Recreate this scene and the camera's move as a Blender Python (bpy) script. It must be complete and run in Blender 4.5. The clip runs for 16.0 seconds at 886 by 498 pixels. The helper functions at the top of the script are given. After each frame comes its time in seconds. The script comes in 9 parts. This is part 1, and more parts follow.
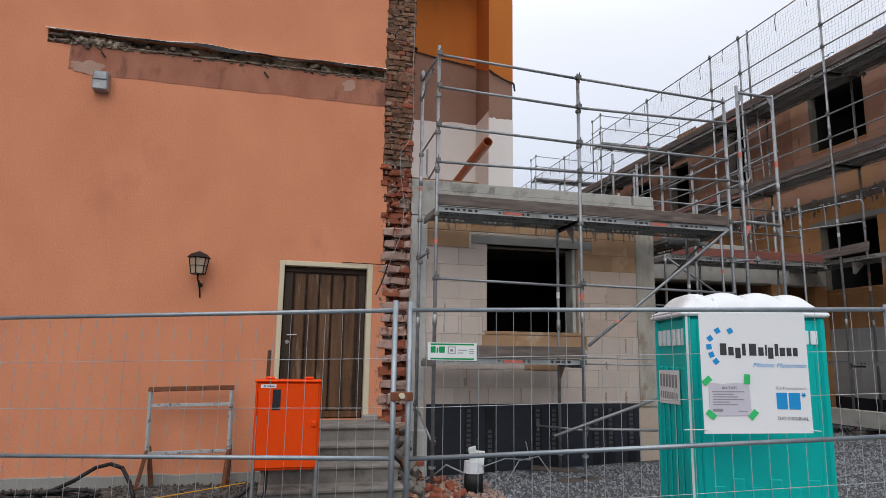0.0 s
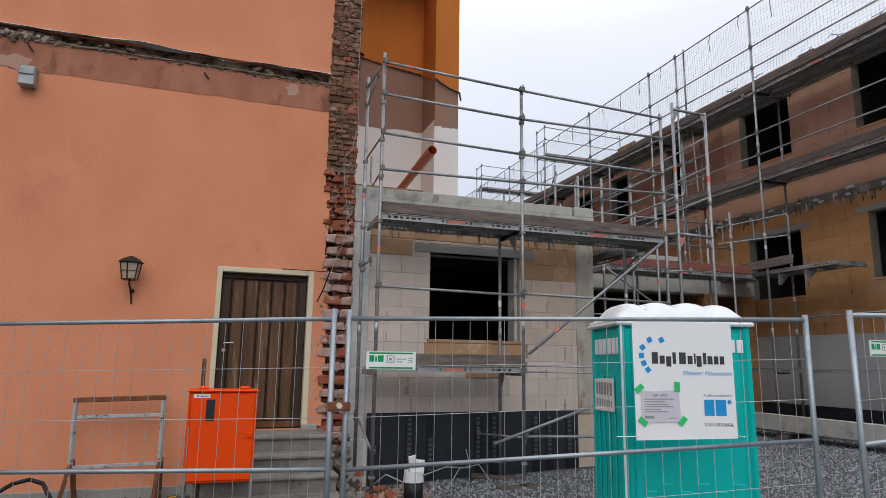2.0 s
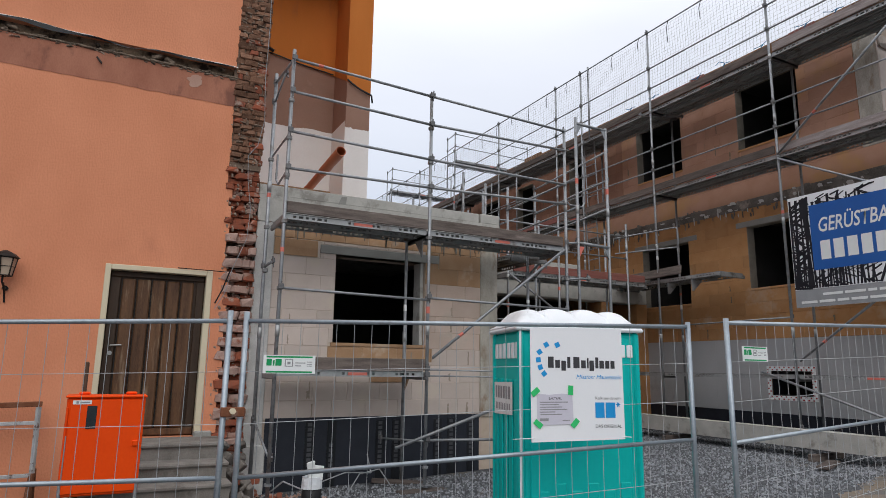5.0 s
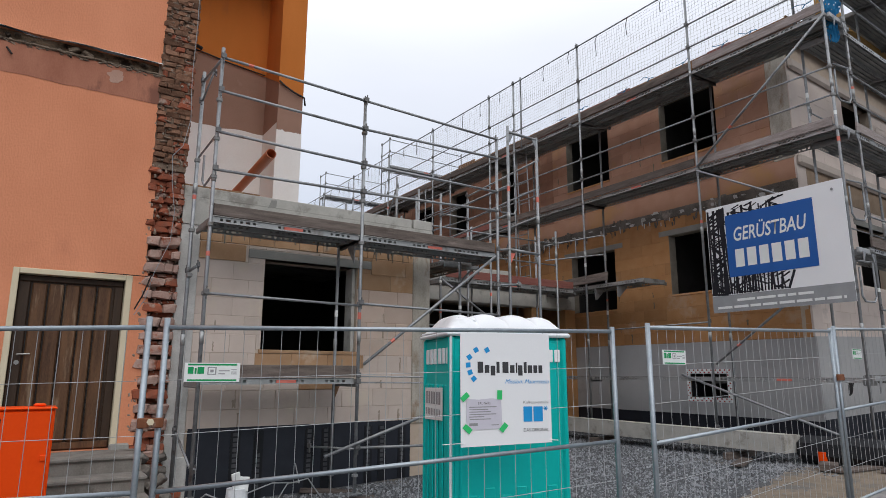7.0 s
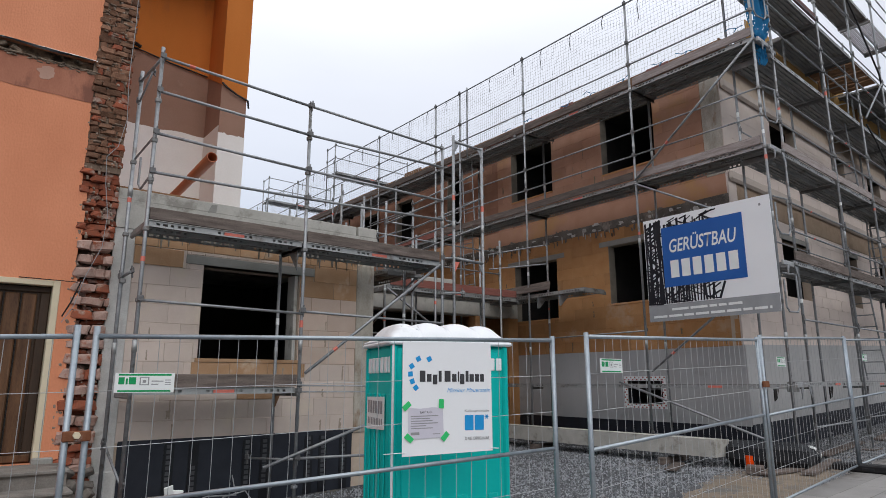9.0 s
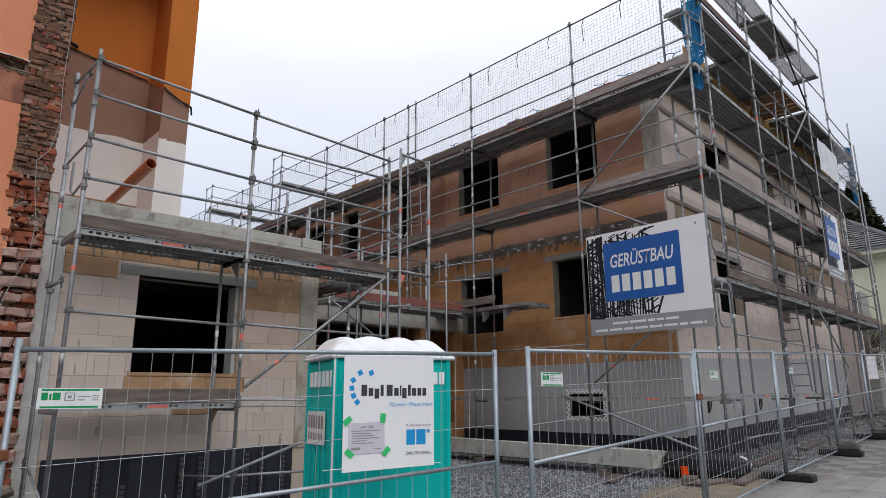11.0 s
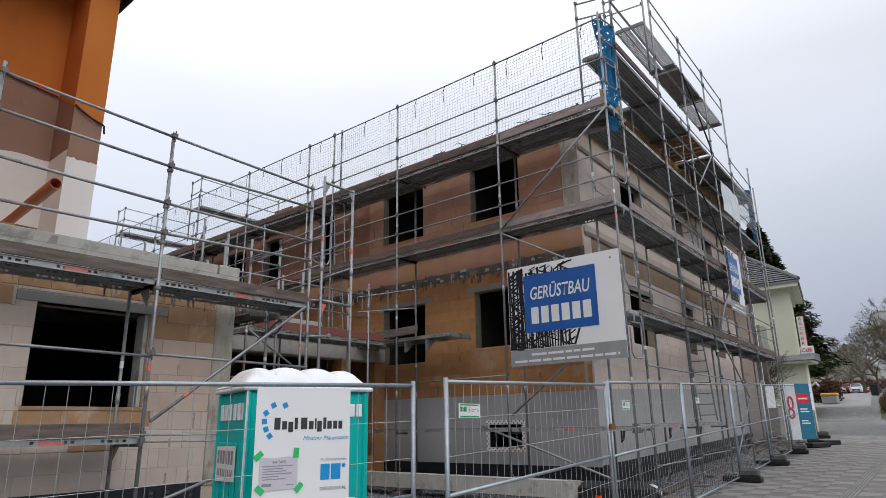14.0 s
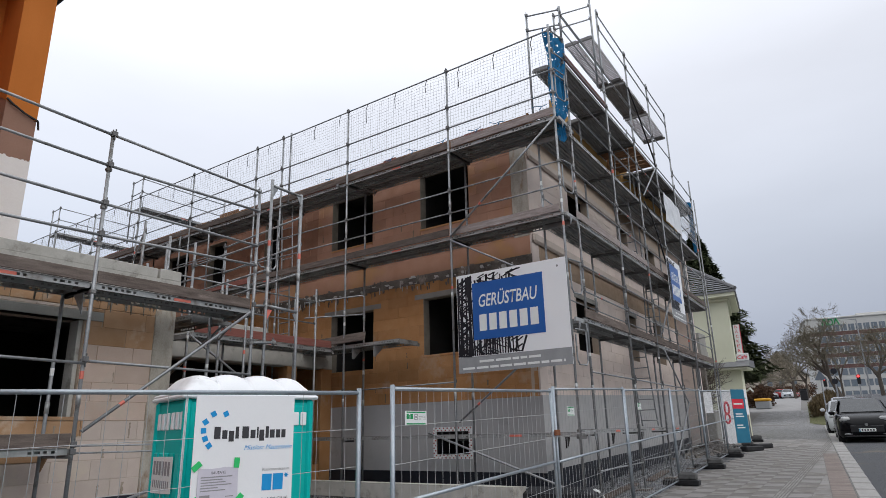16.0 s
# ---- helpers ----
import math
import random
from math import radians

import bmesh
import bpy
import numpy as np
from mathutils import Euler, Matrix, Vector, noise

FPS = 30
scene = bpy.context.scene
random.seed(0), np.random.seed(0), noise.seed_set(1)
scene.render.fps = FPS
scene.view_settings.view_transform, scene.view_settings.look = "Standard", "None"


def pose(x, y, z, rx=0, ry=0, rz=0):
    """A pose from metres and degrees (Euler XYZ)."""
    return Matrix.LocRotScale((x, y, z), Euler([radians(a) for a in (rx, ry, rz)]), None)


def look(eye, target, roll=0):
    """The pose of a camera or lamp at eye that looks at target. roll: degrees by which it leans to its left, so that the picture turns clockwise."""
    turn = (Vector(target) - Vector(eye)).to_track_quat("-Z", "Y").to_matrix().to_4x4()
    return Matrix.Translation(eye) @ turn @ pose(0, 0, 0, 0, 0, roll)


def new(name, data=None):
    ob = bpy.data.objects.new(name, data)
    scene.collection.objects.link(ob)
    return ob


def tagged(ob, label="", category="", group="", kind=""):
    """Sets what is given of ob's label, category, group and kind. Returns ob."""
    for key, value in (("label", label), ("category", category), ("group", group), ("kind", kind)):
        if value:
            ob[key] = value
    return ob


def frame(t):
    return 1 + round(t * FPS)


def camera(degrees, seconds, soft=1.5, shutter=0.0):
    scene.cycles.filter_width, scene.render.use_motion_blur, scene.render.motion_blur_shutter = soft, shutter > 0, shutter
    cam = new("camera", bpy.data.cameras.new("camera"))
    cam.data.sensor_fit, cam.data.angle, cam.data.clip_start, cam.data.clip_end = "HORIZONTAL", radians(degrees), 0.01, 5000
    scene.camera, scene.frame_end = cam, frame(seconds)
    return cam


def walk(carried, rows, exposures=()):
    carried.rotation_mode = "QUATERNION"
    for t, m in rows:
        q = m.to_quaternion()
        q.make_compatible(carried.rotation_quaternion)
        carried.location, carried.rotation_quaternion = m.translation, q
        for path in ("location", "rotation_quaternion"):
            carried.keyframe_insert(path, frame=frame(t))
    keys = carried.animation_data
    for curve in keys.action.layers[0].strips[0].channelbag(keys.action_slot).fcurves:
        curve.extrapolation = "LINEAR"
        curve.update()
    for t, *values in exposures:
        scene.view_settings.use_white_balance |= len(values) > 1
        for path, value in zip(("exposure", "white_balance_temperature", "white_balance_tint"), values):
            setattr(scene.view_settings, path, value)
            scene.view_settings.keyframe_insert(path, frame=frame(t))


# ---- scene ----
cam = camera(69.95, 16.0, soft=0.72)
PATH = [
    (0, (2.171, -0.038, 1.65), (2.646, 1.877, 1.975), 0.9),
    (0.5, (2.183, -0.042, 1.653), (2.688, 1.863, 1.99), 0.9),
    (1, (2.192, -0.042, 1.657), (2.738, 1.851, 1.999), 0.9),
    (1.5, (2.204, -0.044, 1.659), (2.793, 1.836, 2.006), 0.8),
    (2, (2.214, -0.046, 1.661), (2.85, 1.817, 2.011), 0.8),
    (2.5, (2.219, -0.048, 1.659), (2.898, 1.8, 2.01), 0.8),
    (3, (2.22, -0.047, 1.657), (2.937, 1.786, 2.013), 0.8),
    (3.5, (2.225, -0.055, 1.663), (2.983, 1.76, 2.025), 0.6),
    (4, (2.229, -0.06, 1.662), (3.032, 1.734, 2.03), 0.6),
    (6.3, (2.28, -0.05, 1.664), (3.296, 1.632, 2.038), 0.5),
    (6.5, (2.274, -0.056, 1.664), (3.307, 1.614, 2.044), 0.3),
    (7, (2.279, -0.059, 1.661), (3.353, 1.583, 2.047), 0.2),
    (7.5, (2.281, -0.063, 1.661), (3.392, 1.553, 2.053), 0.2),
    (8, (2.283, -0.07, 1.666), (3.429, 1.52, 2.065), 0.1),
    (8.5, (2.281, -0.073, 1.669), (3.46, 1.492, 2.073), 0.0),
    (11, (2.303, -0.098, 1.676), (3.634, 1.327, 2.124), -0.3),
    (11.5, (2.308, -0.097, 1.679), (3.663, 1.299, 2.141), -0.4),
    (12, (2.31, -0.105, 1.674), (3.69, 1.26, 2.155), -0.5),
    (12.5, (2.315, -0.112, 1.676), (3.726, 1.216, 2.173), -0.5),
    (13, (2.319, -0.121, 1.674), (3.756, 1.174, 2.183), -0.6),
    (13.5, (2.316, -0.129, 1.681), (3.772, 1.139, 2.203), -0.7),
    (14, (2.32, -0.137, 1.679), (3.797, 1.101, 2.216), -0.9),
    (14.5, (2.322, -0.139, 1.68), (3.827, 1.06, 2.227), -1.0),
    (15, (2.334, -0.137, 1.677), (3.865, 1.026, 2.227), -1.1),
    (15.5, (2.335, -0.143, 1.682), (3.889, 0.989, 2.232), -1.3),
    (16, (2.341, -0.135, 1.682), (3.911, 0.975, 2.236), -1.4),
]
walk(cam, [(t, look(eye, target, roll)) for t, eye, target, roll in PATH])

# ---- world, sun ----
world = bpy.data.worlds.new("overcast_world")
scene.world = world
world.use_nodes = True
wn, wl = world.node_tree.nodes, world.node_tree.links
wn.clear()
w_out = wn.new("ShaderNodeOutputWorld")
w_bg = wn.new("ShaderNodeBackground")
w_bg.inputs["Strength"].default_value = 0.93
w_sky = wn.new("ShaderNodeTexSky")
w_sky.sky_type = "NISHITA"
w_sky.sun_disc = False
w_sky.sun_elevation = radians(38)
w_sky.sun_rotation = radians(200)
w_geo = wn.new("ShaderNodeTexCoord")
w_sep = wn.new("ShaderNodeSeparateXYZ")
wl.new(w_geo.outputs["Generated"], w_sep.inputs[0])
w_ramp = wn.new("ShaderNodeValToRGB")          # cloud deck, dim at the horizon and bright overhead
stops = [(0.0, (0.24, 0.255, 0.30)), (0.10, (0.415, 0.455, 0.56)), (0.26, (0.665, 0.715, 0.825)),
         (0.48, (0.925, 0.96, 1.06)), (0.80, (1.62, 1.66, 1.76)), (1.0, (1.86, 1.9, 2.0))]
while len(w_ramp.color_ramp.elements) < len(stops):
    w_ramp.color_ramp.elements.new(0.5)
for e, (p, c) in zip(w_ramp.color_ramp.elements, stops):
    e.position, e.color = p, (*c, 1)
wl.new(w_sep.outputs["Z"], w_ramp.inputs[0])
w_noise = wn.new("ShaderNodeTexNoise")          # soft cloud structure
w_noise.inputs["Scale"].default_value = 2.2
w_noise.inputs["Detail"].default_value = 5
w_map = wn.new("ShaderNodeMapping")
w_map.inputs["Scale"].default_value = (1, 1, 3.2)
wl.new(w_geo.outputs["Generated"], w_map.inputs[0])
wl.new(w_map.outputs[0], w_noise.inputs["Vector"])
w_side = wn.new("ShaderNodeMath")               # the clouds thin out towards +y
w_side.operation = "MULTIPLY_ADD"
w_side.inputs[1].default_value, w_side.inputs[2].default_value = 0.20, 0.88
wl.new(w_sep.outputs["Y"], w_side.inputs[0])
w_cl = wn.new("ShaderNodeMath")
w_cl.operation = "MULTIPLY_ADD"
w_cl.inputs[1].default_value = 0.22
wl.new(w_noise.outputs["Fac"], w_cl.inputs[0])
wl.new(w_side.outputs[0], w_cl.inputs[2])
w_mul = wn.new("ShaderNodeMixRGB")
w_mul.blend_type = "MULTIPLY"
w_mul.inputs[0].default_value = 1.0
wl.new(w_ramp.outputs[0], w_mul.inputs[1])
wl.new(w_cl.outputs[0], w_mul.inputs[2])
w_skys = wn.new("ShaderNodeMixRGB")
w_skys.blend_type = "MULTIPLY"
w_skys.inputs[0].default_value = 1.0
w_skys.inputs[2].default_value = (0.10, 0.10, 0.10, 1)
wl.new(w_sky.outputs[0], w_skys.inputs[1])
w_mix = wn.new("ShaderNodeMixRGB")
w_mix.inputs[0].default_value = 0.94
wl.new(w_skys.outputs[0], w_mix.inputs[1])
wl.new(w_mul.outputs[0], w_mix.inputs[2])
wl.new(w_mix.outputs[0], w_bg.inputs["Color"])
wl.new(w_bg.outputs[0], w_out.inputs["Surface"])

sun = new("sun", bpy.data.lights.new("sun", "SUN"))
sun.data.energy, sun.data.angle, sun.data.color = 0.81, radians(50), (1.0, 0.955, 0.89)
sun.matrix_world = look((-3.5, -14, 9.5), (0, 0, 0))


# ---- materials ----
def node_mat(name):
    m = bpy.data.materials.new(name)
    m.use_nodes = True
    nt = m.node_tree
    return m, nt.nodes, nt.links, nt.nodes["Principled BSDF"]


def surface(name, c1, c2, rough=0.8, metal=0.0, scale=6.0, fine=90.0, bump=0.15, dist=0.01, stain=None, stain_at=0.6,
            stain_scale=1.2, per_object=0.0, per_island=0.0, stretch=(1, 1, 1), spec=0.3):
    """Paint, render, stone or metal: two colours mixed at a coarse scale, a fine grain, an optional stain with its own shape."""
    m, n, l, b = node_mat(name)
    co = n.new("ShaderNodeTexCoord")
    mp = n.new("ShaderNodeMapping")
    mp.inputs["Scale"].default_value = stretch
    geo = n.new("ShaderNodeNewGeometry")
    l.new(geo.outputs["Position"], mp.inputs[0])
    a = n.new("ShaderNodeTexNoise")
    a.inputs["Scale"].default_value, a.inputs["Detail"].default_value = scale, 6
    f = n.new("ShaderNodeTexNoise")
    f.inputs["Scale"].default_value, f.inputs["Detail"].default_value = fine, 4
    l.new(mp.outputs[0], a.inputs["Vector"])
    l.new(mp.outputs[0], f.inputs["Vector"])
    add = n.new("ShaderNodeMath")
    add.operation = "MULTIPLY_ADD"
    add.inputs[1].default_value = 0.35
    l.new(f.outputs["Fac"], add.inputs[0])
    sc = n.new("ShaderNodeMath")
    sc.operation = "MULTIPLY"
    sc.inputs[1].default_value = 0.65
    l.new(a.outputs["Fac"], sc.inputs[0])
    l.new(sc.outputs[0], add.inputs[2])
    rng = n.new("ShaderNodeMapRange")
    rng.inputs["From Min"].default_value, rng.inputs["From Max"].default_value = 0.33, 0.67
    l.new(add.outputs[0], rng.inputs["Value"])
    mix = n.new("ShaderNodeMixRGB")
    mix.inputs[1].default_value, mix.inputs[2].default_value = (*c1, 1), (*c2, 1)
    l.new(rng.outputs[0], mix.inputs[0])
    col = mix.outputs[0]
    if stain:
        s = n.new("ShaderNodeTexNoise")
        s.inputs["Scale"].default_value, s.inputs["Detail"].default_value = stain_scale, 8
        s.inputs["Roughness"].default_value = 0.62
        l.new(mp.outputs[0], s.inputs["Vector"])
        r = n.new("ShaderNodeMapRange")
        r.inputs["From Min"].default_value, r.inputs["From Max"].default_value = stain_at, stain_at + 0.10
        l.new(s.outputs["Fac"], r.inputs["Value"])
        k = n.new("ShaderNodeMixRGB")
        k.inputs[2].default_value = (*stain, 1)
        l.new(r.outputs[0], k.inputs[0])
        l.new(col, k.inputs[1])
        col = k.outputs[0]
    if per_object or per_island:
        src = n.new("ShaderNodeObjectInfo").outputs["Random"] if per_object else geo.outputs["Random Per Island"]
        amount = per_object or per_island
        v = n.new("ShaderNodeMapRange")
        v.inputs["To Min"].default_value, v.inputs["To Max"].default_value = 1 - amount, 1 + amount
        l.new(src, v.inputs["Value"])
        hs = n.new("ShaderNodeHueSaturation")
        l.new(v.outputs[0], hs.inputs["Value"])
        l.new(col, hs.inputs["Color"])
        col = hs.outputs[0]
    l.new(col, b.inputs["Base Color"])
    b.inputs["Roughness"].default_value, b.inputs["Metallic"].default_value = rough, metal
    b.inputs["Specular IOR Level"].default_value = spec
    if bump:
        bp = n.new("ShaderNodeBump")
        bp.inputs["Strength"].default_value, bp.inputs["Distance"].default_value = bump, dist
        l.new(add.outputs[0], bp.inputs["Height"])
        l.new(bp.outputs[0], b.inputs["Normal"])
    return m


M = {}
M["orange_render"] = surface("orange_render", (0.635, 0.245, 0.130), (0.74, 0.30, 0.165), 0.92, scale=1.3, fine=40, bump=1.0, dist=0.021,
                             stain=(0.585, 0.225, 0.127), stain_at=0.60, stain_scale=0.45, stretch=(1.25, 1.0, 0.8))
M["deep_orange"] = surface("deep_orange", (0.50, 0.155, 0.026), (0.58, 0.19, 0.038), 0.9, scale=1.3, fine=50, bump=0.4, stain=(0.44, 0.15, 0.04), stain_at=0.60, stain_scale=0.9, stretch=(1.6, 1.6, 0.5))
M["mauve_render"] = surface("mauve_render", (0.28, 0.165, 0.12), (0.335, 0.205, 0.155), 0.95, scale=1.6, fine=40, bump=0.3, stain=(0.40, 0.27, 0.215), stain_at=0.63)
M["scar_render"] = surface("scar_render", (0.32, 0.125, 0.078), (0.43, 0.185, 0.118), 0.95, scale=2.5, fine=50, bump=0.5, stain=(0.22, 0.095, 0.066), stain_at=0.55, stain_scale=1.9, stretch=(1.6, 1, 0.7))
M["joint_rubble"] = surface("broken_joint", (0.075, 0.05, 0.035), (0.30, 0.235, 0.175), 0.97, scale=9, fine=50, bump=1.0, dist=0.03, stain=(0.035, 0.026, 0.02), stain_at=0.55, stain_scale=7)
M["warm_block"] = surface("warm_block", (0.37, 0.215, 0.115), (0.45, 0.29, 0.175), 0.95, scale=4, fine=80, bump=0.35, per_object=0.10, stain=(0.50, 0.38, 0.28), stain_at=0.58, stain_scale=2.4)
# lilac paleness put in the colour for sky light coming through punched planks
M["deck_skylit"] = surface("skylit_platform", (0.50, 0.465, 0.49), (0.62, 0.58, 0.61), 0.6, 0.1, scale=4, fine=50, bump=0.2, stain=(0.34, 0.29, 0.28), stain_at=0.58, stain_scale=3)
M["mottled_column"] = surface("mottled_column", (0.288, 0.258, 0.210), (0.564, 0.528, 0.462), 0.93, scale=4, fine=60, bump=0.5, stain=(0.27, 0.18, 0.115), stain_at=0.56, stain_scale=2.2, stretch=(1.4, 1.4, 0.6))
M["rough_concrete"] = surface("rough_concrete", (0.47, 0.465, 0.445), (0.66, 0.65, 0.625), 0.95, scale=5, fine=50, bump=0.6, stain=(0.36, 0.33, 0.29), stain_at=0.62, stain_scale=2.5)
M["joint_beige"] = surface("joint_filling", (0.16, 0.11, 0.07), (0.33, 0.25, 0.175), 0.97, scale=5, fine=50, bump=0.9, dist=0.03, stain=(0.03, 0.022, 0.016), stain_at=0.50, stain_scale=5.5)
M["lip_rubble"] = surface("broken_mortar_lip", (0.09, 0.068, 0.05), (0.34, 0.275, 0.215), 0.97, scale=14, fine=60, bump=0.8, per_island=0.5)
M["stake_wood"] = surface("dark_stake", (0.07, 0.038, 0.024), (0.13, 0.075, 0.05), 0.9, scale=6, fine=50, bump=0.5, stretch=(2, 2, 0.4))
M["sign_back"] = surface("sign_back", (0.11, 0.13, 0.16), (0.15, 0.17, 0.20), 0.5, bump=0.02)
M["tan_mortar"] = surface("tan_mortar", (0.25, 0.135, 0.065), (0.31, 0.175, 0.09), 0.97, scale=8, bump=0.4)
M["pale_patch"] = surface("pale_patch", (0.40, 0.235, 0.175), (0.47, 0.30, 0.235), 0.95, scale=4, bump=0.5)
M["white_render"] = surface("white_render", (0.74, 0.715, 0.69), (0.81, 0.79, 0.77), 0.95, scale=1.5, fine=40, bump=0.25, stain=(0.52, 0.49, 0.47), stain_at=0.62)
M["cream"] = surface("cream_paint", (0.62, 0.54, 0.38), (0.68, 0.60, 0.44), 0.6, scale=3, bump=0.08)
M["brick"] = surface("old_brick", (0.33, 0.085, 0.04), (0.20, 0.08, 0.052), 0.95, scale=14, fine=70, bump=0.8, dist=0.012, per_object=0.28, stain=(0.36, 0.27, 0.22), stain_at=0.56, stain_scale=6)
M["mortar_brick"] = surface("mortared_brick", (0.36, 0.22, 0.178), (0.47, 0.34, 0.29), 0.96, scale=12, fine=60, bump=0.9, dist=0.012, per_object=0.18, stain=(0.30, 0.095, 0.05), stain_at=0.56, stain_scale=7)
M["dark_stone"] = surface("weathered_brick", (0.14, 0.07, 0.044), (0.26, 0.142, 0.09), 0.96, scale=13, fine=60, bump=1.0, dist=0.018, per_object=0.38, stain=(0.32, 0.24, 0.18), stain_at=0.60, stain_scale=6)
M["mortar_light"] = surface("crumbled_mortar", (0.25, 0.19, 0.145), (0.36, 0.285, 0.23), 0.97, scale=9, bump=0.6)
M["mortar"] = surface("old_mortar", (0.15, 0.105, 0.078), (0.24, 0.175, 0.13), 0.97, scale=9, fine=60, bump=0.9, dist=0.02)
M["block"] = surface("aerated_block", (0.545, 0.456, 0.399), (0.630, 0.540, 0.479), 0.95, scale=3.5, fine=80, bump=0.35, per_object=0.06, stain=(0.602, 0.517, 0.432), stain_at=0.56, stain_scale=2.2)
M["tan_block"] = surface("tan_block", (0.437, 0.214, 0.084), (0.503, 0.275, 0.128), 0.95, scale=4, fine=80, bump=0.35, per_object=0.12, stain=(0.494, 0.323, 0.204), stain_at=0.58, stain_scale=1.4)
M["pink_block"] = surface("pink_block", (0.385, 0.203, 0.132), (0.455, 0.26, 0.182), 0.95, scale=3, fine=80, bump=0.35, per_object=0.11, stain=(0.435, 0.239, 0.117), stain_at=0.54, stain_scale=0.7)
# redder far blocks, also darkened in colour for the dimmer light deep in the yard
M["shaded_rust_block"] = surface("shaded_rust_block", (0.27, 0.133, 0.085), (0.34, 0.18, 0.12), 0.95, scale=3, fine=80, bump=0.35, per_object=0.13, stain=(0.44, 0.26, 0.17), stain_at=0.60, stain_scale=1.6)
M["pale_block"] = surface("pale_block", (0.644, 0.552, 0.497), (0.718, 0.626, 0.570), 0.95, scale=2.5, fine=70, bump=0.3, per_object=0.05, per_island=0.0, stain=(0.478, 0.432, 0.396), stain_at=0.6)
M["rosy_block"] = surface("rosy_block", (0.50, 0.385, 0.315), (0.59, 0.475, 0.40), 0.95, scale=3, fine=80, bump=0.35, per_object=0.08, stain=(0.50, 0.42, 0.35), stain_at=0.56, stain_scale=2.0)
M["stained_mortar"] = surface("stained_mortar", (0.27, 0.195, 0.135), (0.37, 0.28, 0.205), 0.97, scale=5, bump=0.4)
M["drip_mortar"] = surface("drip_mortar", (0.13, 0.12, 0.10), (0.22, 0.205, 0.175), 0.95, scale=9, bump=0.6)
M["thin_mortar"] = surface("thin_mortar", (0.50, 0.40, 0.31), (0.57, 0.47, 0.38), 0.97, scale=8, bump=0.4)
M["concrete"] = surface("concrete", (0.25, 0.245, 0.225), (0.34, 0.335, 0.31), 0.9, scale=2.2, fine=60, bump=0.35, stain=(0.2, 0.19, 0.17), stain_at=0.62, stain_scale=1.6)
M["pale_concrete"] = surface("pale_concrete", (0.40, 0.39, 0.355), (0.53, 0.515, 0.475), 0.9, scale=4.5, fine=60, bump=0.5, stain=(0.29, 0.275, 0.245), stain_at=0.57, stain_scale=2.6)
M["dirty_concrete"] = surface("dirty_concrete", (0.10, 0.09, 0.08), (0.24, 0.215, 0.19), 0.95, scale=3.2, fine=40, bump=0.7, stain=(0.36, 0.31, 0.27), stain_at=0.60, stain_scale=2.6)
M["step_stone"] = surface("step_stone", (0.155, 0.142, 0.126), (0.27, 0.25, 0.226), 0.92, scale=5, fine=70, bump=0.7, stain=(0.105, 0.095, 0.08), stain_at=0.56, stain_scale=2.2)
M["sett_stone"] = surface("dark_sett", (0.068, 0.061, 0.054), (0.135, 0.12, 0.107), 0.95, scale=9, fine=70, bump=0.6, per_island=0.35, stain=(0.06, 0.05, 0.04), stain_at=0.56, stain_scale=3)
M["bitumen"] = surface("bitumen_sheet", (0.016, 0.019, 0.027), (0.026, 0.030, 0.041), 0.55, scale=5, fine=90, bump=0.4, stain=(0.032, 0.032, 0.035), stain_at=0.66)
M["bitumen_dark"] = surface("bitumen_strip", (0.008, 0.009, 0.012), (0.016, 0.017, 0.02), 0.45, scale=5, fine=90, bump=0.3)
M["insulation"] = surface("grey_panel", (0.385, 0.385, 0.39), (0.45, 0.45, 0.452), 0.85, scale=1.5, fine=60, bump=0.2, stain=(0.32, 0.315, 0.31), stain_at=0.62)
M["galv"] = surface("galvanised_steel", (0.23, 0.245, 0.255), (0.37, 0.38, 0.39), 0.46, 0.5, scale=9, fine=60, bump=0.1, stain=(0.19, 0.185, 0.175), stain_at=0.57, stain_scale=5, per_object=0.10)
M["galv_fence"] = surface("zinc_tube", (0.27, 0.31, 0.345), (0.385, 0.43, 0.465), 0.42, 0.7, scale=7, fine=50, bump=0.08, stain=(0.30, 0.31, 0.32), stain_at=0.62, stain_scale=4)
M["galv_edge"] = surface("bright_deck_edge", (0.34, 0.35, 0.35), (0.46, 0.47, 0.47), 0.5, 0.5, scale=6, fine=50, bump=0.15, stain=(0.24, 0.225, 0.21), stain_at=0.58, stain_scale=3)
M["wire"] = surface("zinc_wire", (0.40, 0.41, 0.42), (0.48, 0.49, 0.50), 0.5, 0.6, bump=0)
M["clip_steel"] = surface("clip_steel", (0.12, 0.12, 0.122), (0.21, 0.21, 0.212), 0.6, 0.4, scale=20, bump=0.2)
M["deck"] = surface("deck_steel", (0.193, 0.195, 0.193), (0.299, 0.297, 0.291), 0.6, 0.2, scale=4, fine=50, bump=0.2, stain=(0.129, 0.110, 0.092), stain_at=0.58, stain_scale=3)
M["hole"] = surface("flat_black", (0.012, 0.012, 0.012), (0.02, 0.02, 0.02), 0.9, bump=0)
M["grey_wood"] = surface("weathered_board", (0.078, 0.061, 0.053), (0.19, 0.156, 0.137), 0.92, scale=6, fine=70, bump=0.6, per_object=0.18, stain=(0.27, 0.215, 0.195), stain_at=0.64, stain_scale=3, stretch=(0.5, 0.5, 4))
M["red_wood"] = surface("red_stained_board", (0.20, 0.075, 0.06), (0.28, 0.11, 0.09), 0.9, scale=5, fine=60, bump=0.4, stain=(0.22, 0.17, 0.15), stain_at=0.58, stain_scale=3, stretch=(0.4, 0.4, 4))
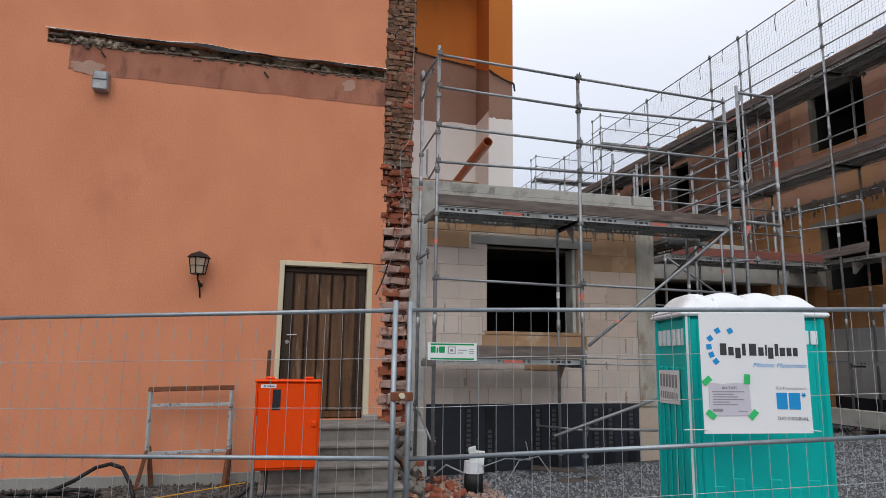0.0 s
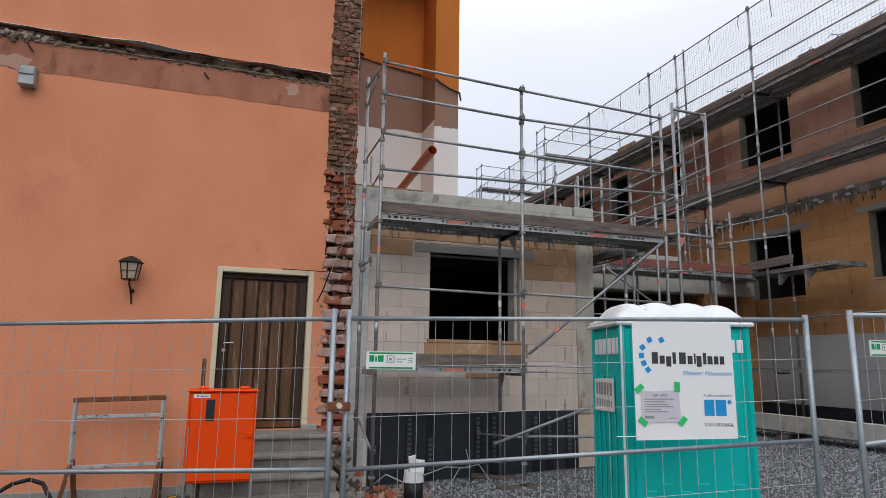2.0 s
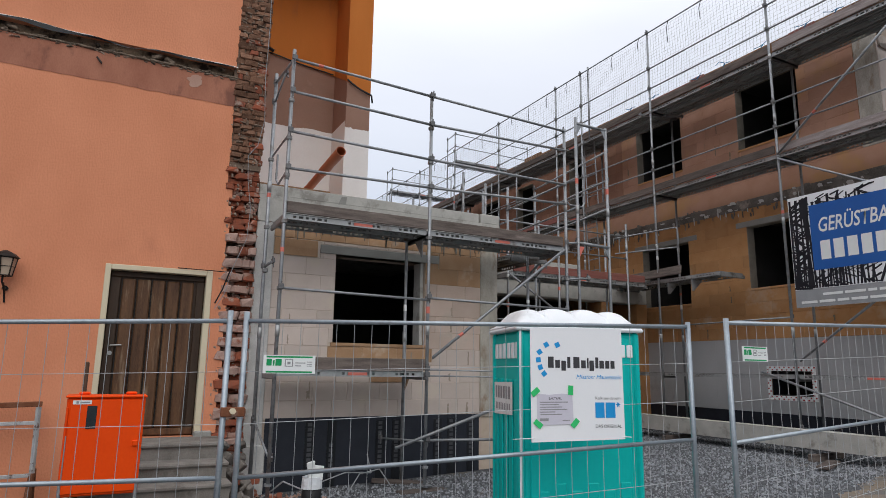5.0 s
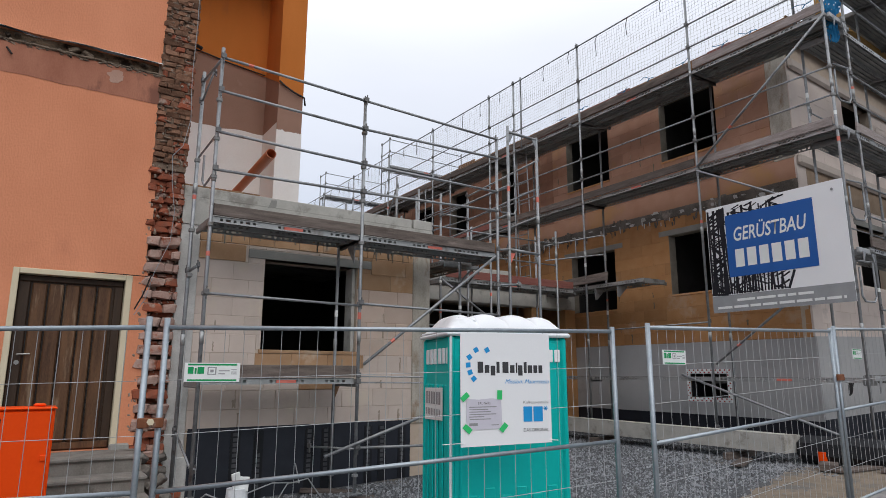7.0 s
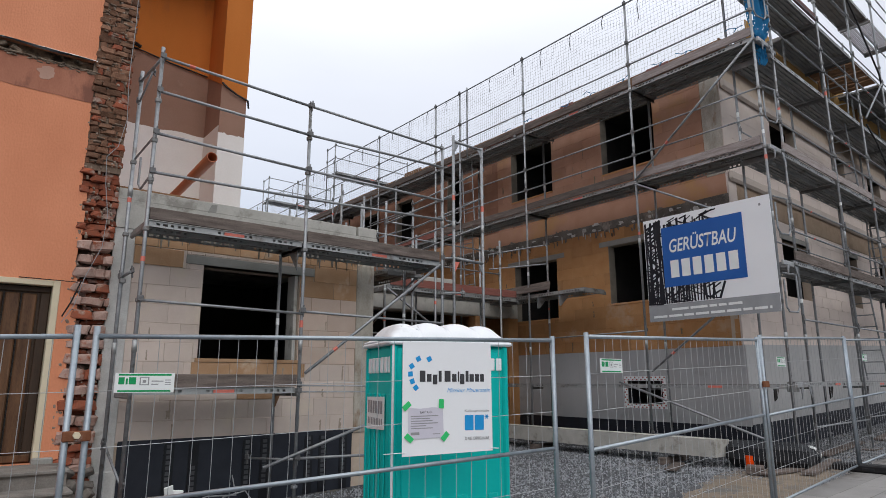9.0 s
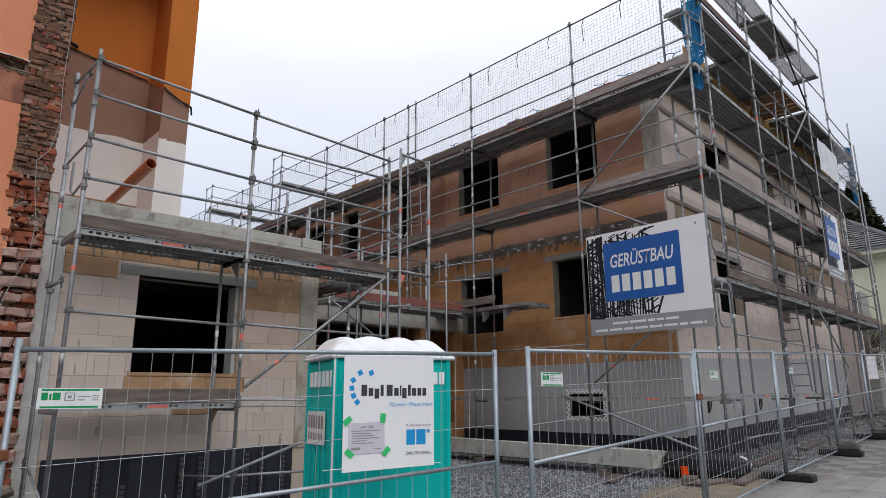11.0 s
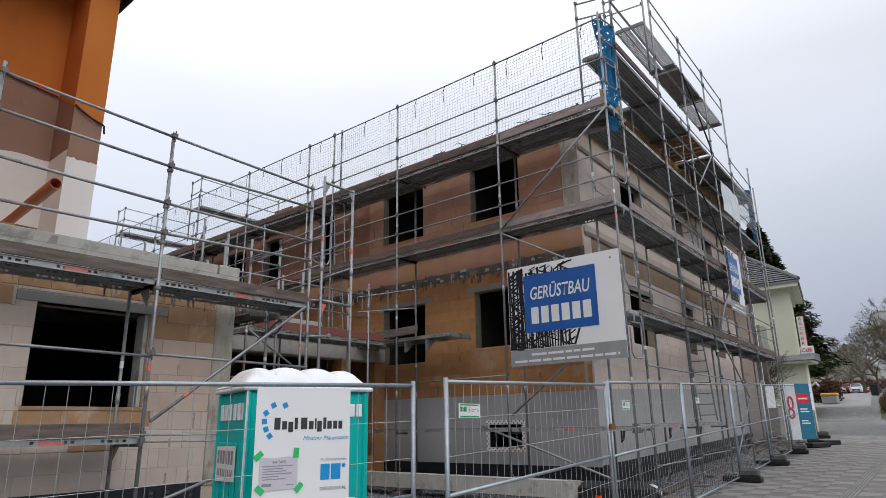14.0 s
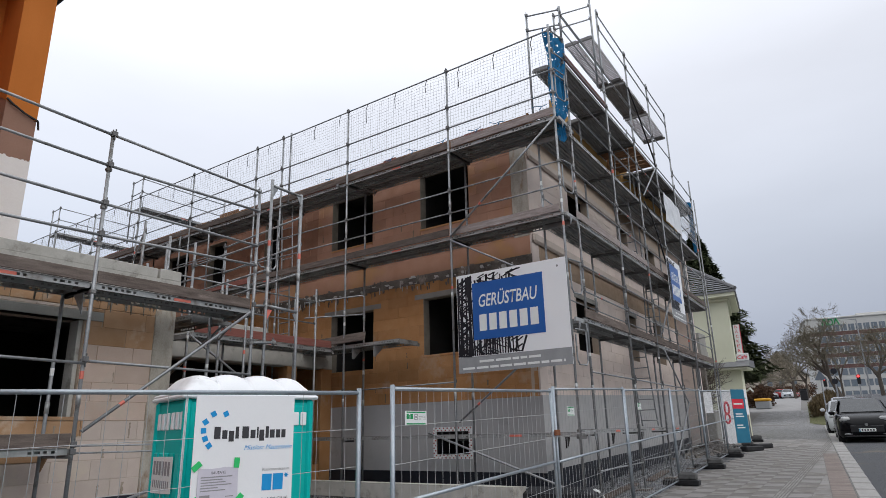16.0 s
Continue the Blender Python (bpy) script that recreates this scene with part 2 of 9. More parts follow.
M["pink_wood"] = surface("pinkish_board", (0.22, 0.18, 0.168), (0.40, 0.355, 0.34), 0.92, scale=7, fine=60, bump=0.6, stain=(0.48, 0.43, 0.42), stain_at=0.60, stain_scale=4, stretch=(0.4, 0.4, 4))
M["maroon_wood"] = surface("maroon_board", (0.12, 0.062, 0.062), (0.19, 0.115, 0.11), 0.9, scale=5, fine=60, bump=0.4, stain=(0.24, 0.19, 0.18), stain_at=0.60, stain_scale=3, stretch=(0.4, 0.4, 4))
M["yellow_wood"] = surface("formwork_board", (0.36, 0.20, 0.055), (0.44, 0.265, 0.09), 0.75, scale=3, fine=50, bump=0.2, stain=(0.33, 0.2, 0.08), stain_at=0.62)
M["raw_wood"] = surface("raw_timber", (0.19, 0.1, 0.055), (0.28, 0.16, 0.085), 0.85, scale=4, fine=60, bump=0.3, stain=(0.12, 0.075, 0.05), stain_at=0.58)
M["red_mark"] = surface("red_sticker", (0.64, 0.15, 0.11), (0.72, 0.22, 0.17), 0.6, bump=0)
M["door_wood"] = surface("oak_door", (0.050, 0.021, 0.009), (0.155, 0.076, 0.034), 0.6, scale=4.5, fine=50, bump=0.5, stain=(0.235, 0.165, 0.105), stain_at=0.57, stain_scale=2.2, stretch=(3.5, 3.5, 0.4), spec=0.35)
M["door_frame_wood"] = surface("dark_oak_frame", (0.032, 0.019, 0.012), (0.06, 0.036, 0.022), 0.55, scale=4, fine=50, bump=0.2, stretch=(3, 3, 0.4))
M["black_iron"] = surface("black_iron", (0.014, 0.012, 0.011), (0.03, 0.026, 0.023), 0.6, 0.3, scale=20, bump=0.3, stain=(0.10, 0.045, 0.025), stain_at=0.64, stain_scale=12)
M["lamp_glass"] = surface("frosted_lamp_glass", (0.40, 0.30, 0.22), (0.50, 0.39, 0.29), 0.35, scale=8, bump=0.1, spec=0.5)
M["chrome"] = surface("brushed_handle", (0.30, 0.30, 0.29), (0.40, 0.40, 0.39), 0.35, 0.9, bump=0.02)
M["orange_box"] = surface("orange_enamel", (0.82, 0.062, 0.002), (0.87, 0.078, 0.004), 0.42, scale=2, fine=40, bump=0.05, stain=(0.66, 0.05, 0.004), stain_at=0.66, spec=0.15)
M["rust"] = surface("rusty_steel", (0.16, 0.055, 0.025), (0.25, 0.11, 0.06), 0.9, 0.2, scale=12, fine=70, bump=0.6, stain=(0.36, 0.34, 0.32), stain_at=0.60, stain_scale=6)
M["pale_steel"] = surface("pale_worn_steel", (0.36, 0.37, 0.37), (0.52, 0.53, 0.53), 0.7, 0.2, scale=10, bump=0.3, stain=(0.13, 0.07, 0.045), stain_at=0.545, stain_scale=11)
M["teal"] = surface("teal_plastic", (0.0, 0.45, 0.415), (0.002, 0.49, 0.455), 0.42, scale=1.5, fine=30, bump=0.05, stain=(0.0, 0.39, 0.36), stain_at=0.64, spec=0.2)
M["teal_dark"] = surface("teal_plastic_shade", (0.0, 0.25, 0.23), (0.002, 0.28, 0.26), 0.5, bump=0.04)
M["roof_white"] = surface("white_plastic", (0.74, 0.76, 0.78), (0.81, 0.83, 0.85), 0.38, scale=2, bump=0.05, stain=(0.58, 0.59, 0.60), stain_at=0.63, spec=0.4)
M["board_white"] = surface("white_board", (0.80, 0.815, 0.835), (0.85, 0.86, 0.875), 0.4, scale=1.5, bump=0.02, stain=(0.70, 0.71, 0.73), stain_at=0.66)
M["sign_blue"] = surface("sign_blue", (0.018, 0.10, 0.36), (0.026, 0.125, 0.41), 0.4, scale=1.5, bump=0.02)
M["sign_grey"] = surface("sign_grey", (0.27, 0.28, 0.29), (0.33, 0.34, 0.35), 0.5, bump=0.02)
M["sign_black"] = surface("sign_black", (0.012, 0.013, 0.018), (0.02, 0.021, 0.028), 0.5, bump=0.0)
M["cyan"] = surface("print_cyan", (0.01, 0.27, 0.62), (0.015, 0.31, 0.68), 0.5, bump=0)
M["ink"] = surface("print_dark_grey", (0.04, 0.04, 0.045), (0.055, 0.055, 0.06), 0.5, bump=0)
M["mid_ink"] = surface("print_mid_grey", (0.25, 0.25, 0.26), (0.32, 0.32, 0.33), 0.5, bump=0)
M["paper"] = surface("lilac_paper", (0.56, 0.54, 0.62), (0.63, 0.61, 0.68), 0.7, scale=6, bump=0.1)
M["tape"] = surface("green_tape", (0.03, 0.50, 0.14), (0.04, 0.58, 0.18), 0.5, bump=0)
M["green_ink"] = surface("print_green", (0.0, 0.27, 0.085), (0.005, 0.31, 0.10), 0.5, bump=0)
M["sign_white"] = surface("sign_white", (0.74, 0.76, 0.75), (0.80, 0.82, 0.81), 0.45, bump=0)
M["clay_pipe"] = surface("orange_drain_pipe", (0.40, 0.105, 0.035), (0.46, 0.13, 0.05), 0.4, scale=4, bump=0.05, spec=0.5)
M["black_plastic"] = surface("black_plastic", (0.012, 0.012, 0.013), (0.022, 0.022, 0.024), 0.5, bump=0.05)
M["reveal_grey"] = surface("bare_reveal", (0.20, 0.175, 0.14), (0.30, 0.265, 0.22), 0.95, scale=5, fine=50, bump=0.4)
M["smear_mortar"] = surface("smeared_glue_mortar", (0.14, 0.115, 0.075), (0.24, 0.20, 0.14), 0.97, scale=9, bump=0.5)
# bare block coloured much darker than it is, for the shade indoors
M["inner_room_shade"] = surface("bare_block_in_shade", (0.045, 0.042, 0.04), (0.075, 0.07, 0.066), 0.95, scale=2, bump=0.2)
M["dark_concrete"] = surface("weathered_block", (0.085, 0.085, 0.085), (0.14, 0.14, 0.138), 0.9, scale=5, fine=60, bump=0.4, stain=(0.06, 0.06, 0.06), stain_at=0.58, stain_scale=4)
M["ledge_render"] = surface("ledge_render", (0.465, 0.400, 0.353), (0.539, 0.474, 0.423), 0.95, scale=3, fine=50, bump=0.3, stain=(0.391, 0.326, 0.270), stain_at=0.58)
M["thin_smear"] = surface("greyish_joint_smear", (0.30, 0.245, 0.19), (0.40, 0.335, 0.27), 0.97, scale=9, bump=0.5)
# near-black in place of bare block; the shade inside rooms is in the colour
M["room_shade"] = surface("bare_interior_shade", (0.034, 0.031, 0.028), (0.055, 0.05, 0.045), 0.95, scale=2, bump=0.2)
M["gravel"] = surface("crushed_gravel", (0.043, 0.046, 0.052), (0.146, 0.150, 0.159), 0.95, scale=38, fine=130, bump=1.0, dist=0.03, stain=(0.146, 0.133, 0.116), stain_at=0.58, stain_scale=0.8)
M["stone_grey"] = surface("gravel_stone", (0.146, 0.155, 0.168), (0.292, 0.301, 0.314), 0.95, scale=25, bump=0.4, per_island=0.65)
M["soil"] = surface("sandy_soil", (0.17, 0.135, 0.10), (0.26, 0.21, 0.16), 0.97, scale=6, fine=50, bump=0.8, dist=0.02, stain=(0.14, 0.13, 0.12), stain_at=0.52, stain_scale=2.2)
M["paving"] = surface("paving_slab", (0.235, 0.227, 0.22), (0.30, 0.288, 0.276), 0.9, scale=2.5, fine=60, bump=0.3, per_island=0.12, per_object=0.0, stain=(0.20, 0.185, 0.17), stain_at=0.52, stain_scale=1.5)
M["apron_sett"] = surface("driveway_sett", (0.185, 0.185, 0.187), (0.275, 0.272, 0.27), 0.9, scale=5, fine=60, bump=0.3, per_island=0.2, stain=(0.30, 0.295, 0.29), stain_at=0.62, stain_scale=0.8)
M["smooth_path"] = surface("smooth_path", (0.25, 0.245, 0.24), (0.31, 0.305, 0.30), 0.9, scale=1.5, fine=40, bump=0.2)
M["brown_paver"] = surface("brown_paver", (0.205, 0.168, 0.152), (0.265, 0.225, 0.205), 0.9, scale=4, fine=60, bump=0.3, per_island=0.14)
M["paving_joint"] = surface("paving_joint", (0.155, 0.148, 0.14), (0.205, 0.196, 0.186), 0.97, scale=8, bump=0.4)
M["kerb"] = surface("granite_kerb", (0.29, 0.283, 0.272), (0.36, 0.353, 0.34), 0.85, scale=12, fine=120, bump=0.2)
M["asphalt"] = surface("asphalt", (0.075, 0.077, 0.082), (0.115, 0.117, 0.122), 0.9, scale=3, fine=120, bump=0.3, stain=(0.06, 0.06, 0.065), stain_at=0.6)
M["grass"] = surface("winter_grass", (0.07, 0.085, 0.03), (0.13, 0.12, 0.055), 0.95, scale=8, bump=0.8, dist=0.03)
M["net_blue"] = surface("blue_net", (0.008, 0.125, 0.28), (0.014, 0.18, 0.38), 0.8, bump=0.2)
M["net_white"] = surface("white_net", (0.4, 0.41, 0.43), (0.48, 0.49, 0.51), 0.8, bump=0)
M["hazard"] = surface("hazard_tape", (0.30, 0.04, 0.05), (0.36, 0.06, 0.07), 0.6, scale=20, bump=0)
M["film"] = surface("plastic_film", (0.62, 0.65, 0.68), (0.74, 0.76, 0.78), 0.3, scale=4, fine=20, bump=0.8, dist=0.05)
M["car_black"] = surface("black_car_paint", (0.003, 0.003, 0.004), (0.004, 0.004, 0.005), 0.08, scale=2, bump=0, spec=0.16)
M["car_white"] = surface("white_car_paint", (0.55, 0.57, 0.60), (0.60, 0.62, 0.65), 0.2, bump=0, spec=0.6)
M["car_silver"] = surface("silver_car_paint", (0.35, 0.36, 0.38), (0.40, 0.41, 0.43), 0.25, 0.4, bump=0)
M["headlamp"] = surface("headlamp_lens", (0.34, 0.345, 0.35), (0.46, 0.465, 0.47), 0.12, scale=12, bump=0, spec=0.5)
M["car_red"] = surface("red_car_paint", (0.28, 0.02, 0.02), (0.33, 0.03, 0.03), 0.25, bump=0)
M["car_glass"] = surface("car_glass", (0.02, 0.024, 0.028), (0.035, 0.04, 0.045), 0.04, bump=0, spec=0.6)
M["tyre"] = surface("tyre_rubber", (0.012, 0.012, 0.012), (0.02, 0.02, 0.02), 0.85, bump=0.1)
M["house_cream"] = surface("pale_yellow_render", (0.62, 0.63, 0.48), (0.68, 0.69, 0.54), 0.92, scale=1.2, bump=0.2)
M["far_render"] = surface("beige_render", (0.38, 0.33, 0.27), (0.46, 0.41, 0.34), 0.92, scale=0.8, bump=0.2)
M["roof_edge_grey"] = surface("grey_roof_sheet", (0.15, 0.155, 0.16), (0.21, 0.215, 0.22), 0.7, scale=3, bump=0.1)
M["roof_tile"] = surface("grey_roof_tile", (0.105, 0.107, 0.11), (0.165, 0.165, 0.17), 0.8, scale=5, bump=0.3, per_island=0.15)
M["office_white"] = surface("office_render", (0.50, 0.50, 0.48), (0.56, 0.555, 0.53), 0.8, scale=1, bump=0.1)
M["office_brown"] = surface("office_spandrel", (0.125, 0.07, 0.064), (0.16, 0.09, 0.08), 0.8, bump=0.1)
M["office_glass"] = surface("office_glass", (0.13, 0.16, 0.19), (0.20, 0.23, 0.26), 0.12, scale=0.4, bump=0)
M["needle"] = surface("conifer_needles", (0.034, 0.046, 0.02), (0.075, 0.088, 0.04), 0.9, scale=6, bump=0, per_island=0.35)
M["bark"] = surface("bark", (0.075, 0.062, 0.05), (0.12, 0.10, 0.082), 0.95, scale=8, bump=0.5)
M["twig"] = surface("bare_twig", (0.125, 0.108, 0.08), (0.19, 0.165, 0.12), 0.95, scale=8, bump=0)
M["hedge"] = surface("brown_hedge_leaf", (0.055, 0.028, 0.018), (0.10, 0.055, 0.03), 0.95, bump=0, per_island=0.4)
M["shrub"] = surface("shrub_leaf", (0.085, 0.062, 0.034), (0.135, 0.10, 0.052), 0.95, bump=0, per_island=0.4)
M["yellow_paint"] = surface("yellow_lid", (0.62, 0.30, 0.02), (0.70, 0.36, 0.03), 0.5, bump=0.05)
M["banner_blue"] = surface("banner_blue", (0.02, 0.16, 0.26), (0.03, 0.19, 0.30), 0.5, bump=0.05)
M["banner_red"] = surface("banner_red", (0.62, 0.03, 0.05), (0.68, 0.04, 0.07), 0.5, bump=0)
m_signal, s_n, s_l, s_b = node_mat("red_signal")
s_b.inputs["Base Color"].default_value = (0.8, 0.02, 0.02, 1)
s_b.inputs["Emission Color"].default_value = (1.0, 0.05, 0.05, 1)
s_b.inputs["Emission Strength"].default_value = 3.0
M["signal"] = m_signal
M["faded_print"] = surface("faded_print", (0.05, 0.052, 0.06), (0.085, 0.088, 0.095), 0.6, bump=0)


# ---- building tools ----
class Shape:
    """Gathers faces of one mesh."""

    def __init__(self):
        self.v, self.f = [], []

    def add(self, verts, faces):
        k = len(self.v)
        self.v += [tuple(p) for p in verts]
        self.f += [tuple(k + i for i in f) for f in faces]
        return self

    def box(self, lo, hi, m=None, ch=0.0):
        (x0, y0, z0), (x1, y1, z1) = lo, hi
        if ch <= 0:
            vs = [(x0, y0, z0), (x1, y0, z0), (x1, y1, z0), (x0, y1, z0), (x0, y0, z1), (x1, y0, z1), (x1, y1, z1), (x0, y1, z1)]
            fs = [(0, 3, 2, 1), (4, 5, 6, 7), (0, 1, 5, 4), (1, 2, 6, 5), (2, 3, 7, 6), (3, 0, 4, 7)]
        else:                                   # chamfered edges
            c = min(ch, 0.45 * min(x1 - x0, y1 - y0, z1 - z0))
            vs, ix = [], {}
            for sx in (0, 1):
                for sy in (0, 1):
                    for sz in (0, 1):
                        px, py, pz = (x1 if sx else x0), (y1 if sy else y0), (z1 if sz else z0)
                        dx, dy, dz = (-c if sx else c), (-c if sy else c), (-c if sz else c)
                        for a, p in (("x", (px, py + dy, pz + dz)), ("y", (px + dx, py, pz + dz)), ("z", (px + dx, py + dy, pz))):
                            ix[sx, sy, sz, a] = len(vs)
                            vs.append(p)
            g = lambda *k: ix[k]
            fs = [(g(0, 0, 0, "x"), g(0, 0, 1, "x"), g(0, 1, 1, "x"), g(0, 1, 0, "x")), (g(1, 0, 0, "x"), g(1, 1, 0, "x"), g(1, 1, 1, "x"), g(1, 0, 1, "x")),
                  (g(0, 0, 0, "y"), g(1, 0, 0, "y"), g(1, 0, 1, "y"), g(0, 0, 1, "y")), (g(0, 1, 0, "y"), g(0, 1, 1, "y"), g(1, 1, 1, "y"), g(1, 1, 0, "y")),
                  (g(0, 0, 0, "z"), g(0, 1, 0, "z"), g(1, 1, 0, "z"), g(1, 0, 0, "z")), (g(0, 0, 1, "z"), g(1, 0, 1, "z"), g(1, 1, 1, "z"), g(0, 1, 1, "z"))]
            for s in (0, 1):
                for r in (0, 1):
                    fs += [(g(0, s, r, "y"), g(1, s, r, "y"), g(1, s, r, "z"), g(0, s, r, "z")), (g(s, 0, r, "x"), g(s, 1, r, "x"), g(s, 1, r, "z"), g(s, 0, r, "z")),
                           (g(s, r, 0, "x"), g(s, r, 1, "x"), g(s, r, 1, "y"), g(s, r, 0, "y"))]
            for sx in (0, 1):
                for sy in (0, 1):
                    for sz in (0, 1):
                        fs.append((g(sx, sy, sz, "x"), g(sx, sy, sz, "y"), g(sx, sy, sz, "z")))
        if m is not None:
            vs = [m @ Vector(p) for p in vs]
        return self.add(vs, fs)

    def tube(self, a, b, r, n=8, r2=None, caps=True):
        a, b = Vector(a), Vector(b)
        d = b - a
        if d.length < 1e-6:
            return self
        q = d.to_track_quat("Z", "Y")
        r2 = r if r2 is None else r2
        ring = [Vector((math.cos(2 * math.pi * i / n), math.sin(2 * math.pi * i / n), 0)) for i in range(n)]
        vs = [a + q @ (p * r) for p in ring] + [b + q @ (p * r2) for p in ring]
        fs = [(i, (i + 1) % n, n + (i + 1) % n, n + i) for i in range(n)]
        if caps:
            fs += [tuple(range(n - 1, -1, -1)), tuple(range(n, 2 * n))]
        return self.add(vs, fs)

    def path(self, pts, r, n=6):
        for a, b in zip(pts, pts[1:]):
            self.tube(a, b, r, n)
        return self

    def prism(self, poly, m, depth):
        """A flat outline in the local xy plane of m, drawn out along local z."""
        n = len(poly)
        vs = [m @ Vector((x, y, 0)) for x, y in poly] + [m @ Vector((x, y, depth)) for x, y in poly]
        return self.add(vs, [tuple(range(n - 1, -1, -1)), tuple(range(n, 2 * n))] + [(i, (i + 1) % n, n + (i + 1) % n, n + i) for i in range(n)])

    def mesh(self, name, mat, smooth=False):
        me = bpy.data.meshes.new(name)
        me.from_pydata(self.v, [], self.f)
        me.materials.append(mat)
        me.update()
        bm = bmesh.new()
        bm.from_mesh(me)
        bmesh.ops.recalc_face_normals(bm, faces=bm.faces) if len(self.f) < 60000 else None
        if smooth:
            for fc in bm.faces:
                fc.smooth = len(fc.verts) == 4
        bm.to_mesh(me)
        bm.free()
        return me


def thing(name, label="", category="", group="", kind=""):
    return tagged(new(name), label, category, group, kind)


def part(name, shape, mat, parent=None, label="", smooth=False, **tags):
    """One mesh object, under its thing or part."""
    ob = new(name, shape.mesh(name, M[mat] if isinstance(mat, str) else mat, smooth))
    ob.parent = parent
    return tagged(ob, label, **tags)


def piece(name, me, parent, m):
    ob = new(name, me)
    ob.parent = parent
    ob.matrix_basis = m
    return ob


def plane_pose(origin, ux, normal):
    """Local x along ux, local z out along normal, local y up."""
    ux, nz = Vector(ux).normalized(), Vector(normal).normalized()
    uy = nz.cross(ux)
    if uy.z < -0.5:
        uy = -uy
    return Matrix.Translation(origin) @ Matrix((ux, uy, nz)).transposed().to_4x4()


def lettering(text, m, size, mat, parent, width=None, bold=0.0, shear=0.0, name="lettering"):
    cu = bpy.data.curves.new("text", "FONT")
    cu.body, cu.size, cu.extrude, cu.shear, cu.offset = text, 1.0, 0.0, shear, bold
    cu.resolution_u = 3
    ob = new("text", cu)
    bpy.context.view_layer.update()
    me = bpy.data.meshes.new_from_object(ob.evaluated_get(bpy.context.evaluated_depsgraph_get()))
    bpy.data.objects.remove(ob)
    co = np.array([v.co for v in me.vertices])
    lo, hi = co.min(0), co.max(0)
    k = size / 0.72
    kx = width / (hi[0] - lo[0]) if width else k
    for v in me.vertices:
        v.co = m @ Vector(((v.co.x - lo[0]) * kx, v.co.y * k, 0.0))
    me.materials.clear()
    me.materials.append(M[mat])
    out = new(name, me)
    out.parent = parent
    return out


def bars(rows, m, mat, parent, name="print_print"):
    """Bars of (x, y, width, height) on a face."""
    s = Shape()
    for x, y, w, h in rows:
        s.add([m @ Vector(p) for p in ((x, y, 0), (x + w, y, 0), (x + w, y + h, 0), (x, y + h, 0))], [(0, 1, 2, 3)])
    return part(name, s, mat, parent)


def ground_z(x, y):
    if x > 4.3:
        return 0.037 * (min(x, 150) - 4.3) + 0.045 * max(0.0, min(x, 74) - 46)   # the street climbs more steeply further on
    fade = min(1.0, max(0.0, (7.6 - y) / 1.5))
    return 0.03 * (max(x, -20) - 4.3) * fade


# ---- ground, pavement, road ----
KERB_A, STREET = Vector((15.95, 0.873)), Vector((0.9942, 0.1074))
SIDE = Vector((-STREET.y, STREET.x))


def street_point(s, w, lift=0.0):
    """s metres along the street from the kerb's reference point, w metres from the kerb towards the site."""
    p = KERB_A + STREET * s + SIDE * w
    return Vector((p.x, p.y, ground_z(p.x, p.y) + lift))


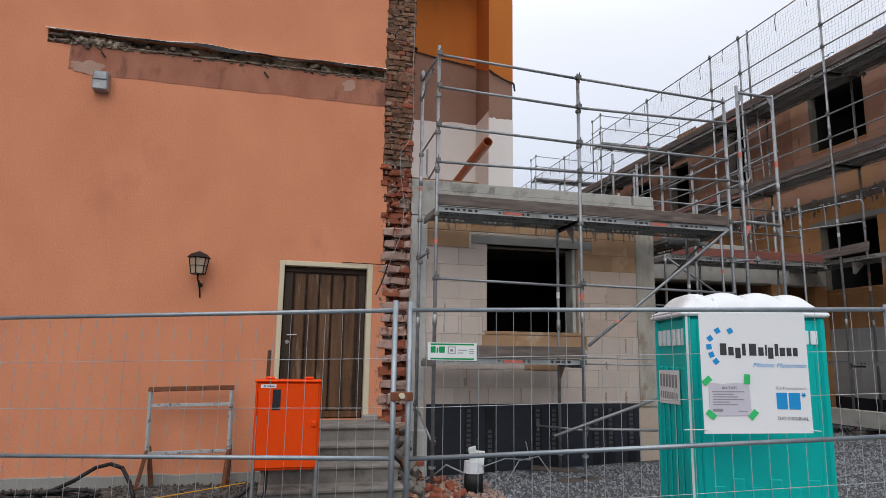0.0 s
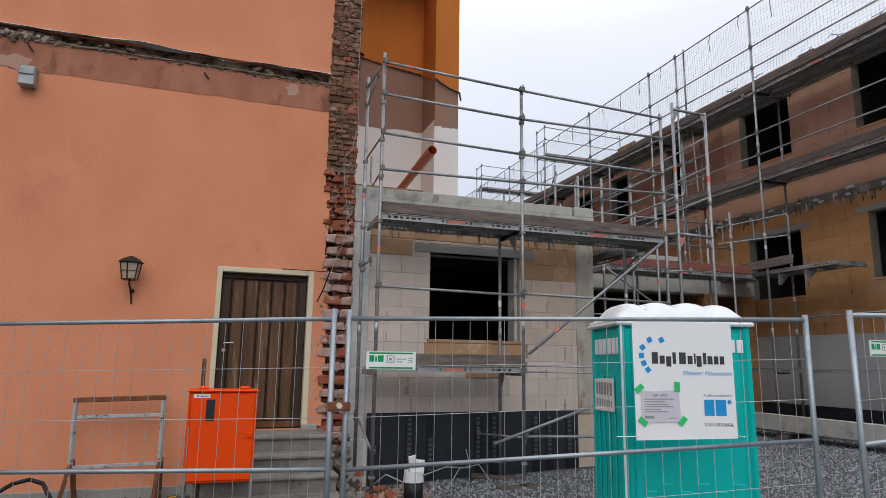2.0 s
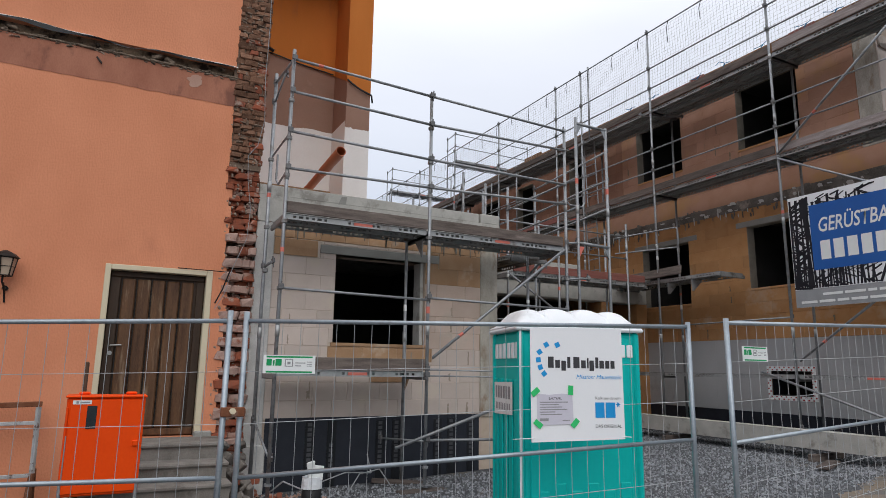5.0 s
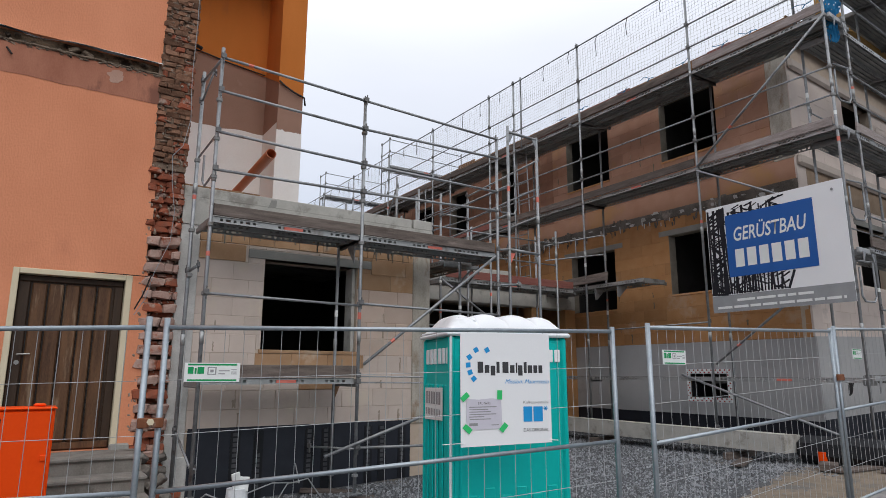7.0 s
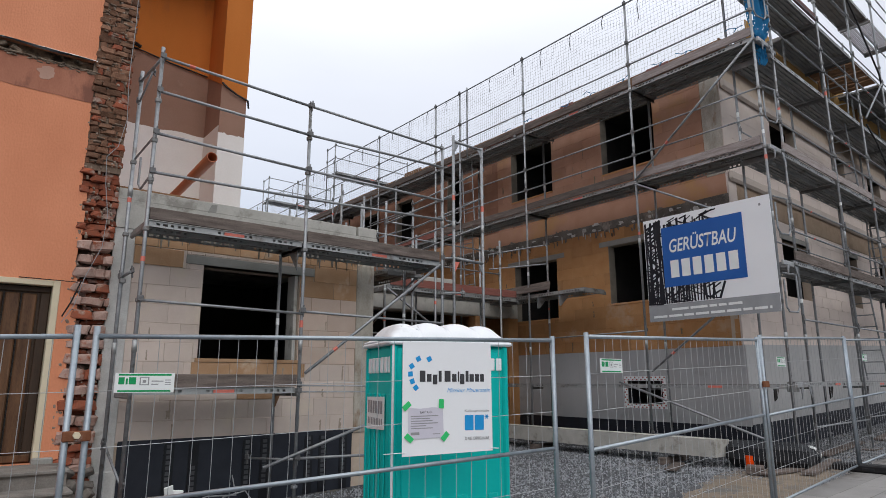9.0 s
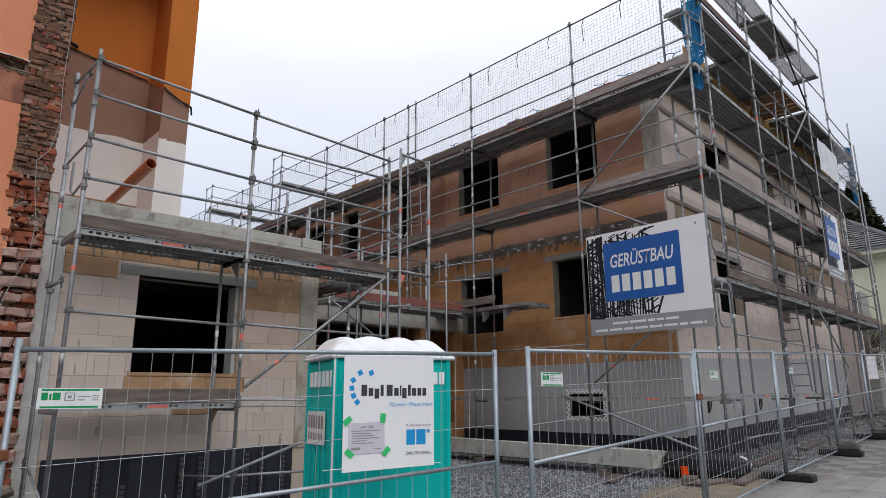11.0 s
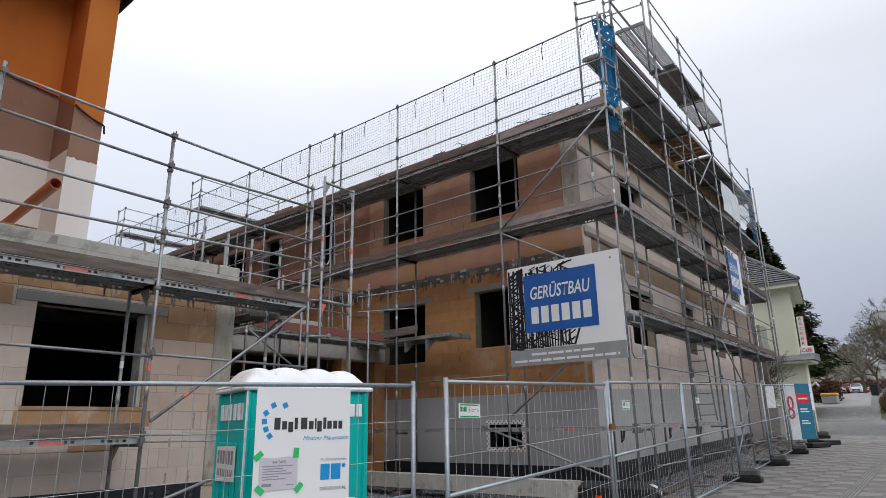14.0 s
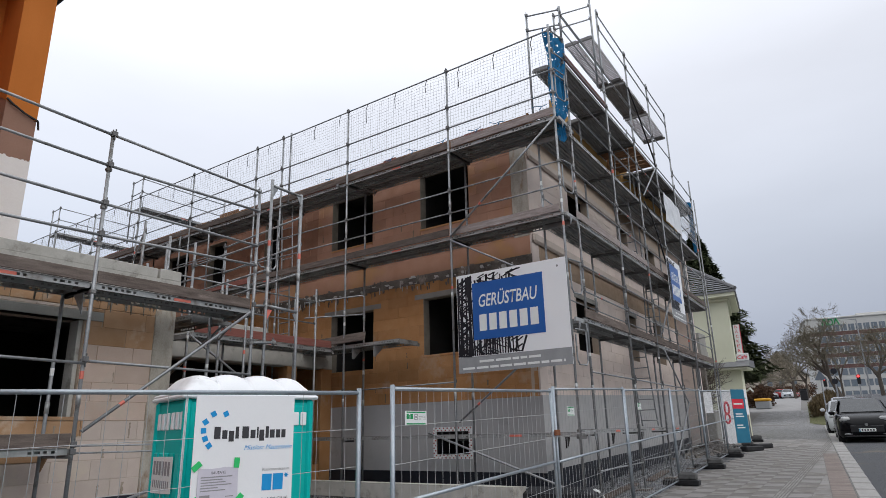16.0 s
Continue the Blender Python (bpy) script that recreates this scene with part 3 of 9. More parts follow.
def build_ground():
    s = Shape()
    xs = [-400, -120, -40, -20, -10] + [x * 0.75 for x in range(-12, 45)] + [36, 40, 46, 54, 64, 80, 100, 125, 150, 220, 400, 900, 2500]
    ys = [-900, -300, -100, -40, -20, -10, -6, -3] + [y * 0.75 for y in range(-2, 26)] + [20.5, 23, 27, 34, 45, 70, 110, 200, 500, 1500]
    ix = {}
    for i, x in enumerate(xs):
        for j, y in enumerate(ys):
            n = 0.018 * noise.noise((x * 0.9, y * 0.9, 0)) if -2 < x < 35 and 4.4 < y < 16 else -0.02
            ix[i, j] = len(s.v)
            s.v.append((x, y, ground_z(x, y) + n))
    for i in range(len(xs) - 1):
        for j in range(len(ys) - 1):
            s.f.append((ix[i, j], ix[i + 1, j], ix[i + 1, j + 1], ix[i, j + 1]))
    part("ground", s, "gravel", None, "dark grey crushed gravel ground of the building site", smooth=True, category="ground", kind="structure")

    s = Shape()                                  # crushed stones lying on the gravel bed
    rnd = random.Random(4)
    for k in range(46000):
        x, y = rnd.uniform(3.0, 13.2), rnd.uniform(4.3, 11.4)
        if x < 4.4 and y > 8.2 or 5.2 < x < 6.6 and 4.1 < y < 5.7 or (x < 7.9 and y > 8.6) or (y < 3.45 + 0.095 * (x - 7) + 1.6 * (0.8 + 0.45 * noise.noise((x * 0.7, 3, 1))) and rnd.random() < 0.82):
            continue
        r = rnd.uniform(0.009, 0.021) * (1.7 if rnd.random() < 0.05 else 1)
        z = ground_z(x, y) + 0.018 * noise.noise((x * 0.9, y * 0.9, 0))
        a = rnd.uniform(0, 6.28)
        vs = [(x + r * rnd.uniform(0.7, 1.3) * math.cos(a + q * 1.57), y + r * rnd.uniform(0.7, 1.3) * math.sin(a + q * 1.57), z - 0.004) for q in range(4)]
        vs += [(x + (p[0] - x) * rnd.uniform(0.3, 0.7), y + (p[1] - y) * rnd.uniform(0.3, 0.7), z + r * rnd.uniform(0.6, 1.1)) for p in vs]
        s.add(vs, [(4, 5, 6, 7), (0, 1, 5, 4), (1, 2, 6, 5), (2, 3, 7, 6), (3, 0, 4, 7)])
    for k in range(15000):
        x = rnd.uniform(11.8, 24.5)
        y = rnd.uniform(3.95 + 0.07 * (x - 13), 5.75 + 0.045 * (x - 14))
        r = rnd.uniform(0.010, 0.024)
        z, a = ground_z(x, y), rnd.uniform(0, 6.28)
        vs = [(x + r * rnd.uniform(0.7, 1.3) * math.cos(a + q * 1.57), y + r * rnd.uniform(0.7, 1.3) * math.sin(a + q * 1.57), z - 0.02) for q in range(4)]
        vs += [(x + (p[0] - x) * rnd.uniform(0.3, 0.7), y + (p[1] - y) * rnd.uniform(0.3, 0.7), z + r * rnd.uniform(0.4, 0.9)) for p in vs]
        s.add(vs, [(4, 5, 6, 7), (0, 1, 5, 4), (1, 2, 6, 5), (2, 3, 7, 6), (3, 0, 4, 7)])
    part("gravel", s, "stone_grey", None, "loose crushed grey stones on the site ground", category="gravel", kind="stuff")

    s = Shape()                                  # trodden soil by the fence
    n = 25
    for i in range(n):
        for j in range(8):
            quad = []
            for a, b in ((i, j), (i + 1, j), (i + 1, j + 1), (i, j + 1)):
                x = 7.0 + a * 0.25
                y0 = 3.45 + 0.095 * (x - 7.0)
                y = y0 + b * 0.22 * (0.55 + 0.45 * noise.noise((x * 0.7, 3, 1)) + 0.25)
                quad.append((x, y, ground_z(x, y) + 0.022 - 0.030 * (b / 8) ** 2 + 0.012 * noise.noise((x * 2, y * 2, 5))))
            s.add(quad, [(0, 1, 2, 3)])
    part("soil_strip", s, "soil", None, "trodden sandy soil strip along the fence", smooth=True, category="soil", kind="structure")

    # road, kerb, bed of the pavement
    s = Shape()
    for k in range(-8, 40):
        a, b = k * 3.0, k * 3.0 + 3.0
        s.add([street_point(a, -9.5, -0.09), street_point(b, -9.5, -0.09), street_point(b, -0.32, -0.09), street_point(a, -0.32, -0.09)], [(0, 1, 2, 3)])
    part("road", s, "asphalt", None, "grey asphalt street beside the pavement", category="road", kind="structure")
    s = Shape()
    for k in range(-12, 44):
        a, b = k * 3.0, k * 3.0 + 3.0
        wid = 4.05
        s.add([street_point(a, 0.0, -0.004), street_point(b, 0.0, -0.004), street_point(b, wid, -0.004), street_point(a, wid, -0.004)], [(0, 1, 2, 3)])
    pav = part("pavement", s, "paving_joint", None, "grey paved footpath with long slabs and grooved strips", category="pavement", kind="structure")
    kerb = thing("kerb", "pale granite kerb along the street", "kerb", kind="structure")
    kb = Shape().box((0.004, -0.34, -0.16), (0.996, 0.0, 0.02), ch=0.02).mesh("kerb_stone", M["kerb"])
    for k in range(-6, 60):
        p = street_point(k, 0)
        m = Matrix.Translation(p) @ Matrix((( STREET.x, SIDE.x, 0), (STREET.y, SIDE.y, 0), (0.037, 0, 1))).to_4x4()
        piece("kerb_stone", kb, kerb, m)
    # brown pavers along the kerb, as far as the driveway
    brick_rim = Shape()
    rnd = random.Random(8)
    a = -4.0
    while a < 9.3:
        lift = rnd.uniform(0.0, 0.003)
        brick_rim.add([street_point(a + 0.003, 0.016, lift + 0.005), street_point(a + 0.112, 0.016, lift + 0.005), street_point(a + 0.112, 0.375, lift + 0.005), street_point(a + 0.003, 0.375, lift + 0.005)], [(0, 1, 2, 3)])
        a += 0.115
    part("kerb_paver", brick_rim, "brown_paver", pav, "reddish-brown narrow pavers along the kerb", kind="stuff")
    # rows of slabs parallel to the building, cut off along the kerb, with one grooved guiding strip
    run = Vector((1, 0.03)).normalized()
    across = Vector((-run.y, run.x))

    def on_path(u, v, lift):
        p = run * u + across * v
        return Vector((p.x, p.y, ground_z(p.x, p.y) + lift))

    def kerb_way(p):
        """Distance from the kerb's edge, less the strip of brown pavers."""
        w = (Vector((p.x, p.y)) - KERB_A).dot(SIDE)
        s = (Vector((p.x, p.y)) - KERB_A).dot(STREET)
        return w - (0.385 if s < 9.3 else 0.015), 4.03 - w

    def clipped(poly, side):
        keep = []
        for p, q in zip(poly, poly[1:] + poly[:1]):
            dp, dq = kerb_way(p)[side], kerb_way(q)[side]
            if dp >= 0:
                keep.append(p)
            if (dp >= 0) != (dq >= 0):
                keep.append(p.lerp(q, dp / (dp - dq)))
        return keep

    far, mesh_cache, count = Shape(), {}, 0
    rows = [(1.46 - 0.37 * k, 0.36) for k in range(1, 10)] + [(1.46, 0.22)] + [(1.69 + 0.37 * k, 0.36) for k in range(9)]
    for r, (v0, d) in enumerate(rows):
        length = 0.28 if d < 0.3 else 0.74
        u = -8.0 + 0.37 * (r % 2)
        while u < 32.6:
            lift = rnd.uniform(-0.002, 0.003) + 0.004
            strips = [(v0 + 0.012 + q * 0.052, 0.034) for q in range(4)] if d < 0.3 else [(v0, d)]
            for va, dv in strips:
                poly = [on_path(u + 0.004, va, lift), on_path(u + length - 0.004, va, lift), on_path(u + length - 0.004, va + dv, lift), on_path(u + 0.004, va + dv, lift)]
                inside = all(min(kerb_way(p)) > 0 for p in poly)
                if inside and d > 0.3 and 14 < u < 28 and count < 290:
                    if length not in mesh_cache:
                        mesh_cache[length] = Shape().box((0.004, 0, -0.03), (length - 0.004, d, 0.0), ch=0.005).mesh("paving_slab", M["paving"])
                    piece("paving_slab", mesh_cache[length], pav, Matrix.Translation(on_path(u, va, lift)) @ Matrix(((run.x, across.x, 0), (run.y, across.y, 0), (0.037, 0, 1))).to_4x4())
                    count += 1
                    continue
                if not inside:
                    poly = clipped(poly, 0)
                    poly = clipped(poly, 1) if len(poly) > 2 else poly
                if len(poly) > 2:
                    far.add(poly, [tuple(range(len(poly)))])
            u += length
    part("paving_rest", far, "paving", pav, kind="stuff")
    # small setts of the driveway, and the smooth path beyond it
    setts = Shape()
    row, a = 0, 16.7
    while a < 43.0:
        ln = 0.15 if a < 28 else 0.24
        w, row = 0.02 + 0.07 * (row % 2), row + 1
        lim = 4.0 + max(0.0, a - 27) * 0.22
        while w < lim:
            lift = 0.003 + rnd.uniform(0, 0.006)
            j = rnd.uniform(-0.008, 0.008)
            setts.add([street_point(a + 0.008, w + j, lift), street_point(a + ln - 0.008, w - j, lift), street_point(a + ln - 0.008, w + ln - 0.014, lift), street_point(a + 0.008, w + ln - 0.014, lift)], [(0, 1, 2, 3)])
            w += ln
        a += ln
    part("driveway_setts", setts, "apron_sett", pav, "small worn grey setts of a driveway", kind="stuff")
    bed = Shape().add([street_point(27, 3.9, -0.003), street_point(43.2, 3.9, -0.003), street_point(43.2, 7.6, -0.003)], [(0, 1, 2)])
    part("driveway_bed", bed, "paving_joint", pav)
    path = Shape()
    for k in range(12):
        a, b = 43.05 + k * 4, 47.05 + k * 4
        path.add([street_point(a, 1.2, 0.012), street_point(b, 1.2, 0.012), street_point(b, 5.2, 0.012), street_point(a, 5.2, 0.012)], [(0, 1, 2, 3)])
    part("far_path", path, "smooth_path", pav, "smooth pale footpath beyond the driveway")


build_ground()


# ---- block walls ----
def block_wall(parent, origin, ux, normal, width, z0, z1, holes, mat, bw, bh, seed, cap, proud=0.012, joint=0.006, name="block"):
    """Courses of single blocks on a bed; holes are (u0, u1, z0, z1). Blocks past cap are joined."""
    rnd = random.Random(seed)
    rest, cache, count = Shape(), {}, 0
    ux, nz = Vector(ux), Vector(normal)
    z, row = z0, 0
    while z < z1 - 0.02:
        h = min(bh, z1 - z)
        u = -bw * (0.5 if row % 2 else 0.0) - rnd.uniform(0, 0.1)
        while u < width:
            a, b = max(u, 0.0), min(u + bw, width)
            u += bw
            if b - a < 0.03:
                continue
            spans = [(a, b, z, z + h)]
            for h0, h1, v0, v1 in holes:
                nxt = []
                for p, q, r, t in spans:
                    if q <= h0 or p >= h1 or t <= v0 + 0.01 or r >= v1 - 0.01:
                        nxt.append((p, q, r, t))
                        continue
                    if p < h0:
                        nxt.append((p, h0, r, t))
                    if q > h1:
                        nxt.append((h1, q, r, t))
                    if r < v0 - 0.02:
                        nxt.append((max(p, h0), min(q, h1), r, v0))
                    if t > v1 + 0.02:
                        nxt.append((max(p, h0), min(q, h1), v1, t))
                spans = nxt
            for p, q, r, t in spans:
                if q - p < 0.02:
                    continue
                key = (round(q - p, 2), round(t - r, 2))
                out = rnd.uniform(-0.003, 0.004)
                o = Vector(origin) + ux * p + nz * out + Vector((0, 0, r))
                m = plane_pose(o, ux, nz)
                if count < cap:
                    if key not in cache:
                        cache[key] = Shape().box((joint / 2, joint / 2, -0.06), (key[0] - joint / 2, key[1] - joint / 2, proud), ch=0.0035).mesh(name, M[mat])
                    piece(name, cache[key], parent, m)
                    count += 1
                else:
                    rest.box((joint / 2, joint / 2, -0.06), (q - p - joint / 2, t - r - joint / 2, proud), m)
        z += bh
        row += 1
    if rest.v:
        part(name + "_rest", rest, mat, parent, kind="stuff")


def slab_wall(parent, name, origin, ux, normal, width, z0, z1, thick, holes, mat, label=""):
    """One connected wall body with openings that go through it."""
    m = plane_pose(origin, ux, normal)
    us = sorted({0.0, width, *[h[0] for h in holes], *[h[1] for h in holes]})
    zs = sorted({z0, z1, *[h[2] for h in holes], *[h[3] for h in holes]})
    nu, nz = len(us) - 1, len(zs) - 1
    solid = lambda i, j: 0 <= i < nu and 0 <= j < nz and not any(h[0] < (us[i] + us[i + 1]) / 2 < h[1] and h[2] < (zs[j] + zs[j + 1]) / 2 < h[3] for h in holes)
    s, ids = Shape(), {}

    def vert(i, j, k):
        if (i, j, k) not in ids:
            ids[i, j, k] = len(s.v)
            s.v.append(tuple(m @ Vector((us[i], zs[j], -thick * k))))
        return ids[i, j, k]

    for i in range(nu):
        for j in range(nz):
            if not solid(i, j):
                continue
            for k in (0, 1):
                s.f.append((vert(i, j, k), vert(i + 1, j, k), vert(i + 1, j + 1, k), vert(i, j + 1, k)))
            for di, dj, e in ((-1, 0, ((i, j), (i, j + 1))), (1, 0, ((i + 1, j), (i + 1, j + 1))), (0, -1, ((i, j), (i + 1, j))), (0, 1, ((i, j + 1), (i + 1, j + 1)))):
                if not solid(i + di, j + dj):
                    s.f.append((vert(*e[0], 0), vert(*e[1], 0), vert(*e[1], 1), vert(*e[0], 1)))
    return part(name, s, mat, parent, label)


def joint_smears(parent, origin, ux, normal, width, z0, z1, holes, count, seed, mat="smear_mortar"):
    """Smeared glue mortar over upright joints, each blot with its own ragged outline."""
    rnd = random.Random(seed)
    s = Shape()
    for k in range(count):
        u = rnd.randint(1, int(width / 0.31)) * 0.31 + rnd.uniform(-0.04, 0.04)
        z = z0 + rnd.randint(0, int((z1 - z0) / 0.249) - 1) * 0.249
        if any(a - 0.08 < u < b + 0.08 and c - 0.28 < z < d + 0.05 for a, b, c, d in holes):
            continue
        w, hgt = rnd.uniform(0.010, 0.026), rnd.uniform(0.10, 0.25)
        left = [(-w * rnd.uniform(0.15, 1.0), hgt * q / 7) for q in range(8)]
        right = [(w * rnd.uniform(0.15, 1.0), hgt * q / 7) for q in range(7, -1, -1)]
        pts = left + right
        s.prism(pts, plane_pose(Vector(origin) + Vector(ux) * u + Vector(normal) * 0.0055 + Vector((0, 0, z)), ux, normal), 0.004)
    part("joint_smear", s, mat, parent, kind="stuff")


# ---- old orange house ----
WALL_Y = 8.65


def wavy(x, seed, amp):
    return amp * noise.noise((x * 2.3, seed, 0.0)) + 0.5 * amp * noise.noise((x * 7.1, seed, 3.0))


def build_old_house():
    h = thing("old_house", "old orange rendered house with torn-off roof scar and brick edge", "house")
    y0, y1, e = WALL_Y, 9.05, 3.42
    wall = slab_wall(h, "wall", (-9, y0, 0), (1, 0, 0), (0, -1, 0), 9 + e, -0.2, 12, 0.4, [(8.0, 9 + e, 5.555, 5.745), (11.08, 12.32, 0.77, 2.85)], "orange_render", "orange rough-rendered wall")
    part("joint_bed", Shape().box((-1.0, y0 + 0.09, 5.5), (e, y1 - 0.01, 5.8)), "joint_beige", h)
    s = Shape()                                  # torn render edge along the brick
    z, rnd = 0.8, random.Random(3)
    while z < 11.5:
        d = rnd.uniform(0.04, 0.16)
        if not 5.1 < z < 5.75:
            w = (0.025 if z < 4.4 else 0.005) + (0.05 if z < 4.4 else 0.012) * rnd.random() + (0.04 if z < 2.9 else 0) - (0.05 if 3.9 < z < 4.4 else 0)
            s.box((e - 0.02, y0 - 0.004, z), (e + max(w, 0.002), y0 + 0.03, z + d))
        z += d
    part("torn_render", s, "orange_render", wall, kind="stuff")
    # plinth
    s = Shape()
    for i in range(45):
        x = -9.0 + i * 0.25
        zt = 0.13 + wavy(x, 2, 0.03)
        s.v += [(x, y0 - 0.035, -0.2), (x, y0 - 0.035, zt), (x, y0 - 0.001, zt + 0.008)]
    s.f = [q for i in range(44) for q in ((3 * i, 3 * i + 3, 3 * i + 4, 3 * i + 1), (3 * i + 1, 3 * i + 4, 3 * i + 5, 3 * i + 2))] + [(132, 133, 134)]
    part("plinth", s, "concrete", h, "pale worn concrete plinth")
    # scar band
    s = Shape()
    n = 70
    for i in range(n):
        xa, xb = -0.72 + i * (4.15 / n), -0.72 + (i + 1) * (4.15 / n)
        la, lb = 5.17 + wavy(xa, 5, 0.018), 5.17 + wavy(xb, 5, 0.018)
        if i < 3:
            la = lb = 5.22
        s.add([(xa, y0 - 0.005, la), (xb, y0 - 0.005, lb), (xb, y0 - 0.005, 5.57), (xa, y0 - 0.005, 5.57)], [(0, 1, 2, 3)])
    part("roof_scar", s, "scar_render", wall, "brown scar of a removed roof")
    for cx, cz, w, d, sd in ((-0.50, 5.27, 0.42, 0.17, 1), (2.90, 5.43, 0.20, 0.16, 2)):
        rnd = random.Random(sd)
        rr = [1 + 0.55 * noise.noise((math.cos(k * 0.2244) * 1.6, math.sin(k * 0.2244) * 1.6, sd * 3.1)) + rnd.uniform(-0.05, 0.05) for k in range(28)]
        pts = [(w / 2 * math.cos(k * 0.2244) * rr[k], d / 2 * math.sin(k * 0.2244) * rr[k]) for k in range(28)]
        part("pale_patch", Shape().prism(pts, plane_pose((cx, y0 - 0.0055, cz), (1, 0, 0), (0, -1, 0)), 0.003), "pale_patch", wall)
    # hollow joint with rubble, sheet-metal flashing over it
    s = Shape()
    rnd = random.Random(12)
    grey = Shape()
    for k in range(190):                          # rough broken lower lip of the joint
        x, w = rnd.uniform(-0.98, 3.42), rnd.uniform(0.010, 0.034)
        grey.box((-w, -0.02, -w * 0.3), (w, 0.02, w * 0.3), pose(x, y0 + rnd.uniform(-0.012, 0.03), 5.565 + rnd.gauss(0, 0.014), rnd.uniform(-30, 30), rnd.uniform(-25, 25), rnd.uniform(-30, 30)), w * 0.15)
    for k in range(46):                           # clump of grey mineral wool at the far end
        x, w = rnd.gauss(-0.42, 0.14), rnd.uniform(0.015, 0.035)
        grey.box((-w, -w, -w), (w, w, w), pose(x, y0 - 0.005 + rnd.uniform(-0.02, 0.03), 5.60 + rnd.gauss(0, 0.028), rnd.uniform(0, 90), rnd.uniform(0, 90), rnd.uniform(0, 90)), w * 0.4)
    part("broken_lip", grey, "lip_rubble", wall, "grey broken mortar and wool in the joint", kind="stuff")
    felt = Shape()                                # black roofing felt drooping out under the flashing
    for i in range(60):
        quad = []
        for a, b in ((i, 0), (i + 1, 0), (i + 1, 1), (i, 1)):
            x = -0.9 + a * 0.0713
            hang = 0.018 + 0.035 * max(0.0, noise.noise((x * 1.6, 7, 0))) + 0.05 * math.exp(-((x - 1.15) / 0.3) ** 2) * b
            quad.append((x, y0 - 0.045 - 0.02 * noise.noise((x * 2.1, b, 3)), 5.735 + wavy(x, 9, 0.012) + 0.035 * math.exp(-((x - 0.9) / 0.3) ** 2) - 0.035 * math.exp(-((x - 2.05) / 0.25) ** 2) - hang * b))
        felt.add(quad, [(0, 1, 2, 3)])
    part("felt_edge", felt, "bitumen_dark", wall, "torn black roofing felt")
    for k in range(120):
        x = rnd.uniform(-0.98, 3.42) if k < 85 else rnd.uniform(-0.98, -0.2)
        w, d = rnd.uniform(0.03, 0.16), rnd.uniform(0.02, 0.06)
        z = rnd.uniform(5.555, 5.60 if rnd.random() < 0.8 and k < 85 else 5.70)
        m = Matrix.Translation((x, y0 + 0.055, z)) @ pose(0, 0, 0, rnd.uniform(-20, 20), rnd.uniform(-25, 25), rnd.uniform(-20, 20))
        s.box((-w / 2, -0.05, -d / 2), (w / 2, 0.05, d / 2), m, 0.012)
    # flat dark half-discs drawn as the shade in small hollows of the joint
    for k in range(17):
        x, r = -0.35 + k * 0.225 + rnd.uniform(-0.05, 0.05), rnd.uniform(0.022, 0.042)
        part("hollow_shade", Shape().prism([(r * 1.25 * math.cos(a * math.pi / 8), r * math.sin(a * math.pi / 8)) for a in range(9)], plane_pose((x, y0 + 0.086, 5.60), (1, 0, 0), (0, -1, 0)), 0.004), "hole", wall)
    part("rubble_joint", s, "joint_rubble", wall, "dark broken mortar joint", kind="stuff")
    s = Shape()
    for i in range(74):
        xa, xb = -1.02 + i * 0.0602, -1.02 + (i + 1) * 0.0602
        row = []
        for x in (xa, xb):
            dip = 0.045 * math.exp(-((x - 0.75) / 0.28) ** 2) * 0.5 - 0.05 * math.exp(-((x - 2.05) / 0.25) ** 2) + 0.02 * math.exp(-((x - 1.0) / 0.2) ** 2)
            zt = 5.755 + wavy(x, 9, 0.012) + dip
            out = 0.035 + wavy(x, 11, 0.02)
            row.append([(x, y0 - 0.003, zt + 0.004), (x, y0 - out, zt - 0.012), (x, y0 - out - 0.004, zt - 0.024)])
        a, b = row
        s.add(a + b, [(0, 3, 4, 1), (1, 4, 5, 2)])
    part("flashing", s, "white_render", wall, "bent pale sheet-metal flashing")
    s = Shape()
    x = -0.9
    rnd = random.Random(5)
    while x < 3.4:
        w = rnd.uniform(0.1, 0.22)
        s.tube((x, y0 - 0.02, 5.585 + rnd.uniform(-0.008, 0.008)), (x + w, y0 - 0.02, 5.585 + rnd.uniform(-0.008, 0.008)), rnd.uniform(0.006, 0.016), 6)
        x += w
    part("mortar_edge", s, "joint_rubble", wall, kind="stuff")
    for x, z, a in ((-0.35, 5.44, 25), (1.72, 5.42, 35)):
        s = Shape().tube((x, y0 - 0.01, z + 0.06), (x + 0.06, y0 - 0.05, z - 0.03), 0.012, 6)
        part("rusty_hook", s, "black_iron", h)
    # brick edge of the demolished part: body, then single bricks
    pier = part("brick_pier", Shape().box((3.40, y0 + 0.19, 0.0), (3.85, y1, 4.3)).box((3.40, y0 + 0.022, 4.3), (3.845, y1, 12)), "mortar", h, "torn-open brick edge of the demolished wall")
    rnd = random.Random(21)
    meshes = {}
    for mat in ("brick", "mortar_brick", "dark_stone"):
        meshes[mat] = []
        for k in range(6):
            sh = Shape().box((-0.5, -0.5, -0.5), (0.5, 0.5, 0.5), ch=0.12)
            jit = 0.11
            sh.v = [tuple(c + rnd.uniform(-jit, jit) for c in p) for p in sh.v]
            meshes[mat].append(sh.mesh("brick", M[mat]))
    z, count, row = 0.05, 0, 0
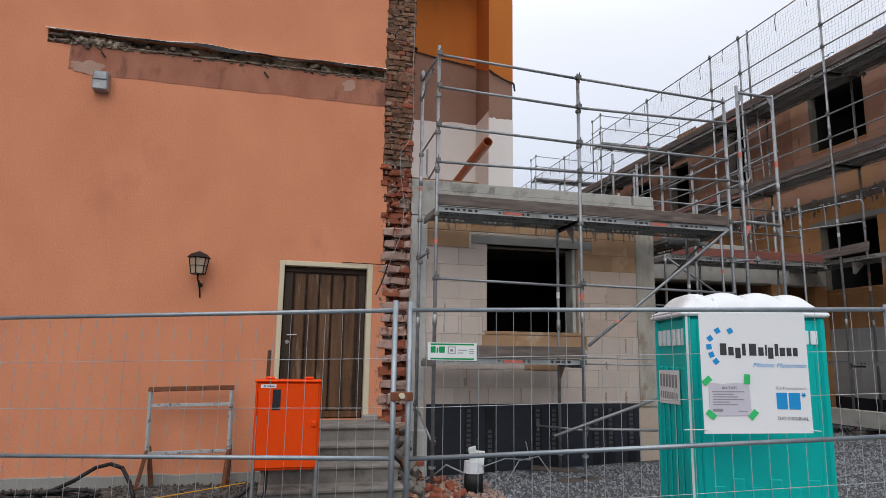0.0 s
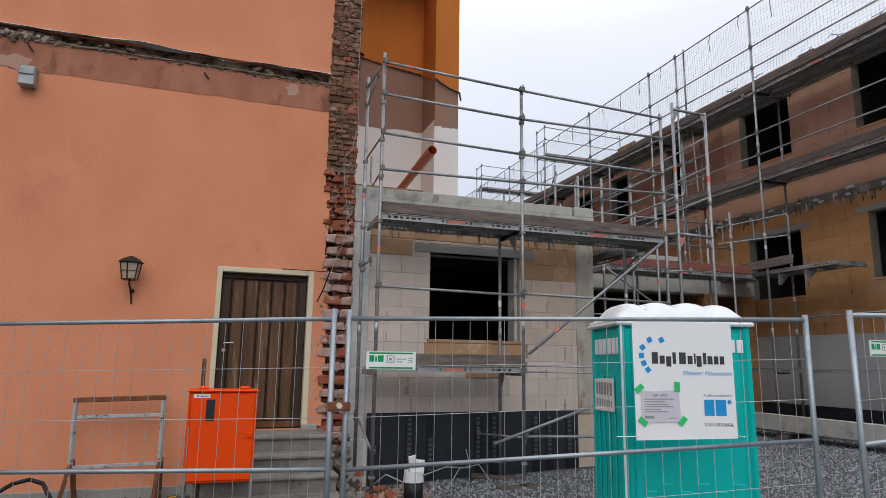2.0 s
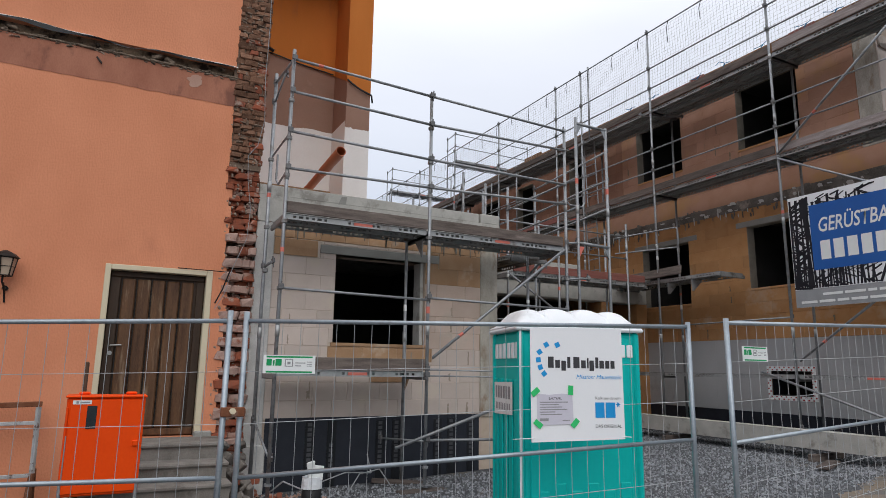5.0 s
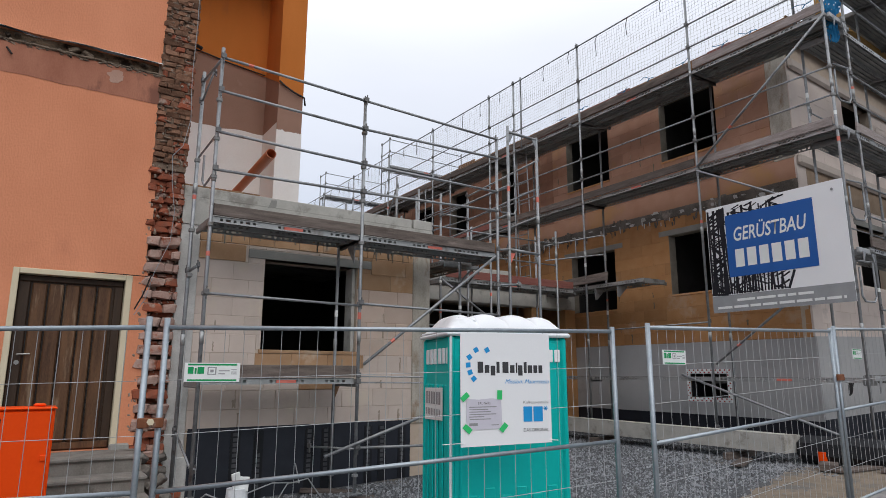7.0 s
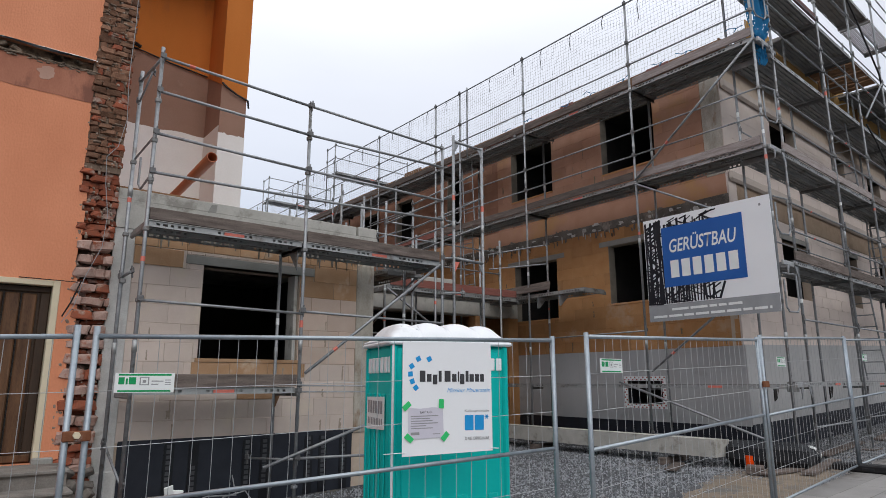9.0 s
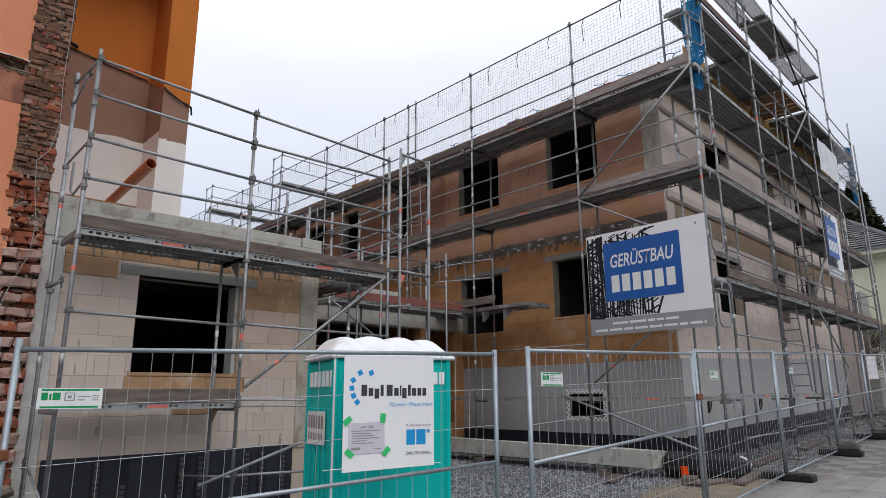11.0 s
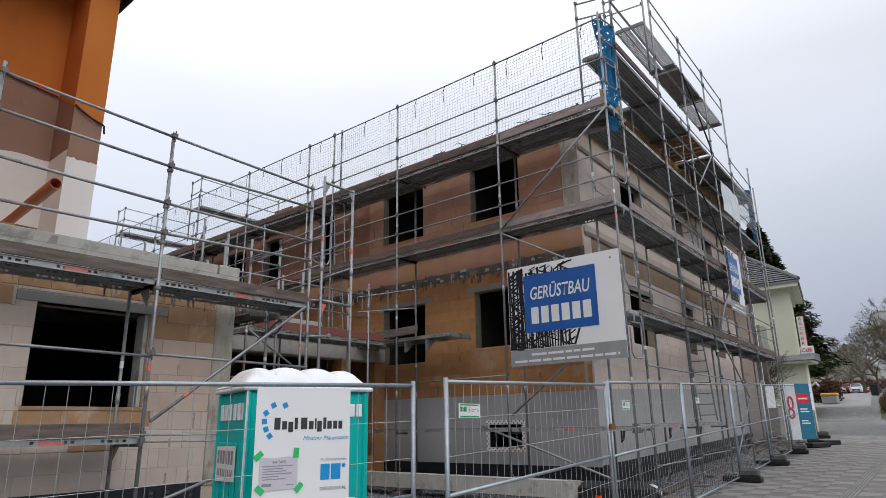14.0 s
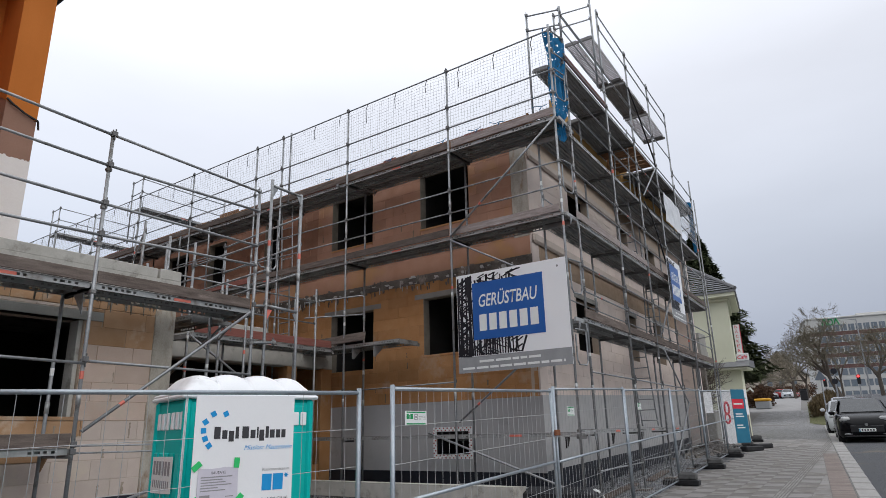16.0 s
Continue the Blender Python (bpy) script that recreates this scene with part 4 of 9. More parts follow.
    while z < 8.9 and count < 300:
        zone = "brick" if z < 0.9 else "mortar_brick" if z < 3.4 else "brick" if z < 4.35 else "dark_stone"
        tooth = zone == "mortar_brick" and row % 2 == 0
        hgt = {"brick": 0.076, "mortar_brick": 0.122 if tooth else 0.058, "dark_stone": 0.080}[zone] * rnd.uniform(0.86, 1.14)
        x = (3.45 if zone == "mortar_brick" else 3.42) + rnd.uniform(-0.02, 0.03) - (0.03 if 3.9 < z < 4.4 else 0)
        shift = rnd.uniform(-0.015, 0.015)
        while x < 3.83:
            w = rnd.choice((0.12, 0.17, 0.24)) * rnd.uniform(0.9, 1.1) if zone != "dark_stone" else rnd.choice((0.07, 0.11, 0.16, 0.21)) * rnd.uniform(0.8, 1.15)
            w = min(w, 3.86 - x)
            if w > 0.04 and not (zone == "mortar_brick" and not tooth and rnd.random() < 0.12):
                red = 0.32 if zone == "mortar_brick" else 1.0 if zone == "brick" else 0.40 if x > 3.66 and z < 5.9 else 0.10 if z < 5.9 else 0.04
                if zone == "mortar_brick" and (2.45 < z < 2.75 or not tooth):
                    red = 0.7
                mat = "brick" if rnd.random() < red * (0.85 if zone == "brick" else 1) else ("mortar_brick" if zone != "dark_stone" else "dark_stone")
                proud = rnd.uniform(0.0, 0.032) if tooth else rnd.uniform(-0.13, -0.07) if zone == "mortar_brick" else rnd.uniform(-0.09, 0.02) if zone == "brick" else rnd.uniform(-0.030, 0.012)
                tilt = 4.0
                m = Matrix.Translation((x + w / 2, y0 + 0.06 - proud, z + hgt / 2 + shift * 0.4)) @ pose(0, 0, 0, rnd.uniform(-tilt, tilt), rnd.uniform(-4, 4), rnd.uniform(-7, 7)) @ Matrix.Diagonal((w - 0.006, 0.15, hgt * (0.93 if tooth else 0.98), 1))
                piece("brick", rnd.choice(meshes[mat]), pier, m)
                count += 1
            x += w
        z += hgt
        row += 1
    s = Shape()                                  # crumbs of mortar clinging to the torn edge
    for k in range(420):
        z = rnd.uniform(0.9, 8.6)
        x, r = rnd.uniform(3.41, 3.85), rnd.uniform(0.008, 0.03)
        s.box((-r, -r * 0.6, -r * 0.6), (r, r * 0.6, r * 0.6), pose(x, y0 - (0.005 if z < 3.4 else -0.005) + rnd.uniform(0, 0.03), z, rnd.uniform(0, 90), rnd.uniform(0, 90), rnd.uniform(0, 90)), r * 0.3)
    part("mortar_crumb", s, "mortar_light", pier, kind="stuff")
    s = Shape()
    for k in range(150):                          # smeared mortar that runs along the courses
        z = rnd.uniform(4.4, 8.7)
        x, w = rnd.uniform(3.42, 3.75), rnd.uniform(0.03, 0.11)
        s.box((-w / 2, -0.02, -0.012), (w / 2, 0.012, 0.012), pose(x + w / 2, y0 + rnd.uniform(0.0, 0.02), z, rnd.uniform(-20, 20), rnd.uniform(-9, 9), rnd.uniform(-9, 9)), 0.008)
    part("bed_mortar", s, "mortar", pier, kind="stuff")
    # door
    d = part("door_surround", Shape().box((2.08, y0 - 0.012, 0.77), (2.145, y0 + 0.20, 2.85), ch=0.006).box((3.255, y0 - 0.012, 0.77), (3.33, y0 + 0.20, 2.85), ch=0.006)
             .box((2.145, y0 - 0.012, 2.785), (3.255, y0 + 0.20, 2.85), ch=0.006), "cream", h, "cream painted door surround")
    door = part("door", Shape().box((2.145, y0 + 0.13, 0.78), (3.255, y0 + 0.19, 2.785)), "door_frame_wood", h, "dark oak front door with vertical panels")
    part("top_rail", Shape().box((2.15, y0 + 0.10, 2.71), (3.25, y0 + 0.135, 2.78), ch=0.01), "door_frame_wood", door)
    part("door_stile", Shape().box((2.15, y0 + 0.10, 0.80), (2.27, y0 + 0.135, 2.709), ch=0.01), "door_frame_wood", door)
    part("door_stile", Shape().box((3.15, y0 + 0.10, 0.80), (3.25, y0 + 0.135, 2.709), ch=0.01), "door_frame_wood", door)
    pm = Shape().box((0.0, 0.0, 0.0), (0.148, 0.05, 1.82), ch=0.014).mesh("panel", M["door_wood"])
    for k in range(5):
        piece("panel", pm, door, pose(2.290 + k * 0.170, y0 + 0.082, 0.87))
        part("groove_strip", Shape().box((2.278 + k * 0.170, y0 + 0.095, 0.88), (2.288 + k * 0.170, y0 + 0.13, 2.70)), "black_iron", door)
    part("kick_rail", Shape().box((2.16, y0 + 0.09, 0.785), (3.24, y0 + 0.13, 0.865), ch=0.008), "door_wood", door)
    hd = part("door_handle", Shape().tube((2.225, y0 + 0.10, 1.86), (2.225, y0 + 0.05, 1.86), 0.010).tube((2.22, y0 + 0.05, 1.86), (2.345, y0 + 0.045, 1.868), 0.009), "chrome", door, "brushed metal lever handle")
    part("keyhole_plate", Shape().tube((2.225, y0 + 0.105, 1.77), (2.225, y0 + 0.085, 1.77), 0.026, 14), "chrome", door)
    part("door_stone", Shape().box((3.25, y0 - 0.06, 0.74), (3.46, y0 + 0.1, 0.83), ch=0.015), "concrete", h)
    # set-back wing above the new annex
    w = part("wing_wall", Shape().box((3.6, 13.37, 3.9), (6.26, 13.9, 11.5)).box((6.24, 12.42, 3.9), (6.78, 13.9, 11.5)), "mauve_render", h, "set-back wing wall with bands of old render")
    s = Shape()

    def band(za, zb, mat, nm, d):
        s = Shape()
        pts = [("back", (3.6, 13.37 - d), (6.24 - d, 13.37 - d)), ("side", (6.24 - d, 13.37 - d), (6.24 - d, 12.42 - d)), ("front", (6.24 - d, 12.42 - d), (6.785, 12.42 - d))]
        n = 24
        for k, (face, p, q) in enumerate(pts):
            for i in range(n + 1):
                u = i / n
                x, y = p[0] + (q[0] - p[0]) * u, p[1] + (q[1] - p[1]) * u
                s.v += [(x, y, za(face, u)), (x, y, zb(face, u))]
        m = len(s.v) // 2
        s.f = [(2 * i, 2 * i + 2, 2 * i + 3, 2 * i + 1) for i in range(m - 1)]
        part(nm, s, mat, w)

    seam = lambda f, q: {"back": 8.62 - 0.36 * q, "side": 8.26 - 0.50 * q, "front": 7.76 - 0.24 * q}[f]
    white = lambda f, q: {"back": 6.86 + 0.012 * math.sin(q * 9) + wavy(q * 3, 31, 0.03), "side": 6.86, "front": 6.70 + wavy(q * 3, 33, 0.05)}[f]
    band(seam, lambda f, q: 11.5, "deep_orange", "orange_band", 0.008)
    band(lambda f, q: 3.9, white, "white_render", "white_band", 0.008)
    s = Shape()
    pts = [(3.7, 13.35, 8.60), (4.55, 13.34, 8.50), (4.9, 13.33, 8.45), (5.4, 13.34, 8.37), (6.2, 13.33, 8.28)]
    s.path(pts, 0.015, 5)
    s.path([(6.24, 12.40, 7.80), (6.35, 12.37, 7.70), (6.55, 12.37, 7.60), (6.79, 12.37, 7.53), (6.82, 12.38, 7.36)], 0.02, 5)
    s.tube((4.55, 13.3, 8.62), (4.80, 13.28, 8.50), 0.035, 6)
    part("roofing_felt_edge", s, "bitumen_dark", w, kind="stuff")
    part("gutter", Shape().tube((3.2, 12.25, 10.62), (7.0, 12.25, 10.62), 0.07, 10).tube((6.98, 12.25, 10.62), (6.98, 13.8, 10.62), 0.07, 10), "black_iron", h, "dark roof gutter")
    part("roof", Shape().box((3.0, 12.2, 10.66), (7.05, 15.5, 10.8)), "roof_tile", h)
    # plain unseen blocks added behind the front; they keep sky light off the yard
    part("rear_body", Shape().box((-9, 9.06, -0.2), (3.38, 26, 11.9)), "orange_render", h)
    part("rear_wing", Shape().box((3.6, 13.92, 3.9), (6.76, 26, 10.6)), "mauve_render", h)
    # wires on the brick edge
    s = Shape()
    s.path([(3.80, 8.53, 7.4), (3.815, 8.53, 6.4), (3.80, 8.52, 5.6), (3.83, 8.52, 5.0), (3.76, 8.52, 4.62), (3.64, 8.50, 4.45), (3.66, 8.49, 4.1), (3.72, 8.49, 3.7), (3.70, 8.50, 3.3), (3.55, 8.5, 2.9), (3.47, 8.5, 2.55), (3.36, 8.5, 2.35)], 0.0045, 5)
    part("loose_cable", s, "sign_grey", h, "loose pale cable hanging down the brick edge")
    part("loose_wire", Shape().path([(3.52, 8.5, 2.86), (3.44, 8.5, 2.6), (3.36, 8.5, 2.42)], 0.009, 5).path([(2.9, 8.63, 2.86), (3.5, 8.6, 2.85)], 0.006, 5), "black_iron", h)


build_old_house()


ANNEX_Y = 8.735


def build_annex():
    h = thing("annex", "new single-storey block annex with bare window opening", "building")
    y = ANNEX_Y
    hole = (5.02 - 3.86, 6.46 - 3.86, 1.98, 3.25)
    body = slab_wall(h, "front_wall", (3.86, y + 0.012, 0), (1, 0, 0), (0, -1, 0), 3.91, -0.1, 3.62, 0.36, [hole], "thin_mortar", "unrendered aerated block wall")
    block_wall(body, (4.11, y + 0.012, 0), (1, 0, 0), (0, -1, 0), 3.34, 0.93, 3.42, [(5.02 - 4.11, 6.46 - 4.11, 1.98, 3.25), (4.78 - 4.11, 6.70 - 4.11, 3.25, 3.38), (4.95 - 4.11, 6.6 - 4.11, 1.72, 1.98), (6.46 - 4.11, 3.36, 1.928, 3.5)], "block", 0.50, 0.249, 5, 170, joint=0.004, proud=0.006)
    block_wall(body, (4.11, y + 0.012, 0), (1, 0, 0), (0, -1, 0), 3.34, 3.425, 3.62, [], "warm_block", 0.37, 0.2, 6, 30, proud=0.010)
    block_wall(body, (4.95, y + 0.012, 0), (1, 0, 0), (0, -1, 0), 1.65, 1.73, 1.93, [], "warm_block", 0.55, 0.2, 7, 30, proud=0.010)
    part("mortar_bed", Shape().box((6.462, y + 0.008, 1.93), (7.45, y + 0.02, 3.42)), "stained_mortar", body)
    block_wall(body, (6.465, y + 0.012, 0), (1, 0, 0), (0, -1, 0), 0.985, 1.93, 2.926, [], "rosy_block", 0.50, 0.249, 8, 40, joint=0.003, proud=0.008)
    block_wall(body, (6.465, y + 0.012, 0), (1, 0, 0), (0, -1, 0), 0.985, 2.926, 3.42, [(0, 0.235, 3.25, 3.38)], "warm_block", 0.62, 0.247, 9, 20, joint=0.003, proud=0.010)
    for u, z, w, hh in ((4.12, 3.18, 0.62, 0.235), (5.6, 1.43, 0.58, 0.13)):
        part("tan_patch", Shape().box((u, y - 0.006, z), (u + w, y + 0.02, z + hh), ch=0.006), "warm_block", body)
    joint_smears(body, (4.11, y + 0.010, 0), (1, 0, 0), (0, -1, 0), 3.3, 0.95, 3.4, [(5.02 - 4.11, 6.46 - 4.11, 1.98, 3.25)], 15, 53, "thin_smear")
    part("window_sill", Shape().box((4.99, y - 0.01, 1.93), (6.49, y + 0.30, 1.98), ch=0.006), "warm_block", h)
    part("lintel", Shape().box((4.78, y - 0.004, 3.25), (6.70, y + 0.2, 3.375), ch=0.006), "concrete", h, "grey concrete lintel")
    part("column", Shape().box((3.86, y - 0.015, 0.05), (4.11, y + 0.3, 3.62), ch=0.008), "rough_concrete", h, "pale rough concrete corner column")
    part("column", Shape().box((7.45, y - 0.010, 0.9), (7.77, y + 0.3, 3.62), ch=0.008), "mottled_column", h, "stained concrete column")
    part("reveal_strip", Shape().box((6.40, y + 0.06, 1.98), (6.455, y + 0.3, 3.25), ch=0.004), "pale_concrete", h)
    slab = part("roof_slab", Shape().box((3.86, y - 0.03, 3.62), (7.79, 13.3, 4.0)), "pale_concrete", h, "pale concrete roof slab edge")
    part("parapet", Shape().box((3.86, y - 0.026, 4.0), (7.40, y + 0.22, 4.145), ch=0.006), "pale_concrete", h, "pale concrete parapet")
    part("parapet_block", Shape().box((7.44, y - 0.028, 4.0), (7.79, y + 0.22, 4.155), ch=0.008), "pale_concrete", h)
    part("slab_stain", Shape().prism([(0, 0), (0.05, 0.12), (0.13, 0.13), (0.12, 0.02)], plane_pose((5.0, y - 0.029, 3.99), (1, 0, 0), (0, -1, 0)), 0.002), "concrete", h)
    part("roof_batten", Shape().box((3.87, y + 0.05, 4.15), (4.9, y + 0.25, 4.19), ch=0.006), "raw_wood", h)
    # mortar drips under the slab
    s = Shape()
    rnd = random.Random(2)
    for k in range(84):
        x = rnd.choice((4.35, 4.8, 5.3, 5.75, 6.4, 6.75, 7.1, 7.35)) + rnd.gauss(0, 0.13)
        w, d = (rnd.uniform(0.008, 0.022), rnd.uniform(0.05, 0.24)) if k % 5 > 2 else (rnd.uniform(0.04, 0.15), rnd.uniform(0.02, 0.09))
        e = rnd.uniform(-0.5, 0.5) * w
        s.prism([(-w, 0), (-w * 0.8, -d * 0.35), (e - w * 0.45, -d * 0.75), (e - w * 0.25, -d), (e + w * 0.3, -d * 0.96), (e + w * 0.4, -d * 0.6), (w * 0.9, -d * 0.25), (w, 0)], plane_pose((x, y - 0.004, 3.62), (1, 0, 0), (0, -1, 0)), 0.008)
    x = 4.15
    while x < 7.45:                               # ragged lip of cement that squeezed out under the slab
        w = rnd.uniform(0.05, 0.16)
        d = 0.03 + 0.09 * max(0.0, noise.noise((x * 1.7, 4, 0)) + 0.35) + rnd.uniform(0, 0.03)
        s.prism([(0, 0), (0.02 * w, -d * 0.7), (0.25 * w, -d), (0.5 * w, -d * 0.75), (0.72 * w, -d * 0.95), (w * 1.05, -d * 0.5), (w * 1.05, 0)], plane_pose((x, y - 0.005, 3.622), (1, 0, 0), (0, -1, 0)), 0.010)
        x += w
    part("mortar_drip", s, "drip_mortar", h, kind="stuff")
    # waterproofing at the foot of the wall
    bit = part("waterproofing", Shape().box((4.14, y - 0.022, -0.15), (7.42, y + 0.0, 0.93)).box((4.14, y - 0.026, 0.90), (7.44, y - 0.018, 0.955)), "bitumen", h, "black bitumen waterproofing sheets")
    for x in (4.75, 5.06, 5.78, 6.03, 6.70, 6.93, 7.27):
        part("sheet_seam", Shape().box((x - 0.065, y - 0.030, -0.05), (x + 0.065, y - 0.020, 0.90)), "bitumen_dark", bit)
        bars([(0.06 + k * 0.066, -0.028, 0.046, 0.06) for k in range(9 if x != 5.06 else 7)], plane_pose((x, y - 0.0305, -0.0 + (0.25 if x != 5.06 else 0.1)), (0, 0, 1), (0, -1, 0)), "faded_print", bit, "seam_print")
    part("base_mortar", Shape().box((3.86, y - 0.045, -0.1), (4.16, y - 0.01, 0.62), ch=0.02), "rough_concrete", h)
    # bare room behind the opening, its indoor shade painted in as near-black
    part("room_floor", Shape().box((3.95, 9.11, 0.75), (7.6, 12.9, 0.85)), "room_shade", h)
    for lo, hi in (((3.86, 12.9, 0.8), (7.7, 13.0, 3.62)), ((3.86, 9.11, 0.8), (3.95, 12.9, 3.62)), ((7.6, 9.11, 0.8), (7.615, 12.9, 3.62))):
        part("room_wall", Shape().box(lo, hi), "room_shade", h)
    part("side_wall", Shape().box((7.62, 9.1, -0.1), (7.775, 13.0, 3.62)), "tan_block", h)


build_annex()


def build_link():
    h = thing("link_building", "set-back link building in bare blockwork with dark openings", "building")
    part("beam", Shape().box((7.8, 11.55, 3.24), (13.9, 11.9, 3.60), ch=0.02), "pale_concrete", h, "pale concrete ring beam")
    part("slab", Shape().box((7.8, 11.5, 3.60), (13.9, 15.2, 3.85), ch=0.01), "concrete", h)
    for x0, x1 in ((10.6, 11.75),):
        part("parapet", Shape().box((x0, 11.48, 3.85), (x1, 11.7, 4.04), ch=0.01), "pale_concrete", h)
    for x0, x1 in ((7.8, 8.05), (12.45, 12.75), (13.55, 13.9)):
        part("pier", Shape().box((x0, 11.56, 0.0), (x1, 11.85, 3.24), ch=0.01), "tan_block", h)
    part("low_wall", Shape().box((7.8, 11.6, -0.1), (13.9, 11.85, 1.0)), "tan_block", h)
    # back wall and floor carry the room's shade in their colour
    part("room_wall", Shape().box((7.8, 15.0, 0), (13.9, 15.2, 3.6)), "room_shade", h)
    part("room_floor", Shape().box((7.8, 11.86, 0.0), (13.9, 15.0, 0.3)), "room_shade", h)


build_link()

RX, RY = 13.95, 5.77


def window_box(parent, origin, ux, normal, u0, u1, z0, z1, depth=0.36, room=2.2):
    """A bare room behind an opening, shade painted in: a box open in front."""
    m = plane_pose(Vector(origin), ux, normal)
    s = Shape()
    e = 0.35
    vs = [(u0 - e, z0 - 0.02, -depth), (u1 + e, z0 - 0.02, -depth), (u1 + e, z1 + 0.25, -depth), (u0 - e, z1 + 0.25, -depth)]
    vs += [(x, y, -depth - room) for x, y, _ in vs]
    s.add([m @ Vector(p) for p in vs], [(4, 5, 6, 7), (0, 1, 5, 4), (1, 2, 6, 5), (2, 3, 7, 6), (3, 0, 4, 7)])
    return part("bare_room", s, "inner_room_shade", parent)


def build_main():
    h = thing("main_building", "new two-storey block building shell under construction", "building")
    # side facing the yard: u runs back from the street corner
    o, ux, nz = (RX, RY, 0), (0, 1, 0), (-1, 0, 0)
    L1 = 26.0
    low = [(1.55, 2.90, 3.36, 4.67), (4.45, 5.90, 3.17, 4.62), (9.0, 10.2, 3.1, 4.6)]
    up = [(1.54, 2.95, 6.38, 7.80), (4.50, 5.96, 6.38, 7.80), (8.05, 8.75, 5.75, 7.75), (10.6, 11.5, 5.9, 7.6), (12.6, 13.9, 6.3, 7.55), (16.0, 17.2, 6.3, 7.55)]
    base = [(1.72, 2.56, 1.21, 1.68)]
    side = slab_wall(h, "yard_wall", o, ux, nz, L1, -0.2, 8.35, 0.20, low + up + base, "tan_mortar", "yard wall of tan and pink blocks")
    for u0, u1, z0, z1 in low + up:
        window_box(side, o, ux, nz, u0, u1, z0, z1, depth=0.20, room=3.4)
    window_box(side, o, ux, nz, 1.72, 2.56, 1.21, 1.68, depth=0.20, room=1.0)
    for u0, u1, z0, z1 in low + up:               # cement-smeared far jambs and heads
        part("jamb_lining", Shape().box((RX - 0.003, RY + u1 - 0.012, z0), (RX + 0.205, RY + u1 - 0.001, z1)).box((RX - 0.003, RY + u0, z1 - 0.012), (RX + 0.205, RY + u1 - 0.013, z1 - 0.001)), "reveal_grey", side)
    # doorway in the corner room's far wall, a slab in the painted shade colour
    part("inner_doorway", Shape().box((RX + 3.50, RY + 3.35, 3.34), (RX + 3.59, RY + 4.15, 4.45), ch=0.01), "room_shade", side)
    bed = (RX, RY, 0)
    block_wall(side, bed, ux, nz, 12.0, 2.316, 5.055, low, "tan_block", 0.62, 0.249, 11, 300, proud=0.005, joint=0.002)
    joint_smears(side, bed, ux, nz, 11.5, 2.35, 5.0, low, 46, 51)
    joint_smears(side, (RX, RY + 0.42, 0), ux, nz, 12.0, 5.70, 7.8, [(a - 0.42, b - 0.42, c, d) for a, b, c, d in up], 50, 52)
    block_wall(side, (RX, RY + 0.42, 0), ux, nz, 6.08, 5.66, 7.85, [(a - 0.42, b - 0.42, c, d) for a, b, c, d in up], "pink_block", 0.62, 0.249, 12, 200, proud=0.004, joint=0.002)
    block_wall(side, (RX, RY + 6.5, 0), ux, nz, 11.6, 5.66, 7.85, [(a - 6.5, b - 6.5, c, d) for a, b, c, d in up], "shaded_rust_block", 0.62, 0.249, 17, 200, proud=0.004, joint=0.002)
    block_wall(side, (RX, RY + 12, 0), ux, nz, 14, 2.316, 5.055, [], "tan_block", 0.5, 0.249, 13, 0)
    block_wall(side, (RX, RY + 18.1, 0), ux, nz, 7.8, 5.66, 7.85, [], "pink_block", 0.5, 0.249, 14, 0)
    part("corner_column", Shape().box((RX - 0.014, RY, 5.66), (RX + 0.2, RY + 0.41, 7.85), ch=0.008), "mottled_column", side, "mottled concrete corner column")
    part("ring_beam", Shape().box((RX - 0.012, RY, 5.25), (RX, RY + L1, 5.658)), "pink_block", side, "smooth pinkish ring beam band")
    part("rough_joint", Shape().box((RX - 0.018, RY, 5.055), (RX, RY + L1, 5.25)), "dirty_concrete", side, "dark ragged mortar joint")
    s = Shape()
    rnd = random.Random(9)
    pale = Shape()
    for k in range(520):
        u, z = rnd.uniform(0.2, 17), rnd.uniform(5.0, 5.22)
        w, d = rnd.uniform(0.03, 0.16), rnd.uniform(0.02, 0.10)
        if k % 3 == 0:                            # drips that ran down over the blocks
            w, d, z = rnd.uniform(0.012, 0.04), rnd.uniform(0.06, 0.22), rnd.uniform(4.86, 5.02)
        sh = pale if k % 4 == 1 else s
        e = rnd.uniform(-0.4, 0.4) * w
        sh.prism([(0, 0.2 * d), (0.3 * w + e, 0), (0.8 * w, 0.1 * d), (w, 0.7 * d), (0.8 * w, d), (0.2 * w, 0.9 * d)], plane_pose((RX - 0.018, RY + u, z), (0, 1, 0), (-1, 0, 0)), rnd.uniform(0.004, 0.022))
    part("mortar_residue", s, "dirty_concrete", side, kind="stuff")
    part("pale_residue", pale, "rough_concrete", side, kind="stuff")
    for u0, u1, z0, z1 in low[:2]:
        part("lintel", Shape().box((RX - 0.016, RY + u0 - 0.25, z1), (RX + 0.1, RY + u1 + 0.25, z1 + 0.12), ch=0.006), "concrete", side, "grey concrete lintel")
    for u0, u1, z0, z1 in low[:2] + up[:2]:
        part("sill_bed", Shape().box((RX - 0.02, RY + u0, z0 - 0.045), (RX + 0.3, RY + u1, z0), ch=0.006), "tan_block", side)
    part("plinth_panel", Shape().box((RX - 0.055, RY - 0.04, 0.87), (RX - 0.001, RY + 0.6245, 2.312), ch=0.001), "insulation", side, "grey plinth insulation panel")
    part("plinth_panel", Shape().box((RX - 0.055, RY + 0.626, 0.87), (RX - 0.001, RY + 1.7045, 2.312), ch=0.001), "insulation", side)
